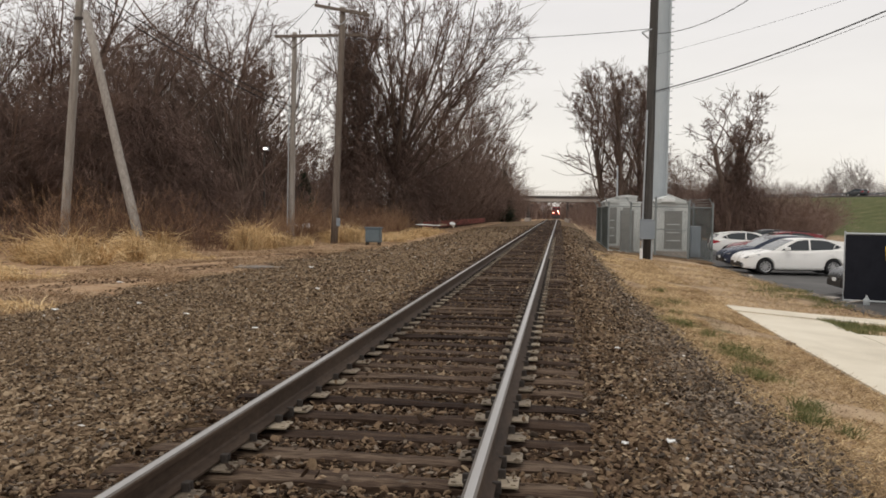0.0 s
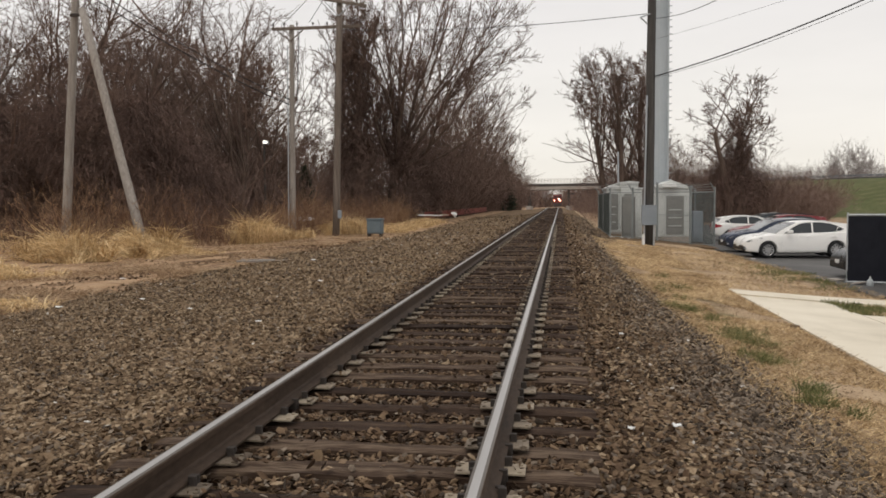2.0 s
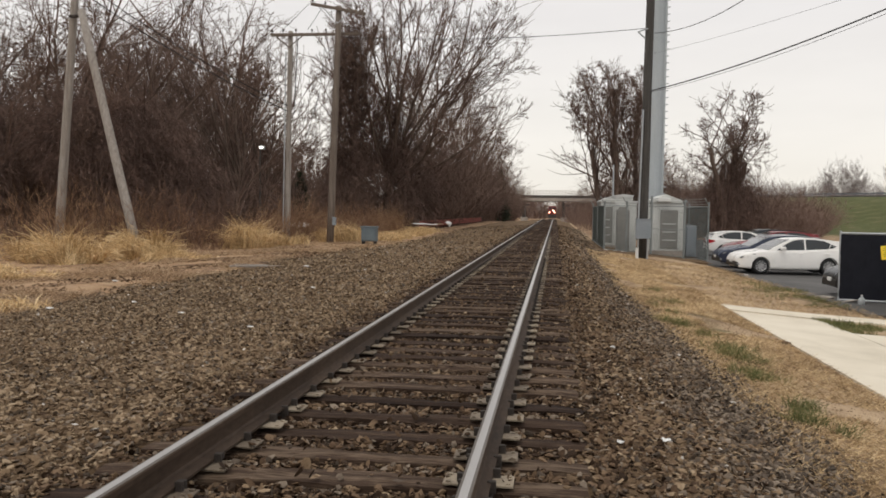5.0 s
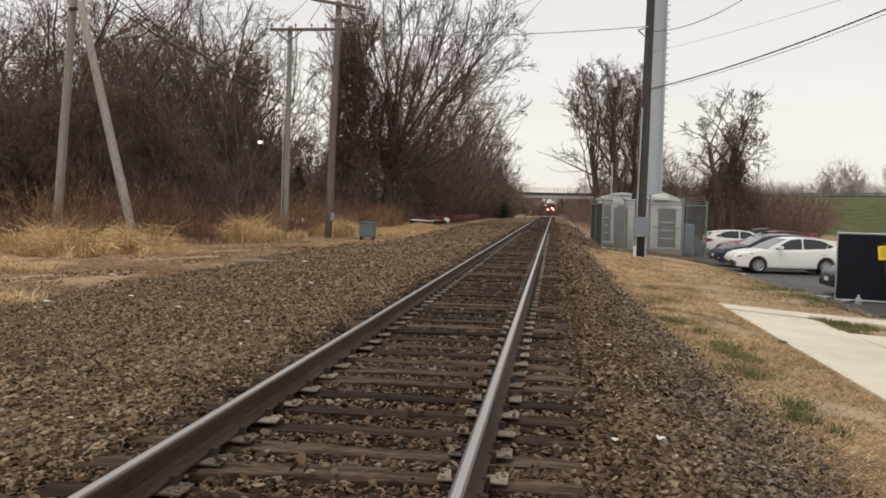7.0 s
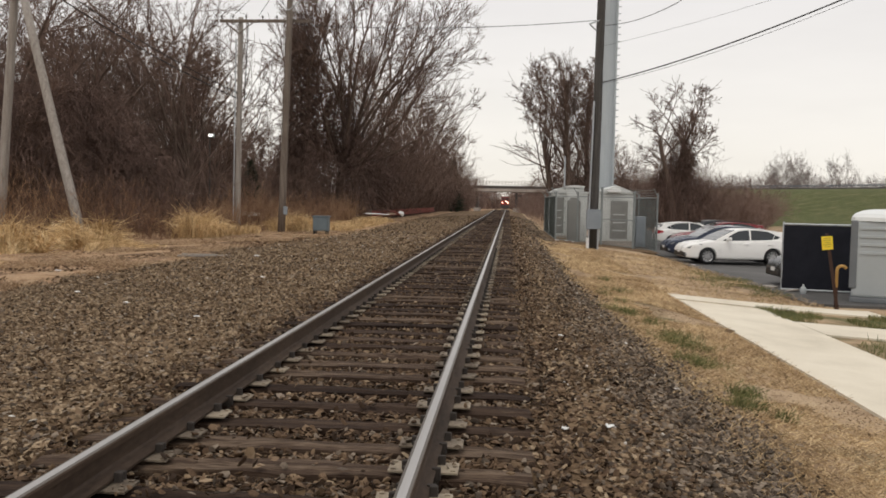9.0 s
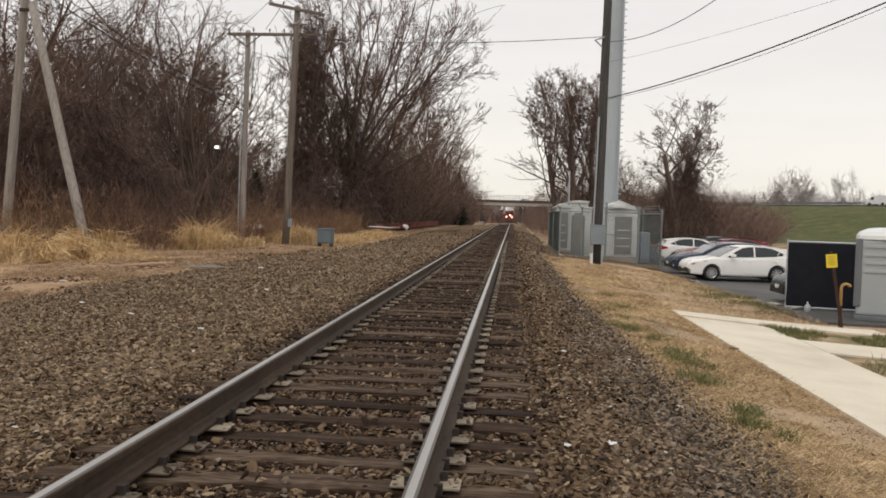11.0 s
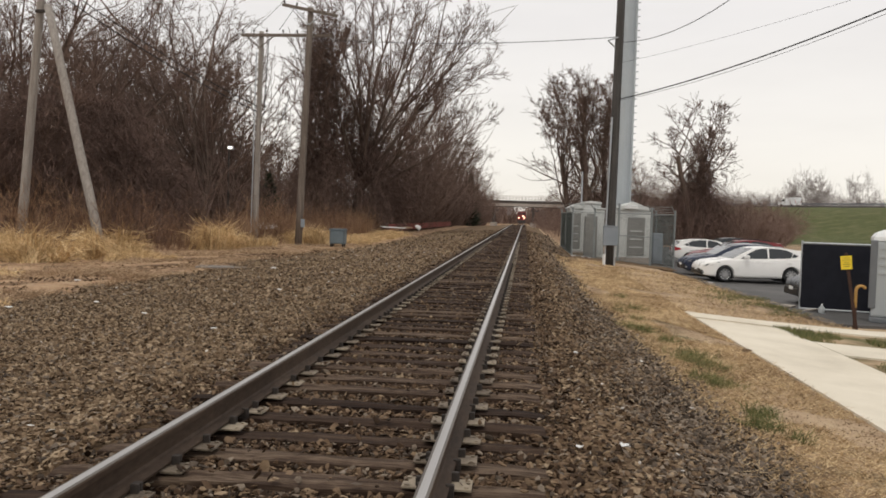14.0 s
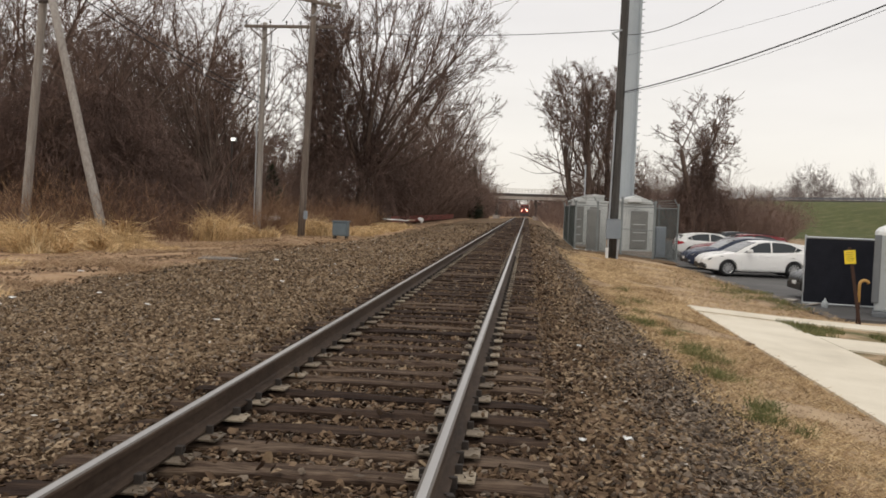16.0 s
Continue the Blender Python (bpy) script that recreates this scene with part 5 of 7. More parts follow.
def build_poles():
    lp = thing("leaning_utility_pole", "grey weathered wooden pole leaning in tall grass", "utility pole")
    part("shaft", log_bm((-21.28, 34, -0.8), (-20.27, 34, 12.2), 0.20, 0.15), M_POLE, lp, smooth=True)
    part("bracket", a_box(-20.55, -19.75, 33.75, 33.85, 9.28, 9.40, bevel=0.01), M_DARKIRON, lp, "dark steel bolt bracket")
    br = thing("push_brace_pole", "pale wooden brace pole leaning against a utility pole", "utility pole")
    part("shaft", log_bm((-15.85, 30.7, -0.75), (-19.9, 33.62, 9.5), 0.185, 0.16), M_POLE, br, smooth=True)
    p1 = thing("utility_pole", "slim grey wooden pole carrying a long crossarm", "utility pole", group="poles beside the tracks")
    part("shaft", log_bm((-13.166, 40.5, -0.9), (-13.03, 40.5, 10.0), 0.15, 0.12), M_POLE, p1, smooth=True)
    part("crossarm", a_box(-13.97, -9.5, 40.24, 40.36, 9.72, 9.86, bevel=0.012, m=None), M_POLE_BROWN, p1, "long weathered timber crossarm")
    for x in (-13.9, -13.35, -12.7, -11.9, -11.2):
        insulator(p1, x, 40.3, 9.86)
    part("brace", tube(bmesh.new(), (-13.05, 40.33, 9.2), (-12.4, 40.33, 9.72), 0.03), M_POLE_BROWN, p1)
    part("brace", tube(bmesh.new(), (-13.08, 40.33, 9.2), (-13.7, 40.33, 9.72), 0.03), M_POLE_BROWN, p1)
    part("conduit", tube(bmesh.new(), (-13.33, 40.38, 0.2), (-13.22, 40.38, 9.0), 0.03), M_GALV, p1)
    p2 = thing("utility_pole", "tall brown wooden pole with a slanting upper crossarm", "utility pole", group="poles beside the tracks")
    part("shaft", log_bm((-10.85, 40.0, -0.7), (-10.475, 40.0, 11.05), 0.185, 0.145), M_POLE_BROWN, p2, smooth=True)
    part("crossarm", a_box(-1.25, 1.5, -0.06, 0.06, -0.07, 0.07, bevel=0.012, m=pose(-10.58, 39.8, 10.9, 0, 11, 0)), M_POLE_BROWN, p2)
    for x, z in ((-11.72, 11.16), (-11.1, 11.04), (-9.6, 10.76)):
        insulator(p2, x, 39.8, z)
    part("brace", tube(bmesh.new(), (-10.5, 39.82, 10.2), (-11.2, 39.82, 10.95), 0.022), M_GALV, p2)
    part("brace", tube(bmesh.new(), (-10.5, 39.82, 10.2), (-9.9, 39.82, 10.72), 0.022), M_GALV, p2)
    part("switch_box", a_box(-10.66, -10.48, 39.70, 39.80, 0.55, 0.95, bevel=0.015), M_GREYBOX, p2)
    cab = thing("signal_cabinet", "small blue-grey steel trackside cabinet on short legs", "signal cabinet")
    part("body", a_box(-9.30, -8.58, 40.0, 40.55, -0.20, 0.46, bevel=0.02), M_CABINET, cab)
    part("lid", a_box(-9.34, -8.54, 39.96, 40.59, 0.462, 0.53, bevel=0.02), M_CABINET, cab)
    part("door", a_box(-9.24, -8.64, 39.97, 39.995, -0.15, 0.42, bevel=0.006), M_CABINET, cab)
    for x in (-9.24, -8.66):
        for y in (40.07, 40.48):
            part("leg", a_box(x - 0.04, x + 0.04, y - 0.04, y + 0.04, -0.45, -0.2), M_DARKIRON, cab)
    up = thing("dark_utility_pole", "tall dark tarred pole with a grey meter box", "utility pole")
    part("shaft", log_bm((3.59, 36, -0.75), (3.71, 36, 12.5), 0.205, 0.16), M_POLE_DARK, up, smooth=True)
    mb = part("meter_box", a_box(3.29, 3.88, 35.50, 35.78, 0.30, 1.08, bevel=0.02), M_GREYBOX, up, "grey steel meter box")
    part("box_cover", a_box(3.27, 3.90, 35.485, 35.79, 1.082, 1.12, bevel=0.01), M_GREYBOX, mb)
    part("conduit", tube(bmesh.new(), (3.40, 35.74, 1.1), (3.49, 35.78, 5.6), 0.035), M_GALV, up)
    part("conduit", tube(bmesh.new(), (3.40, 35.70, -0.55), (3.40, 35.70, 0.3), 0.035), M_GALV, up)
    part("conduit", tube(bmesh.new(), (3.79, 35.70, -0.55), (3.79, 35.70, 0.3), 0.035), M_GALV, up)
    part("bracket", tube(bmesh.new(), (3.6, 35.8, 8.9), (3.2, 35.7, 8.75), 0.03), M_GALV, up)
    part("bracket", tube(bmesh.new(), (3.5, 35.8, 8.5), (3.2, 35.7, 8.75), 0.03), M_GALV, up)
    stub = thing("marker_stub", "short white plastic marker pipe at the pole foot", "marker")
    part("tube", tube(bmesh.new(), (3.33, 35.3, -0.6), (3.33, 35.3, -0.12), 0.06, sides=12), M_WHITE, stub)
    part("cap", tube(bmesh.new(), (3.33, 35.3, -0.118), (3.33, 35.3, -0.07), 0.07, 0.055, sides=12), M_WHITE, stub)


def wire(p0, p1, sag, r, label):
    p0, p1 = Vector(p0), Vector(p1)
    pts = [p0.lerp(p1, i / 20) - Vector((0, 0, 4 * sag * (i / 20) * (1 - i / 20))) for i in range(21)]
    tagged(part("overhead_wire", pipe(bmesh.new(), pts, r, sides=5), M_WIRE), label, "wire", group="overhead wires")


def build_wires():
    lab = "thin black overhead wire hanging between poles"
    thick = "thick black overhead cable hanging from the dark pole"
    wire((-10.48, 40, 9.6), (3.5, 36, 8.95), 0.25, 0.014, lab)
    wire((3.72, 36, 6.38), (12.4, 20, 8.40), 0.42, 0.024, thick)
    wire((3.72, 36, 6.32), (12.4, 20, 8.28), 0.46, 0.008, lab)
    wire((3.8, 36, 8.75), (7.5, 26.5, 9.4), 0.62, 0.014, lab)
    wire((3.8, 36, 7.9), (10.0, 19, 7.3), 0.15, 0.005, lab)
    wire((-20.4, 34, 10.6), (-13.1, 40.3, 6.1), 0.3, 0.026, lab)
    wire((-20.35, 34, 11.0), (-13.1, 40.3, 6.35), 0.3, 0.022, lab)
    wire((-13.35, 40.3, 10.06), (-11.72, 39.8, 11.34), 0.03, 0.012, lab)
    wire((-12.1, 40.3, 10.04), (-11.1, 39.8, 11.2), 0.03, 0.012, lab)
    wire((-12.3, 40.4, 4.5), (-11.45, 40.1, 6.9), 0.06, 0.014, "frayed end of a dark cable hanging beside the poles")
    wire((-11.45, 40.1, 6.9), (-11.2, 40.3, 9.86), 0.02, 0.008, lab)
    wire((-12.6, 40.3, 9.7), (-13.0, 41, 6.0), 0.05, 0.02, lab)
    wire((-11.2, 40.3, 9.9), (-10.5, 90, 9.6), 0.6, 0.012, lab)
    wire((-11.72, 39.8, 11.3), (-11.5, 90, 10.4), 0.6, 0.012, lab)


build_poles()
build_wires()


# ---------- fenced compound with tower and shelters ----------
def chain_panel(p0, p1, z0a, z0b, h, pitch=0.085, r=0.0042):
    """Woven diagonal wires between two foot points."""
    p0, p1 = np.array(p0, float), np.array(p1, float)
    length = float(np.linalg.norm(p1 - p0))
    segs = []
    for s in (-1, 1):
        a = -h
        while a < length + h:
            lo, hi = a, a + s * h
            t0, t1 = 0.0, 1.0
            for lim, sign in ((0.0, 1), (length, -1)):
                f0, f1 = sign * (lo - lim), sign * (hi - lim)
                if f0 < 0 and f1 < 0:
                    t1 = -1
                elif f0 < 0:
                    t0 = max(t0, f0 / (f0 - f1))
                elif f1 < 0:
                    t1 = min(t1, f0 / (f0 - f1))
            if t1 > t0:
                e = []
                for t in (t0, t1):
                    u = (lo + (hi - lo) * t) / length
                    xy = p0 + (p1 - p0) * u
                    e.append((xy[0], xy[1], z0a + (z0b - z0a) * u + 0.03 + h * t))
                segs.append((*e[0], *e[1], r, r))
            a += pitch * 1.414
    return segments_mesh("chain_link", segs, M_CHAIN)


def build_compound():
    fence = thing("chain_link_fence", "galvanised chain-link fence with barbed-wire arms round a tower compound", "fence")
    nodes = [(2.3, 53.0), (2.3, 47.0), (2.3, 40.6), (3.35, 40.9), (4.5, 41.1), (6.05, 41.2), (7.15, 41.2), (7.15, 47.0), (7.15, 53.0)]
    top = 1.68
    for i, (x, y) in enumerate(nodes):
        z = land1(x, y)
        pst = part("post", tube(bmesh.new(), (x, y, z - 0.15), (x, y, top + 0.22), 0.042, sides=8), M_FENCE, fence)
        part("arm", tube(bmesh.new(), (x, y, top + 0.04), (x - 0.22, y - 0.16, top + 0.42), 0.02, sides=6), M_FENCE, pst)
    part("gate_post", tube(bmesh.new(), (6.05, 41.14, -0.9), (6.05, 41.14, 2.0), 0.06, sides=8), M_FENCE, fence)
    part("gate_post", tube(bmesh.new(), (4.5, 41.04, -0.8), (4.5, 41.04, 2.15), 0.055, sides=8), M_FENCE, fence)
    for (a, b) in zip(nodes, nodes[1:]):
        za, zb = land1(*a), land1(*b)
        part("chain_link", chain_panel(a, b, za, zb, top - max(za, zb) - 0.04), None, fence, "woven galvanised chain-link mesh")
        part("top_rail", tube(bmesh.new(), (*a, top), (*b, top), 0.024, sides=6), M_FENCE, fence)
        part("bottom_rail", tube(bmesh.new(), (*a, za + 0.06), (*b, zb + 0.06), 0.016, sides=6), M_FENCE, fence)
        for k in (0.12, 0.24, 0.36):
            o = 0.6 * k
            part("barbed_wire", tube(bmesh.new(), (a[0] - o, a[1] - o * 0.7, top + k), (b[0] - o, b[1] - o * 0.7, top + k), 0.006, sides=4), M_FENCE, fence)
    part("mid_rail", tube(bmesh.new(), (4.5, 41.05, 0.62), (6.05, 41.15, 0.58), 0.022, sides=6), M_FENCE, fence)

    def shelter(x0, x1, y0, y1, z0, zw, zr, door, lab):
        s = thing("equipment_shelter", lab, "shed", group="equipment shelters")
        part("body", a_box(x0, x1, y0, y1, z0, zw, bevel=0.02), M_SHED, s)
        bm = bmesh.new()
        o, xm = 0.08, (x0 + x1) / 2
        pts = [(x0 - o, zw - 0.02), (x1 + o, zw - 0.02), (x1 + o, zw + 0.05), (xm, zr), (x0 - o, zw + 0.05)]
        f = [bm.verts.new((x, y0 - o, z)) for x, z in pts]
        b = [bm.verts.new((x, y1 + o, z)) for x, z in pts]
        bm.faces.new(f)
        bm.faces.new(b[::-1])
        for k in range(5):
            bm.faces.new((f[k], f[(k + 1) % 5], b[(k + 1) % 5], b[k]))
        part("roof", bm, M_SHED, s)
        part("plinth", a_box(x0 - 0.06, x1 + 0.06, y0 - 0.06, y1 + 0.06, z0 - 0.5, z0 - 0.003), M_BRIDGECONC, s)
        d = part("door", a_box(door[0], door[1], y0 - 0.035, y0 - 0.004, z0 + 0.12, z0 + 2.0, bevel=0.008), M_SHEDDARK, s, "grey steel door with a louvre")
        for zz in (0.5, 0.9, 1.3):
            part("louvre", a_box(door[0] + 0.12, door[1] - 0.12, y0 - 0.055, y0 - 0.036, z0 + zz, z0 + zz + 0.05), M_SHED, d)
        for x in (x0, x1):
            part("corner_post", a_box(x - 0.04, x + 0.04, y0 - 0.03, y0 - 0.003, z0, zw), M_SHED, s)
        return s

    s1 = shelter(4.60, 6.22, 43.0, 46.4, -0.5, 1.90, 2.28, (5.15, 6.0), "off-white gabled equipment shelter inside the fenced compound")
    part("light_hood", a_box(4.95, 5.6, 42.7, 42.98, 1.92, 2.1, bevel=0.03), M_WHITE, s1)
    s2 = shelter(2.40, 3.06, 45.0, 49.0, -0.35, 1.92, 2.16, (2.50, 2.95), "narrow off-white equipment shelter behind a chain-link fence")
    s3 = shelter(3.10, 3.92, 44.8, 48.6, -0.35, 2.20, 2.30, (3.25, 3.75), "tall off-white equipment shelter with a flat roof in the compound")
    part("air_conditioner", a_box(3.45, 3.85, 44.4, 44.74, 0.2, 1.2, bevel=0.03), M_SHED, s3)
    wing = thing("equipment_cabinet", "slim off-white equipment cabinet beside the dark pole", "cabinet")
    part("body", a_box(3.62, 4.02, 43.2, 44.2, -0.7, 1.86, bevel=0.02), M_SHED, wing)
    part("lid", a_box(3.58, 4.06, 43.15, 44.25, 1.862, 1.93, bevel=0.015), M_SHED, wing)
    ice = thing("equipment_cabinet", "grey steel cabinet standing inside the compound", "cabinet")
    part("body", a_box(6.45, 6.95, 43.2, 44.0, -0.8, 0.75, bevel=0.03), M_GREYBOX, ice)
    part("door", a_box(6.50, 6.90, 43.17, 43.197, -0.65, 0.65, bevel=0.01), M_GREYBOX, ice)
    # Added dark block, in place of the fence's dark mesh panel.
    panel_block = thing("equipment_cabinet", "tall dark grey block standing in for a mesh fence panel", "cabinet")
    part("body", a_box(2.95, 3.55, 41.7, 42.4, -0.75, 1.5, bevel=0.03), M_SHEDDARK, panel_block)
    part("door", a_box(3.0, 3.5, 41.67, 41.697, -0.3, 1.4, bevel=0.01), M_SHEDDARK, panel_block)
    mast = thing("slim_mast", "thin pale metal mast inside the compound", "mast")
    part("tube", tube(bmesh.new(), (3.22, 48.9, -0.8), (3.22, 49.2, 4.05), 0.045), M_GALV, mast)
    tw = thing("monopole_tower", "tall blue-grey steel monopole tower with climbing pegs", "tower")
    part("shaft", tube(bmesh.new(), (5.36, 48.5, -0.9), (5.38, 48.5, 32), 0.49, 0.44, sides=16), M_TOWER, tw, smooth=False)
    part("base_plate", tube(bmesh.new(), (5.36, 48.5, -0.95), (5.36, 48.5, -0.7), 0.75, sides=16), M_GALV, tw)
    z = 2.4
    k = 0
    while z < 15.5:
        part("climbing_peg", tube(bmesh.new(), (5.83, 48.3, z), (6.04, 48.26, z + 0.02), 0.03, sides=6), M_GALV, tw)
        z += 0.38
    part("cable_tray", a_box(5.78, 5.90, 48.28, 48.42, 2.0, 31.0), M_TOWER, tw)


build_compound()


# ---------- vehicles ----------
def prism(bm, outline, half, shape=None):
    """Extrudes an outline in x, z across the width; shape(x, z, half) may pull the sides in."""
    f = [bm.verts.new((x, -(shape(x, z, half) if shape else half), z)) for x, z in outline]
    b = [bm.verts.new((x, (shape(x, z, half) if shape else half), z)) for x, z in outline]
    n = len(outline)
    bm.faces.new(f)
    bm.faces.new(b[::-1])
    for k in range(n):
        bm.faces.new((f[k], b[k], b[(k + 1) % n], f[(k + 1) % n]))
    return bm


def wheel(parent, x, y, side, r=0.32):
    w = part("wheel", tube(bmesh.new(), (x, y - side * 0.10, r), (x, y + side * 0.07, r), r * 0.70, sides=24), M_BLACKTRIM, parent)
    bm = bmesh.new()
    prof = [(0.68, -0.10), (0.94, -0.10), (1.0, -0.06), (1.0, 0.06), (0.94, 0.10), (0.68, 0.10)]
    rings = [[bm.verts.new((x + r * p * math.cos(a), y + side * o, r + r * p * math.sin(a))) for p, o in prof] for a in (2 * math.pi * k / 28 for k in range(28))]
    for k in range(28):
        for j in range(len(prof)):
            bm.faces.new((rings[k][j], rings[(k + 1) % 28][j], rings[(k + 1) % 28][(j + 1) % 6], rings[k][(j + 1) % 6]))
    part("tyre", bm, M_RUBBER, w, smooth=True)
    bm = bmesh.new()
    for k in range(10):
        a = 2 * math.pi * k / 10
        box(bm, 0.03, r * 0.67, -0.022, 0.022, -0.012, 0.012, m=Matrix.Translation((x, y + side * 0.085, r)) @ Matrix.Rotation(a, 4, "Y") @ Matrix.Rotation(math.pi / 2, 4, "X") @ Matrix.Rotation(0, 4, "Z"))
    tube(bm, (x, y + side * 0.075, r), (x, y + side * 0.105, r), 0.05, 0.04, sides=12)
    ring = [[bm.verts.new((x + r * p * math.cos(a), y + side * o, r + r * p * math.sin(a))) for p, o in ((0.62, 0.085), (0.69, 0.10), (0.70, 0.08))] for a in (2 * math.pi * i / 28 for i in range(28))]
    for i in range(28):
        for j in range(2):
            bm.faces.new((ring[i][j], ring[(i + 1) % 28][j], ring[(i + 1) % 28][j + 1], ring[i][j + 1]))
    part("rim", bm, M_RIM, w)


def car(label, m, body_paint, sx=1.0, sz=1.0, rim_side=(-1, 1), suv=0.0, group="parked cars"):
    """A hatchback; nose at x = 0, tail towards +x, wheels on z = 0."""
    c = thing("car", label, "car", m, group=group)
    L, W = 4.36, 0.895
    xf, xr = 0.90, 3.55
    def plan(x, z, h):
        nose = max(0.0, 1 - x / 0.75)
        tail = max(0.0, (x - 3.75) / 0.62)
        low = max(0.0, (0.36 - z) / 0.3) * 0.05
        high = max(0.0, (z - 0.72) / 0.3) * 0.045
        return h - 0.26 * nose ** 2.2 - 0.13 * tail ** 2 - low - high

    # lofted lower body with real wheel arches
    xs = sorted({0.0, 0.02, 0.05, 0.10, 0.2, 0.32, 0.45, 1.32, 1.55, 1.9, 2.2, 2.55, 2.9, 3.1, 3.98, 4.1, 4.2, 4.26, 4.31, 4.345, 4.36}
                | {xc + 0.365 * math.cos(math.pi * k / 12) for xc in (xf, xr) for k in range(13)} | {xc + sg * 0.372 for xc in (xf, xr) for sg in (-1, 1)})
    bm = bmesh.new()
    rings = []
    for x in xs:
        zl = float(np.interp(x, [0, 0.02, 0.10, 0.5, 1.3, 2.2, 3.1, 3.98, 4.22, 4.33, 4.36], [0.42, 0.36, 0.24, 0.21, 0.20, 0.19, 0.20, 0.23, 0.30, 0.42, 0.52]))
        for xc in (xf, xr):
            if abs(x - xc) < 0.3651:
                zl = max(zl, 0.32 + math.sqrt(max(0.0, 0.365 ** 2 - (x - xc) ** 2)))
        zu = float(np.interp(x, [0, 0.02, 0.07, 0.2, 0.45, 0.8, 1.16, 1.55, 2.2, 2.9, 3.6, 4.26, 4.31, 4.345, 4.36], [0.54, 0.61, 0.68, 0.765, 0.845, 0.905, 0.945, 0.955, 0.975, 1.0, 1.03, 1.03, 0.90, 0.74, 0.62]))
        zs = [zl + (zu - 0.02 - zl) * k for k in (0, 0.12, 0.3, 0.5, 0.7, 0.88, 1)]
        side = [(plan(x, z, W), z) for z in zs]
        crown = 0.035 if x < 1.2 else 0.0
        hw = side[-1][0]
        top = [(hw * 0.96, zu), (hw * 0.6, zu + crown * 0.7), (0, zu + crown), (-hw * 0.6, zu + crown * 0.7), (-hw * 0.96, zu)]
        ring = side + top + [(-y, z) for y, z in side[::-1]]
        rings.append([bm.verts.new((x, y, z)) for y, z in ring])
    for p, q in zip(rings, rings[1:]):
        n = len(p)
        for k in range(n):
            bm.faces.new((p[k], q[k], q[(k + 1) % n], p[(k + 1) % n]))
    bm.faces.new(rings[0])
    bm.faces.new(rings[-1][::-1])
    body = part("body", bm, body_paint, c, smooth=True)
    roof = [(1.14, 0.93), (1.45, 1.115), (1.80, 1.30), (2.05, 1.40), (2.40, 1.455), (2.85, 1.47), (3.30, 1.445), (3.70, 1.39), (3.98, 1.325), (4.02, 1.29), (4.28, 1.02), (4.25, 0.96), (2.6, 0.92)]

    def tumble(x, z, h):
        return h - 0.32 * max(0.0, z - 0.96) - 0.04 * max(0, (x - 3.6))

    part("cabin", prism(bmesh.new(), roof, W - 0.045, tumble), body_paint, c)
    # side glass, a little proud of the cabin
    for s in (-1, 1):
        for name, pts in (("side_window", [(1.52, 0.975), (1.88, 1.215), (2.16, 1.36), (2.42, 1.405), (2.60, 1.412), (2.60, 0.995)]), ("side_window", [(2.67, 1.00), (2.67, 1.415), (3.05, 1.408), (3.38, 1.362), (3.64, 1.25), (3.52, 1.045)]),
                          ("quarter_window", [(3.56, 1.065), (3.67, 1.225), (3.86, 1.15), (3.72, 1.075)])):
            bm = bmesh.new()
            a = [bm.verts.new((x, s * (tumble(x, z, W - 0.045) + 0.006), z)) for x, z in pts]
            b = [bm.verts.new((x, s * (tumble(x, z, W - 0.045) - 0.01), z)) for x, z in pts]
            bm.faces.new(a)
            bm.faces.new(b[::-1])
            for k in range(len(pts)):
                bm.faces.new((a[k], b[k], b[(k + 1) % len(pts)], a[(k + 1) % len(pts)]))
            part(name, bm, M_CARGLASS, c)
        for x in (1.50, 2.63, 3.62):
            part("door_seam", a_box(x - 0.005, x + 0.005, s * (W - 0.012) - 0.004, s * (W - 0.012) + 0.016, 0.36, 0.70), M_BLACKTRIM, body)
        part("sill", a_box(1.30, 3.15, s * (W - 0.06) - 0.02, s * (W - 0.06) + 0.045, 0.165, 0.235, bevel=0.01), M_BLACKTRIM, body)
        for x in (2.36, 3.34):
            part("door_handle", a_box(x, x + 0.2, s * W - 0.02, s * W + 0.022, 0.825, 0.855, bevel=0.008), body_paint, body)
        part("mirror", a_box(1.60, 1.80, s * (W + 0.10) - 0.10, s * (W + 0.10) + 0.07, 0.99, 1.12, bevel=0.035), body_paint, c)
        hl = [(0.10, 0.64), (0.22, 0.70), (0.62, 0.80), (0.70, 0.775), (0.40, 0.67), (0.16, 0.61)]
        bm = bmesh.new()
        a = [bm.verts.new((x - 0.012, s * (plan(x, z, W) + 0.010), z + 0.012)) for x, z in hl]
        b = [bm.verts.new((x + 0.05, s * (plan(x, z, W) - 0.16), z + 0.025)) for x, z in hl]
        bm.faces.new(a)
        bm.faces.new(b[::-1])
        for k in range(len(hl)):
            bm.faces.new((a[k], b[k], b[(k + 1) % len(hl)], a[(k + 1) % len(hl)]))
        part("headlight", bm, M_LAMPLENS, c)
        tl = [(3.98, 0.86), (4.06, 0.94), (4.30, 1.00), (4.36, 0.86), (4.37, 0.76), (4.2, 0.79)]
        bm = bmesh.new()
        a = [bm.verts.new((x, s * (plan(x, z, W) + 0.012), z)) for x, z in tl]
        b = [bm.verts.new((x + 0.006, s * (plan(x, z, W) - 0.20), z)) for x, z in tl]
        bm.faces.new(a)
        bm.faces.new(b[::-1])
        for k in range(len(tl)):
            bm.faces.new((a[k], b[k], b[(k + 1) % len(tl)], a[(k + 1) % len(tl)]))
        part("tail_light", bm, M_TAIL, c)
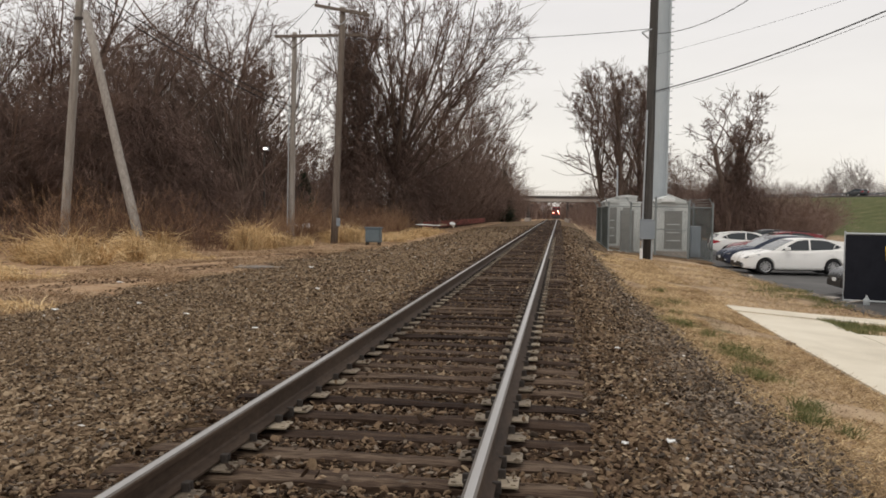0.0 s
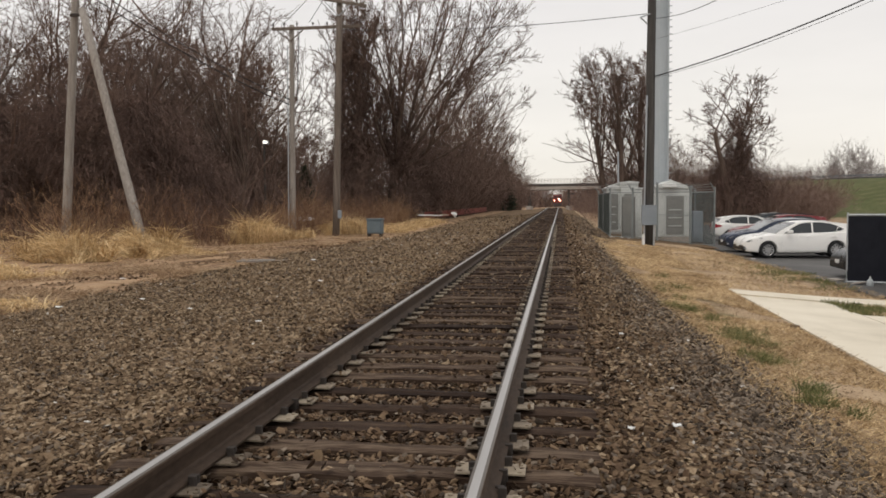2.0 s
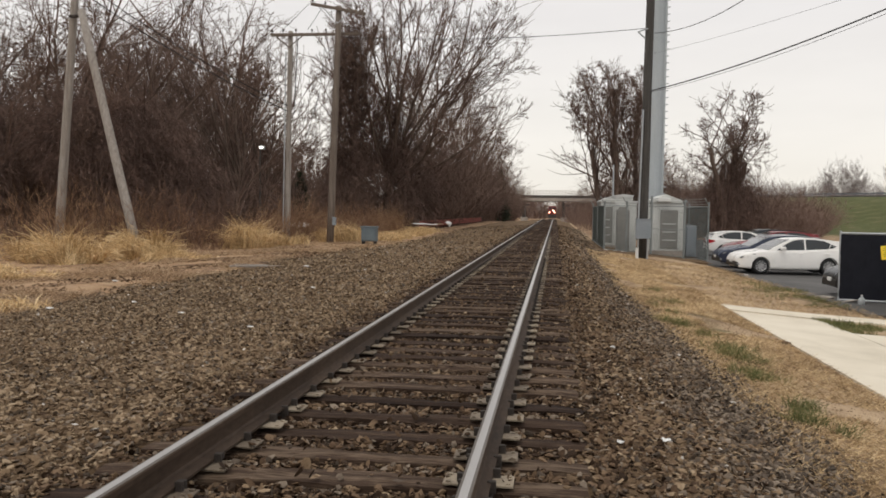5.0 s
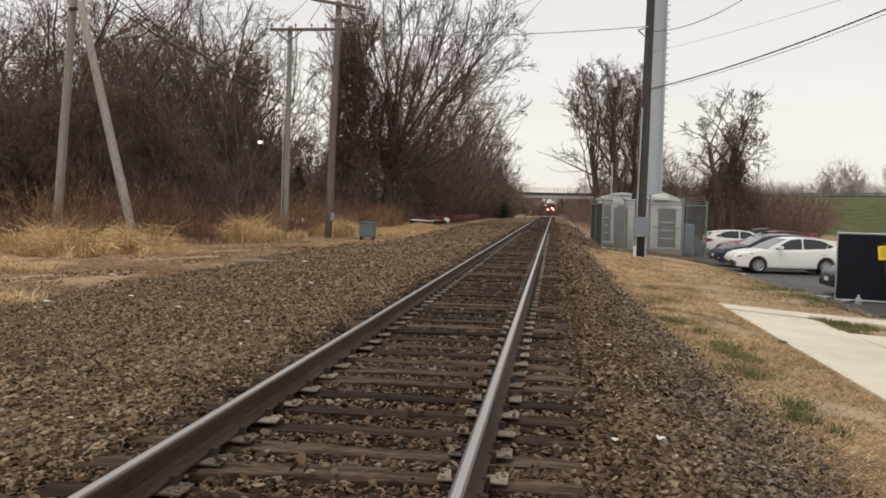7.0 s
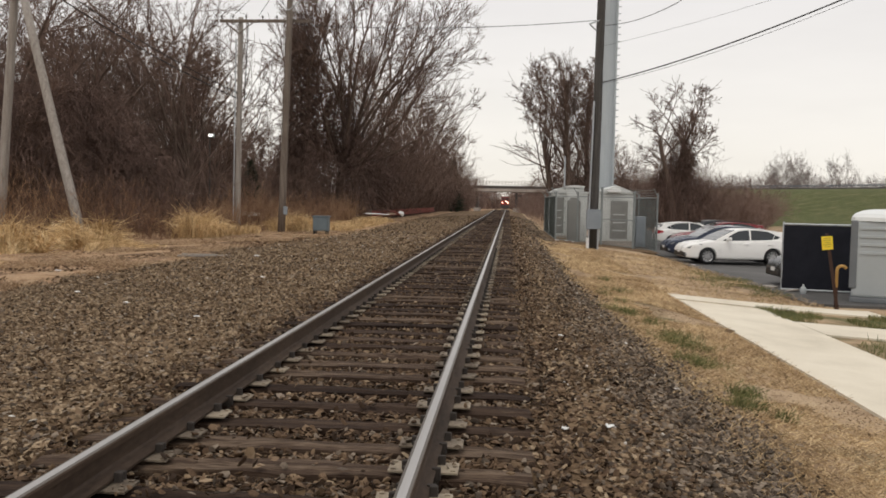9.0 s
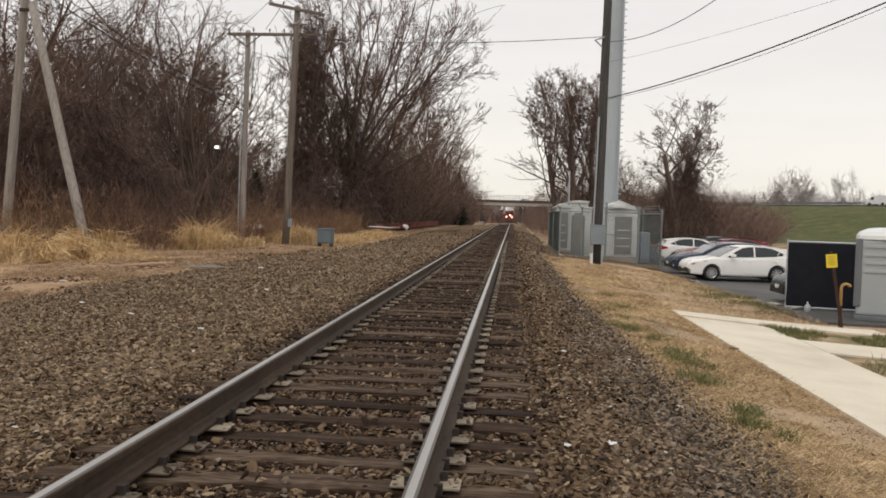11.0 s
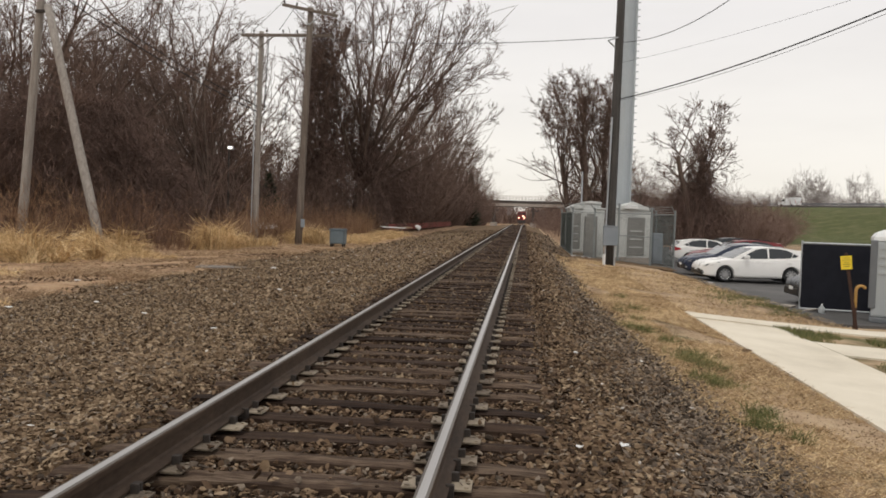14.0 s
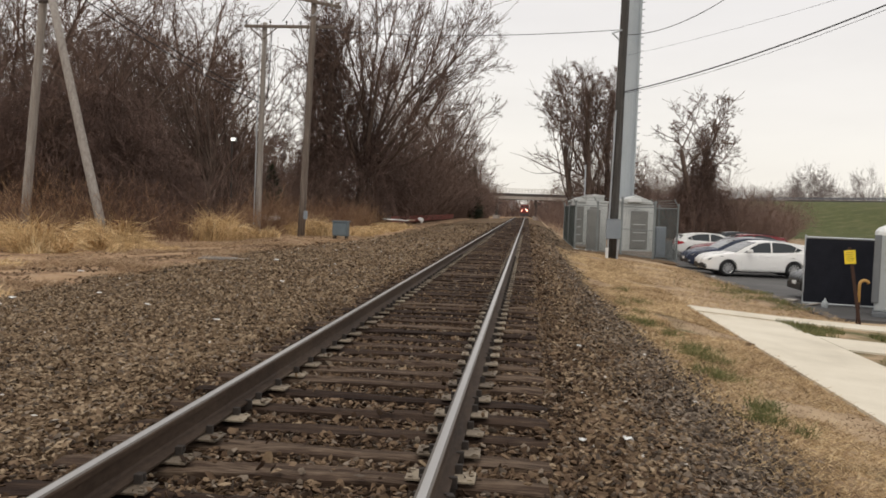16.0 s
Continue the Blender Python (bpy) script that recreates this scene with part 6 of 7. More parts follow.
        part("fog_lamp", tube(bmesh.new(), (0.13, s * 0.66, 0.37), (0.02, s * 0.66, 0.37), 0.05), M_LAMPLENS, c)
        wheel(c, xf, s * (W - 0.11), s)
        wheel(c, xr, s * (W - 0.11), s)
        for x in (xf, xr):
            part("wheel_well", tube(bmesh.new(), (x, s * (W - 0.45), 0.33), (x, s * (W - 0.23), 0.33), 0.35, sides=20), M_BLACKTRIM, c)
    bm = bmesh.new()
    strip = []
    for x, z in ((1.20, 0.972), (1.45, 1.122), (1.80, 1.307), (2.03, 1.40)):
        hw = tumble(x, z, W - 0.045) - 0.05
        strip.append([bm.verts.new((x - 0.006, y, z + 0.010)) for y in (-hw, -hw * 0.5, 0, hw * 0.5, hw)] + [bm.verts.new((x + 0.02, y, z - 0.03)) for y in (-hw, hw)])
    for p, q in zip(strip, strip[1:]):
        for k in range(4):
            bm.faces.new((p[k], p[k + 1], q[k + 1], q[k]))
        bm.faces.new((p[0], q[0], q[5], p[5]))
        bm.faces.new((p[4], p[6], q[6], q[4]))
    part("windscreen", bm, M_WINDSCREEN, c)
    # glass fore and aft
    for name, quad, mt in (("rear_window", [(4.20, 1.115, 0.60), (4.06, 1.265, 0.56)], M_CARGLASS),):
        (xa, za, ya), (xb, zb, yb) = quad
        nrm = Vector((-(zb - za), 0, xb - xa)).normalized() * (0.012 if name == "windscreen" else -0.012)
        if nrm.z < 0:
            nrm = -nrm
        bm = bmesh.new()
        pts = [Vector((xa, -ya, za)), Vector((xa, ya, za)), Vector((xb, yb, zb)), Vector((xb, -yb, zb))]
        a = [bm.verts.new(p + nrm) for p in pts]
        b = [bm.verts.new(p - nrm) for p in pts]
        bm.faces.new(a)
        bm.faces.new(b[::-1])
        for k in range(4):
            bm.faces.new((a[k], b[k], b[(k + 1) % 4], a[(k + 1) % 4]))
        part(name, bm, mt, c)
    g = part("grille", a_box(-0.022, 0.06, -0.56, 0.56, 0.29, 0.49, bevel=0.02), M_BLACKTRIM, c)
    part("upper_grille", a_box(0.025, 0.11, -0.50, 0.50, 0.60, 0.645, bevel=0.01), M_BLACKTRIM, c)
    for y in (-0.58, 0.58):
        part("air_intake", a_box(-0.005, 0.12, y - 0.10, y + 0.12, 0.27, 0.46, bevel=0.02), M_BLACKTRIM, c)
    part("number_plate", a_box(-0.03, -0.01, -0.16, 0.16, 0.43, 0.54), M_WHITE, c)
    part("spoiler", a_box(3.90, 4.12, -0.58, 0.58, 1.315, 1.35, bevel=0.015), body_paint, c)
    if suv:
        for y in (-0.55, 0.55):
            part("roof_rail", pipe(bmesh.new(), [(2.1, y, 1.40), (2.2, y, 1.50), (3.5, y, 1.48), (3.62, y, 1.38)], 0.02), M_BLACKTRIM, c)
    c.matrix_basis = m @ Matrix.Diagonal((sx, 1, sz * 0.92, 1))
    return c


P_WHITE = paint("white_car_paint", (0.86, 0.85, 0.83))
P_BLUE = paint("dark_blue_car_paint", (0.018, 0.028, 0.060))
P_SILVER = paint("silver_car_paint", (0.36, 0.38, 0.39))
P_BLACK = paint("charcoal_car_paint", (0.035, 0.038, 0.042))
P_RED = paint("dark_red_car_paint", (0.20, 0.022, 0.026))
P_VAN = paint("white_van_paint", (0.72, 0.72, 0.72))


def build_cars():
    def at(x, y, turn=0):
        return pose(x, y, land1(x, y) + 0.012, 0, 0, turn)

    car("white hatchback parked nose to the dry grass bank", at(6.76, 33.8, 5), P_WHITE, 0.945)
    car("dark blue hatchback parked beside a white car", at(6.75, 37.0, 3), P_BLUE)
    car("silver hatchback parked in the row", at(7.5, 39.9), P_SILVER)
    car("dark red estate car with roof rails parked in the row", at(8.2, 43.0), P_RED, 1.05, 1.08, suv=1)
    car("white hatchback parked with its tail to the fence", at(12.5, 47.6, 180), P_WHITE)
    car("charcoal car parked behind a black screened fence", at(7.5, 24.35), P_BLACK)
    car("dark car parked at the far end of the row", at(9.4, 51.0), P_BLACK, 1.0, 1.05)


build_cars()


# ---------- things beside the lot ----------
def build_lot_things():
    # screened fence panel
    a, b = Vector((7.18, 22.6, LOT_Z)), Vector((8.95, 22.1, LOT_Z))
    d = (b - a).normalized()
    f = thing("screened_fence_panel", "black privacy-screened chain-link fence panel at the lot edge", "fence")
    ang = math.degrees(math.atan2(d.y, d.x))
    m = pose(a.x, a.y, a.z, 0, 0, ang)
    n = (b - a).length
    bm = bmesh.new()
    nx, nz = 24, 10
    grid = [[bm.verts.new((n * i / nx, 0.012 * noise.noise((i * 0.5, j * 0.6, 2)), 0.05 + 1.64 * j / nz)) for i in range(nx + 1)] for j in range(nz + 1)]
    for j in range(nz):
        for i in range(nx):
            bm.faces.new((grid[j][i], grid[j][i + 1], grid[j + 1][i + 1], grid[j + 1][i]))
    ext = bmesh.ops.extrude_face_region(bm, geom=list(bm.faces))
    for g in ext["geom"]:
        if isinstance(g, bmesh.types.BMVert):
            g.co.y += 0.012
    bmesh.ops.transform(bm, matrix=m, verts=bm.verts)
    part("screen", bm, M_BLACKSCREEN, f, "black woven privacy screen")
    for u in (0.0, n):
        p = m @ Vector((u, 0.02, 0))
        part("post", tube(bmesh.new(), (p.x, p.y, LOT_Z - 0.15), (p.x, p.y, LOT_Z + 1.78), 0.024, sides=10), M_GALV, f)
    p0, p1 = m @ Vector((0, 0.02, 1.72)), m @ Vector((n, 0.02, 1.72))
    part("top_rail", tube(bmesh.new(), p0, p1, 0.026, sides=8), M_GALV, f)
    p0, p1 = m @ Vector((0, -0.02, 0.03)), m @ Vector((n, -0.02, 0.03))
    part("bottom_rail", tube(bmesh.new(), p0, p1, 0.024, sides=8), M_GALV, f)
    # portable toilet
    t = thing("portable_toilet", "grey plastic portable toilet with a white domed roof", "portable toilet", pose(8.73, 20.55, LOT_Z - 0.02, 0, 0, -22) @ Matrix.Diagonal((1, 1, 0.95, 1)))
    part("skid", a_box(-0.58, 0.58, -0.60, 0.60, 0, 0.14, bevel=0.03), M_PLASTICDARK, t)
    part("cabin", a_box(-0.55, 0.55, -0.57, 0.57, 0.142, 1.98, bevel=0.06), M_PLASTIC, t)
    for z in (1.18, 1.38, 1.58, 1.78):
        for y in (-0.585, 0.575):
            part("rib", a_box(-0.40, 0.47, y - 0.012, y + 0.022, z, z + 0.07, bevel=0.01), M_PLASTIC, t)
        part("rib", a_box(-0.582, -0.54, -0.42, 0.45, z, z + 0.07, bevel=0.01), M_PLASTIC, t)
    for x in (-0.53, 0.53):
        part("corner_post", a_box(x - 0.075, x + 0.075, -0.60, -0.50, 0.35, 2.0, bevel=0.025), M_PLASTICDARK, t, "dark grey corner post")
    bm = bmesh.new()
    rings = []
    for s, z in ((0.62, 1.985), (0.61, 2.08), (0.54, 2.17), (0.36, 2.25), (0.12, 2.28)):
        rings.append([bm.verts.new((s * sx * (1 - 0.12 * (abs(sx) + abs(sy) - 1)), s * sy * (1 - 0.12 * (abs(sx) + abs(sy) - 1)), z)) for sx, sy in ((-1, -1), (0, -1), (1, -1), (1, 0), (1, 1), (0, 1), (-1, 1), (-1, 0))])
    for p, q in zip(rings, rings[1:]):
        for k in range(8):
            bm.faces.new((p[k], p[(k + 1) % 8], q[(k + 1) % 8], q[k]))
    bm.faces.new(rings[-1])
    bm.faces.new(rings[0][::-1])
    part("roof", bm, M_ROOFPLASTIC, t, "white domed plastic roof", smooth=False)
    part("vent_pipe", tube(bmesh.new(), (0.35, 0.4, 2.0), (0.35, 0.4, 2.45), 0.05), M_PLASTICDARK, t)
    # yellow marker sign
    s = thing("warning_sign", "yellow warning sign on a leaning rusty post", "sign")
    part("post", a_box(-0.03, 0.03, -0.02, 0.02, -0.05, 1.62, m=pose(7.16, 18.78, -0.78, 0, -10, 0)), M_RUSTPOST, s)
    mm = pose(6.885, 18.745, 0.615, 0, -6, -6)
    face = part("sign_face", a_box(-0.112, 0.112, -0.006, 0.006, -0.145, 0.145, bevel=0.004, m=mm), M_YELLOW, s)
    for i, (z, w) in enumerate(((0.10, 0.14), (0.055, 0.16), (0.01, 0.11), (-0.035, 0.15), (-0.08, 0.12))):
        part("printed_line", a_box(-w / 2, w / 2, -0.0095, -0.0075, z - 0.005, z + 0.005, m=mm), M_INK, face)
    g = thing("bent_vent_pipe", "orange-painted pipe with a bent top beside the footpath", "pipe")
    pts = [(7.17, 18.9, -0.9), (7.17, 18.9, 0.02)] + [(7.17 + 0.10 * (1 - math.cos(a)), 18.9, 0.02 + 0.10 * math.sin(a)) for a in (math.pi * k / 8 for k in range(1, 8))]
    part("tube", pipe(bmesh.new(), pts, 0.032, sides=10), M_ORANGE, g, smooth=True)
    part("foot", tube(bmesh.new(), (7.17, 18.9, -0.9), (7.17, 18.9, -0.35), 0.036, sides=10), M_RUSTPOST, g)
    # jug, kerb stones, litter
    j = thing("plastic_jug", "pale translucent plastic jug standing by the fence", "jug", pose(7.45, 21.75, LOT_Z - 0.02) @ Matrix.Diagonal((0.8, 0.8, 0.8, 1)))
    bm = bmesh.new()
    prof = [(0.085, 0), (0.10, 0.02), (0.10, 0.16), (0.075, 0.22), (0.03, 0.26), (0.025, 0.29)]
    rings = [[bm.verts.new((r * math.cos(a), r * math.sin(a), z)) for a in (2 * math.pi * k / 12 for k in range(12))] for r, z in prof]
    for p, q in zip(rings, rings[1:]):
        for k in range(12):
            bm.faces.new((p[k], p[(k + 1) % 12], q[(k + 1) % 12], q[k]))
    bm.faces.new(rings[0][::-1])
    bm.faces.new(rings[-1])
    part("bottle", bm, M_PLASTIC, j, smooth=True)
    part("cap", tube(bmesh.new(), (0, 0, 0.29), (0, 0, 0.315), 0.03, sides=10), M_WHITE, j)
    rng = np.random.default_rng(77)
    for x, y, lx, ly, lz in ((7.0, 22.9, 0.62, 0.3, 0.12), (7.35, 22.15, 0.75, 0.3, 0.10)):
        me = stones("paving_stone", np.array([[0, 0, 0.0]]), np.array([1.0]), M_BRIDGECONC, rng=rng)
        o = new("paving_stone", me)
        o.matrix_basis = pose(x, y, land1(x, y) + 0.05, 0, 0, rng.uniform(-15, 15)) @ Matrix.Diagonal((lx * 0.45, ly * 0.6, lz, 1))
        tagged(o, "loose grey concrete slab lying by the fence", "stone", group="loose slabs")
    for x, y, k in ((3.42, 12.9, 0.055), (3.34, 12.8, 0.07), (3.37, 13.0, 0.05), (3.28, 12.86, 0.045), (3.45, 12.76, 0.04)):
        me = stones("earth_clod", np.array([[0, 0, 0.0]]), np.array([k]), M_BED, rng=rng)
        o = new("earth_clod", me)
        o.matrix_basis = pose(x, y, land1(x, y) + 0.015)
        tagged(o, "dark clod of earth at the footpath edge", "clod", group="earth clods")

    def scrap(x, y, w, l, turn, lab):
        bm = bmesh.new()
        g = [[bm.verts.new((w * (i / 4 - 0.5), l * (k / 4 - 0.5), 0.018 * noise.noise((i * 0.9 + x, k * 0.9 + y, 4)) + 0.03)) for i in range(5)] for k in range(5)]
        for k in range(4):
            for i in range(4):
                bm.faces.new((g[k][i], g[k][i + 1], g[k + 1][i + 1], g[k + 1][i]))
        ext = bmesh.ops.extrude_face_region(bm, geom=list(bm.faces))
        for e in ext["geom"]:
            if isinstance(e, bmesh.types.BMVert):
                e.co.z -= 0.004
        o = part("paper_scrap", bm, M_WHITE)
        o.matrix_basis = pose(x, y, land1(x, y) + 0.03, 3, 4, turn)
        tagged(o, lab, "litter", group="litter scraps")

    for x, y, w, l, turn in ((0.71, 5.33, 0.045, 0.06, 20), (0.42, 5.18, 0.03, 0.04, 70), (0.62, 8.9, 0.05, 0.04, 60), (-5.2, 11.3, 0.08, 0.05, 0), (-6.8, 13.0, 0.07, 0.06, 40), (-3.6, 9.7, 0.07, 0.05, 30),
                             (-9.6, 17.5, 0.12, 0.1, 10), (-6.6, 22.0, 0.12, 0.09, 0), (-4.4, 15.1, 0.08, 0.06, 0), (6.9, 31.8, 0.15, 0.1, 0), (-7.9, 12.4, 0.10, 0.08, 0), (2.35, 39.8, 0.2, 0.12, 15), (2.8, 40.2, 0.24, 0.12, 70), (3.1, 39.9, 0.14, 0.1, 0)):
        scrap(x, y, w, l, turn, "crumpled white scrap of litter on the ground")
    for x, y, l, turn, lab in ((-8.35, 23.0, 1.5, 28, "weathered broken plank lying on the ballast edge"), (-8.75, 23.6, 1.0, 12, "weathered broken plank lying on the ballast edge")):
        o = part("plank", a_box(-l / 2, l / 2, -0.07, 0.07, 0, 0.05, bevel=0.006), M_POLE)
        o.matrix_basis = pose(x, y, land1(x, y) + 0.02, 0, 1, turn)
        tagged(o, lab, "plank", group="scrap timber")


build_lot_things()


# ---------- bridge, embanked road, trackside distance ----------
def build_distance():
    b = thing("overpass_bridge", "concrete road overpass with dark girders and a railing fence", "bridge")
    Y0, Y1 = 254.0, 264.0
    part("fascia", a_box(-34, 15.5, Y0, Y0 + 0.5, 4.3, 5.2, bevel=0.05), M_BRIDGECONC, b, "pale stained concrete fascia beam")
    part("deck", a_box(-34, 15.5, Y0 + 0.502, Y1, 4.7, 5.21), M_BRIDGECONC, b)
    # Parapet takes the dark girder colour for the shade it lies in.
    part("parapet", a_box(-34, 15.5, Y0 + 0.15, Y0 + 0.4, 5.21, 6.05), M_GIRDER, b, "parapet with shade put into its dark colour")
    for y in (Y0 + 1.5, Y0 + 4, Y0 + 6.5, Y0 + 9):
        part("girder", a_box(-34, 15.5, y - 0.2, y + 0.2, 4.2, 4.698), M_GIRDER, b)
    for x in np.arange(-20, 15.4, 0.95):
        part("railing_post", a_box(x - 0.07, x + 0.07, Y0 + 0.22, Y0 + 0.34, 6.051, 7.5), M_BRIDGECONC, b)
    for z in (6.5, 7.0, 7.42):
        part("handrail", a_box(-20, 15.4, Y0 + 0.25, Y0 + 0.31, z, z + 0.09), M_BRIDGECONC, b)
    for x in (-9.5, 2.4):
        p = part("pier", a_box(x - 0.36, x + 0.36, Y0 + 0.6, Y1 - 0.6, -3.5, 4.198, bevel=0.05), M_GIRDER, b, "dark steel-and-concrete pier")
        part("pier_cap", a_box(x - 0.7, x + 1.6, Y0 + 0.55, Y0 + 1.6, 2.9, 3.3), M_GIRDER, p)
        part("footing", a_box(x - 0.9, x + 0.9, Y0 + 0.3, Y1 - 0.3, -3.5, -0.6, bevel=0.05), M_BRIDGECONC, p)
    part("abutment", a_box(12.5, 16.5, Y0 + 0.7, Y1, -3, 4.95), M_BRIDGECONC, b)
    part("abutment", a_box(-24, -18, Y0 + 0.7, Y1, -3, 4.95), M_BRIDGECONC, b)
    # road on the embankment, with a guard rail
    d = (HWY_B - HWY_A) / np.linalg.norm(HWY_B - HWY_A)
    end = HWY_B + d * 190
    nrm = np.array([d[1], -d[0]])
    me = mesh_np("road", [(*(HWY_A + nrm * 4.2), 5.0), (*(end + nrm * 4.2), 5.0), (*(end - nrm * 4.2), 5.0), (*(HWY_A - nrm * 4.2), 5.0),
                          (*(HWY_A + nrm * 4.2), 4.7), (*(end + nrm * 4.2), 4.7), (*(end - nrm * 4.2), 4.7), (*(HWY_A - nrm * 4.2), 4.7)],
                 [(0, 3, 2, 1), (4, 5, 6, 7), (0, 1, 5, 4), (1, 2, 6, 5), (2, 3, 7, 6), (3, 0, 4, 7)], M_ASPH)
    tagged(new("road", me), "grey asphalt road on a grassy embankment", "road", kind="structure")
    g = thing("guard_rail", "dull blue-grey steel guard rail along the embanked road", "guard rail")
    n = 52
    sgn = 1 if np.dot(nrm, -HWY_A) > 0 else -1
    side = nrm * -4.0 * sgn
    for i in range(n + 1):
        p = HWY_A + side + d * (i * 3.8)
        part("post", a_box(-0.06, 0.06, -0.06, 0.06, 4.7, 5.72, m=pose(p[0], p[1], 0)), M_GUARD, g)
    p0, p1 = HWY_A + side, HWY_A + side + d * (n * 3.8)
    ang = math.degrees(math.atan2(d[1], d[0]))
    bm = bmesh.new()
    for z, o in ((5.45, 0.0), (5.58, 0.03), (5.70, 0.0)):
        box(bm, 0, n * 3.8, -0.02 - o, 0.02 - o, z, z + 0.1, m=pose(p0[0], p0[1], 0, 0, 0, ang))
    part("beam", bm, M_GUARD, g)
    # low red netting and pale debris below the big tree
    r = thing("red_netting_fence", "low faded red netting fence at the foot of the trees", "fence")
    pts = [(-10.72, 66), (-10.51, 74), (-10.22, 84), (-9.92, 96), (-9.60, 110)]
    for x, y in pts:
        part("post", tube(bmesh.new(), (x, y, land1(x, y) - 0.2), (x, y, land1(x, y) + 0.9), 0.04, sides=6), M_POLE_BROWN, r)
    for a, c in zip(pts, pts[1:]):
        mid = ((a[0] + c[0]) / 2, (a[1] + c[1]) / 2)
        ln = math.hypot(c[0] - a[0], c[1] - a[1])
        bm = bmesh.new()
        for k in range(5):
            box(bm, -ln / 2, ln / 2, -0.01, 0.01, 0.25 + k * 0.11, 0.33 + k * 0.11)
        for k in range(int(ln / 0.3)):
            box(bm, -ln / 2 + k * 0.3, -ln / 2 + k * 0.3 + 0.05, -0.014, -0.011, 0.25, 0.77)
        bmesh.ops.transform(bm, matrix=pose(*mid, land1(*mid), 0, 0, math.degrees(math.atan2(c[1] - a[1], c[0] - a[0]))), verts=bm.verts)
        part("netting", bm, M_RED, r)
    rng = np.random.default_rng(5)
    for x, y, a, c, h in ((-10.03, 65, 1.1, 0.4, 0.22), (-8.73, 69.5, 0.9, 0.5, 0.26), (-9.28, 67, 0.6, 0.4, 0.22), (-14.6, 47, 0.8, 0.5, 0.3)):
        me = stones("pale_debris", np.array([[0, 0, 0.0]]), np.array([1.0]), M_WHITE, rng=rng)
        o = new("pale_debris", me)
        o.matrix_basis = pose(x, y, land1(x, y) + 0.3 + (0.55 if y < 50 else 0.25), 0, 0, rng.uniform(0, 90)) @ Matrix.Diagonal((a, c, h, 1))
        tagged(o, "pale heap of dumped debris at the woodland edge", "debris", group="dumped debris")
    fl = thing("flood_light", "lit flood light on a slim pole deep in the woods", "flood light")
    part("pole", tube(bmesh.new(), (-16.65, 46.3, -0.6), (-16.65, 46.3, 4.9), 0.05), M_POLE_DARK, fl)
    part("lamp_head", a_box(-16.62, -16.33, 46.0, 46.24, 4.63, 4.84, bevel=0.02), M_GALV, fl)
    part("lens", a_box(-16.58, -16.37, 45.96, 45.997, 4.68, 4.79, bevel=0.01), M_FARLAMP, fl)


build_distance()


# ---------- what moves ----------
def build_train():
    t = thing("locomotive", "red diesel locomotive with lit headlights on the track", "locomotive")
    w = 1.52
    part("body", a_box(-w, w, 2.6, 18.5, 1.25, 4.25, bevel=0.12), M_LOCORED, t)
    part("nose", a_box(-w + 0.15, w - 0.15, 0.35, 2.6, 1.25, 3.0, bevel=0.2), M_LOCORED, t)
    cabp = part("cab", a_box(-w, w, 1.5, 4.2, 2.9, 4.45, bevel=0.18), M_LOCORED, t)
    part("roof", a_box(-w + 0.1, w - 0.1, 1.7, 18.3, 4.40, 4.62, bevel=0.08), M_LOCODARK, t)
    for x in (-0.75, 0.75):
        part("windscreen", a_box(x - 0.5, x + 0.5, 1.44, 1.497, 3.35, 4.0, bevel=0.02), M_CARGLASS, cabp)
    part("pilot", a_box(-1.45, 1.45, 0.05, 0.5, 0.25, 1.2, bevel=0.06), M_LOCODARK, t)
    part("walkway", a_box(-1.58, 1.58, 0.2, 18.7, 1.12, 1.247), M_LOCODARK, t)
    part("coupler", a_box(-0.2, 0.2, -0.35, 0.05, 0.75, 1.0, bevel=0.05), M_DARKIRON, t)
    for x in (-1.02, 1.02):
        part("ditch_light", tube(bmesh.new(), (x, 0.34, 2.2), (x, 0.20, 2.2), 0.19, 0.22, sides=14), M_DITCHGLOW, t, "lit reddish-white lamp")
    part("headlight", tube(bmesh.new(), (0.45, 0.36, 2.75), (0.45, 0.20, 2.75), 0.2, sides=14), M_HEADGLOW, t, "lit warm-white headlight")
    part("fuel_tank", a_box(-1.2, 1.2, 7.4, 11.4, 0.35, 1.1, bevel=0.15), M_LOCODARK, t)
    for y in (3.6, 14.6):
        bg = part("bogie", a_box(-1.15, 1.15, y - 1.9, y + 1.9, 0.45, 1.0, bevel=0.08), M_LOCODARK, t)
        for k in (-1.3, 1.3):
            for x in (-0.76, 0.76):
                part("wheel", tube(bmesh.new(), (x - 0.06, y + k, 0.5), (x + 0.06, y + k, 0.5), 0.5, sides=20), M_DARKIRON, bg)
    return t


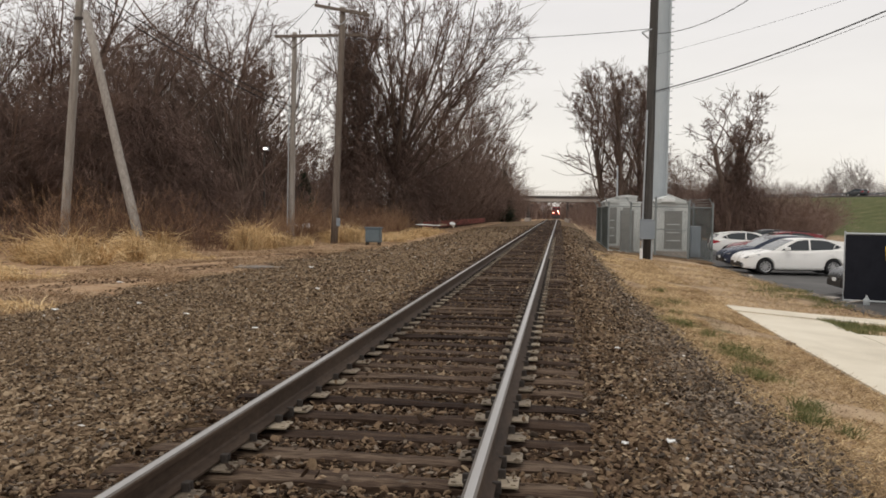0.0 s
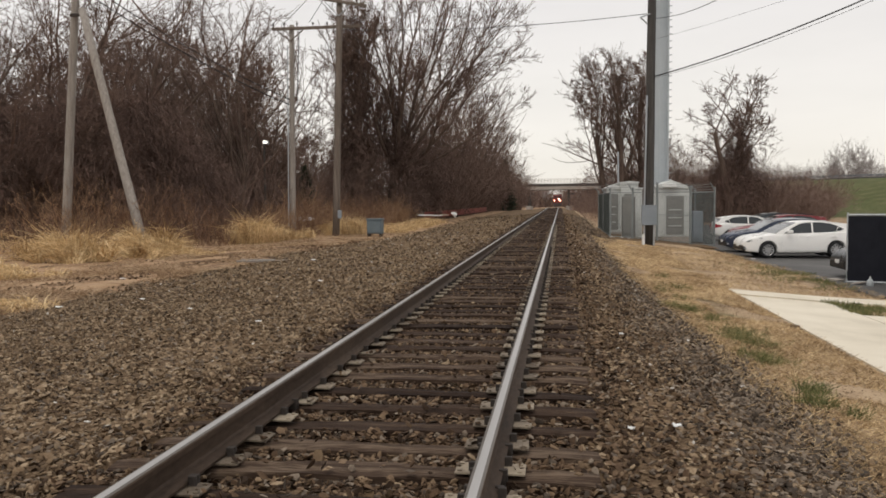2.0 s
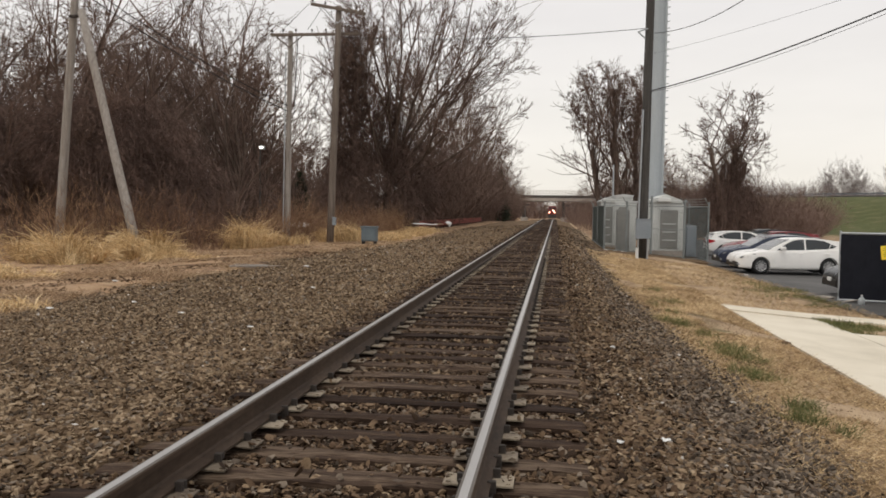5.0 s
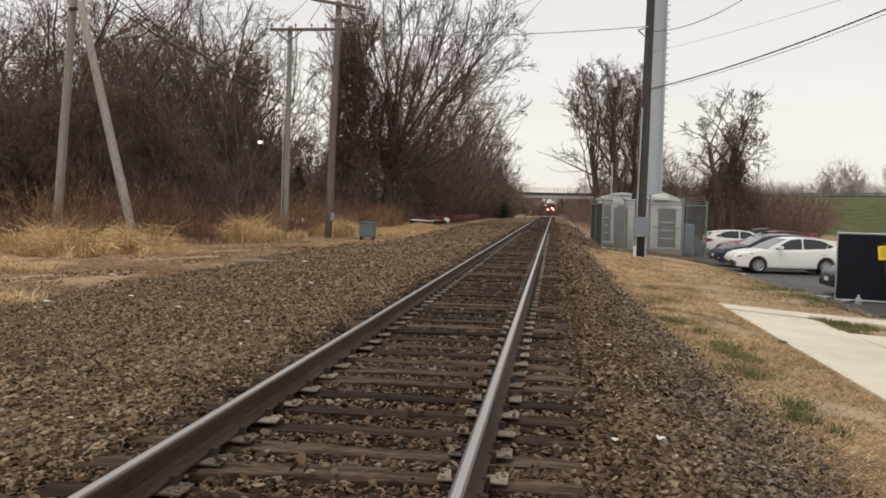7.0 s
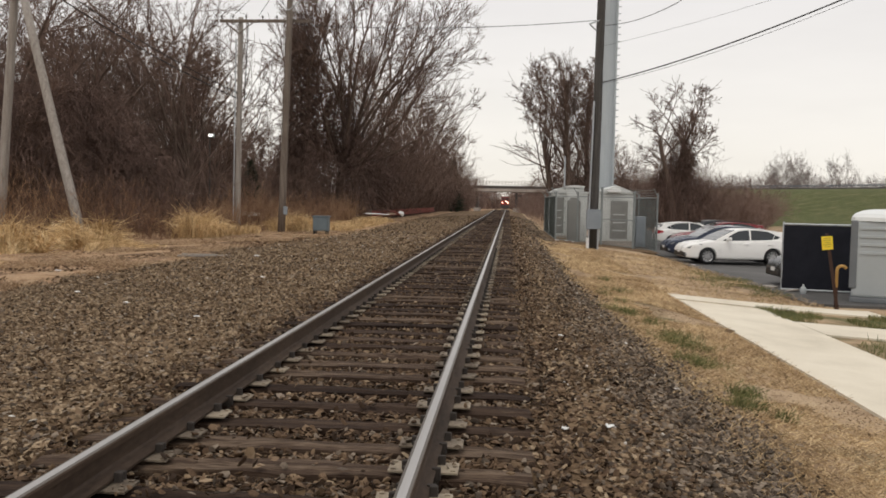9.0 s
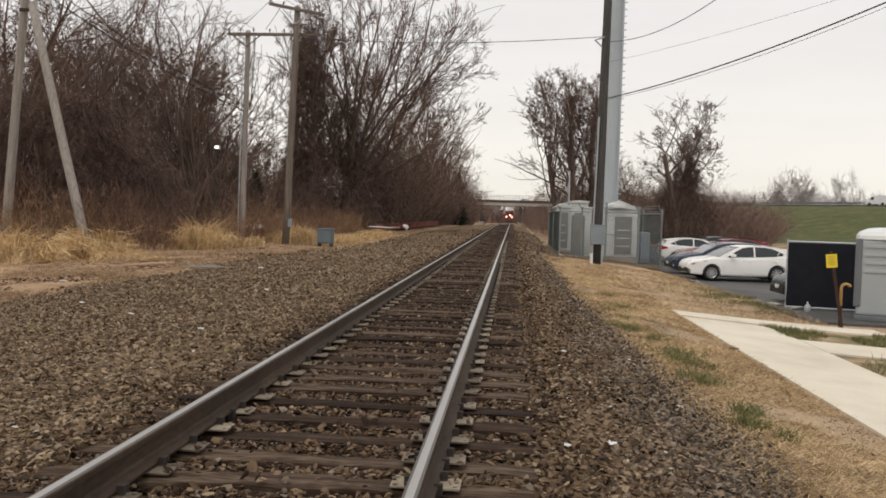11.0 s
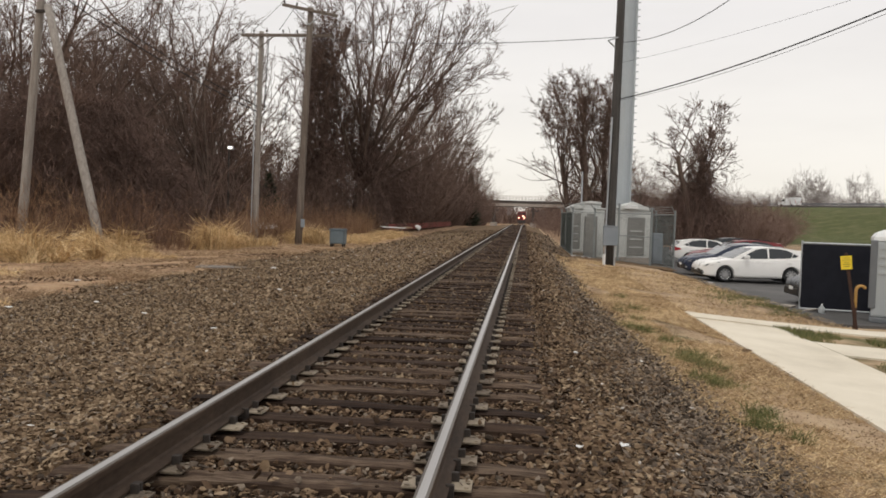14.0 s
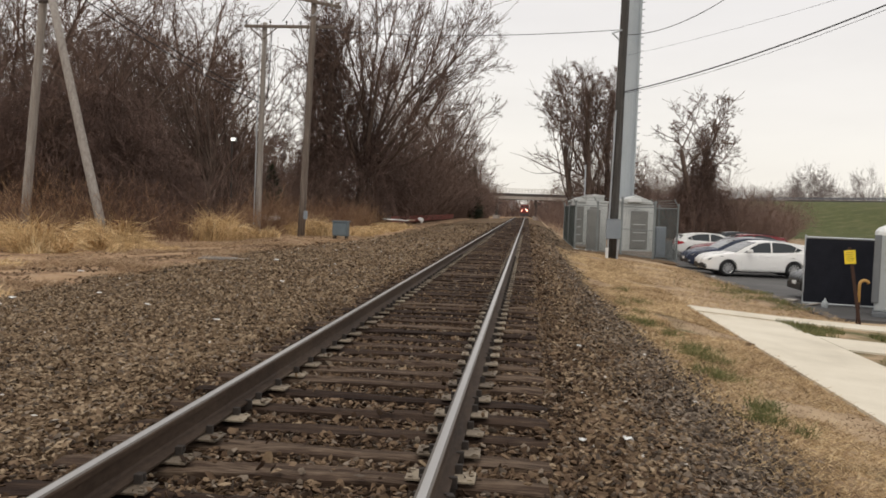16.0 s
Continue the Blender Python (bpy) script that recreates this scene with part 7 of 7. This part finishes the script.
def build_van():
    v = thing("van", "white high-roofed van driving along the embanked road", "van")
    prof = [(0.0, 0.35), (0.02, 0.75), (0.15, 0.95), (0.85, 1.15), (1.45, 1.95), (1.75, 2.15), (5.35, 2.2), (5.5, 2.1), (5.55, 0.4), (4.75, 0.35), (4.6, 0.62), (4.2, 0.62), (4.05, 0.35), (1.45, 0.35), (1.3, 0.62), (0.9, 0.62), (0.75, 0.35)]
    part("body", prism(bmesh.new(), prof, 0.98, lambda x, z, h: h - 0.08 * max(0, z - 1.1)), P_VAN, v)
    for s in (-1, 1):
        part("cab_window", prism(bmesh.new(), [(1.05, 1.2), (1.55, 1.85), (2.1, 1.85), (2.1, 1.2)], 0.01), M_CARGLASS, v).matrix_basis = pose(0, s * 0.955, 0)
        for x in (1.1, 4.4):
            w = part("wheel", tube(bmesh.new(), (x, s * 0.93 - 0.1, 0.34), (x, s * 0.93 + 0.04 * s, 0.34), 0.34, sides=20), M_RUBBER, v)
            part("rim", tube(bmesh.new(), (x, s * 0.93, 0.34), (x, s * 0.93 + 0.055 * s, 0.34), 0.2, sides=16), M_RIM, w)
        part("tail_light", a_box(5.5, 5.565, s * 0.85 - 0.06, s * 0.85 + 0.06, 0.9, 1.4), M_TAIL, v)
        part("headlight", a_box(0.0, 0.12, s * 0.75 - 0.14, s * 0.75 + 0.14, 0.74, 0.92, bevel=0.02), M_LAMPLENS, v)
    part("windscreen", a_box(-0.01, 0.012, -0.8, 0.8, 0, 0.92, m=pose(0.92, 0, 1.2, 0, 37, 0)), M_CARGLASS, v)
    part("bumper", a_box(-0.06, 0.15, -0.95, 0.95, 0.3, 0.55, bevel=0.04), M_BLACKTRIM, v)
    for p in v.children:
        p.matrix_basis = Matrix.Scale(0.84, 4) @ p.matrix_basis
    return v


locomotive = build_train()
van = build_van()
bridge_car = car("charcoal car crossing the road overpass", pose(0, 258, 5.21), P_BLACK, group="cars on the overpass")
white_bridge_car = car("white car crossing the road overpass", pose(0, 260, 5.21), P_WHITE, group="cars on the overpass")
for crossing in (bridge_car, white_bridge_car):
    crossing.matrix_basis = pose(0, 258, 5.21)


def motions():
    def loco(y):
        return pose(TRACK_X + float(bend(y)), y, RAIL_TOP + float(dip(y)), 0, 0, 0)

    walk(locomotive, [(0.0, loco(323)), (8.0, loco(321.5)), (16.0, loco(320))])
    d = (HWY_B - HWY_A) / np.linalg.norm(HWY_B - HWY_A)
    turn = math.degrees(math.atan2(d[1], d[0]))

    def on_road(t):
        p = HWY_A + d * (94.1 - 8.3 * (t - 12.0))
        return pose(p[0], p[1], 5.0, 0, 0, turn)

    def across(s, lane, heading):
        """On the bridge for s below 14, on the embanked road past it."""
        if s < 14:
            return pose(s, lane, 5.215, 0, 0, heading)
        p = HWY_A + d * (s - 14)
        return pose(p[0], p[1], 5.005, 0, 0, heading + turn)

    walk(bridge_car, [(0.0, across(98.4, 257, 0)), (2.0, across(48.4, 257, 0)), (3.0, across(23.4, 257, 0)), (3.5, across(10.9, 257, 0)), (4.0, across(-1.6, 257, 0)), (5.0, across(-26.6, 257, 0)), (16.0, across(-27.0, 257, 0))])
    walk(white_bridge_car, [(0.0, across(-27.0, 260, 180)), (7.4, across(-26.0, 260, 180)), (11.5, across(11.2, 260, 180)), (11.8, across(13.9, 260, 180)), (12.5, across(21.0, 260, 180)), (16.0, across(52.0, 260, 180))])
    walk(van, [(0.0, on_road(0.0)), (8.0, on_road(8.0)), (16.0, on_road(16.0))])


motions()
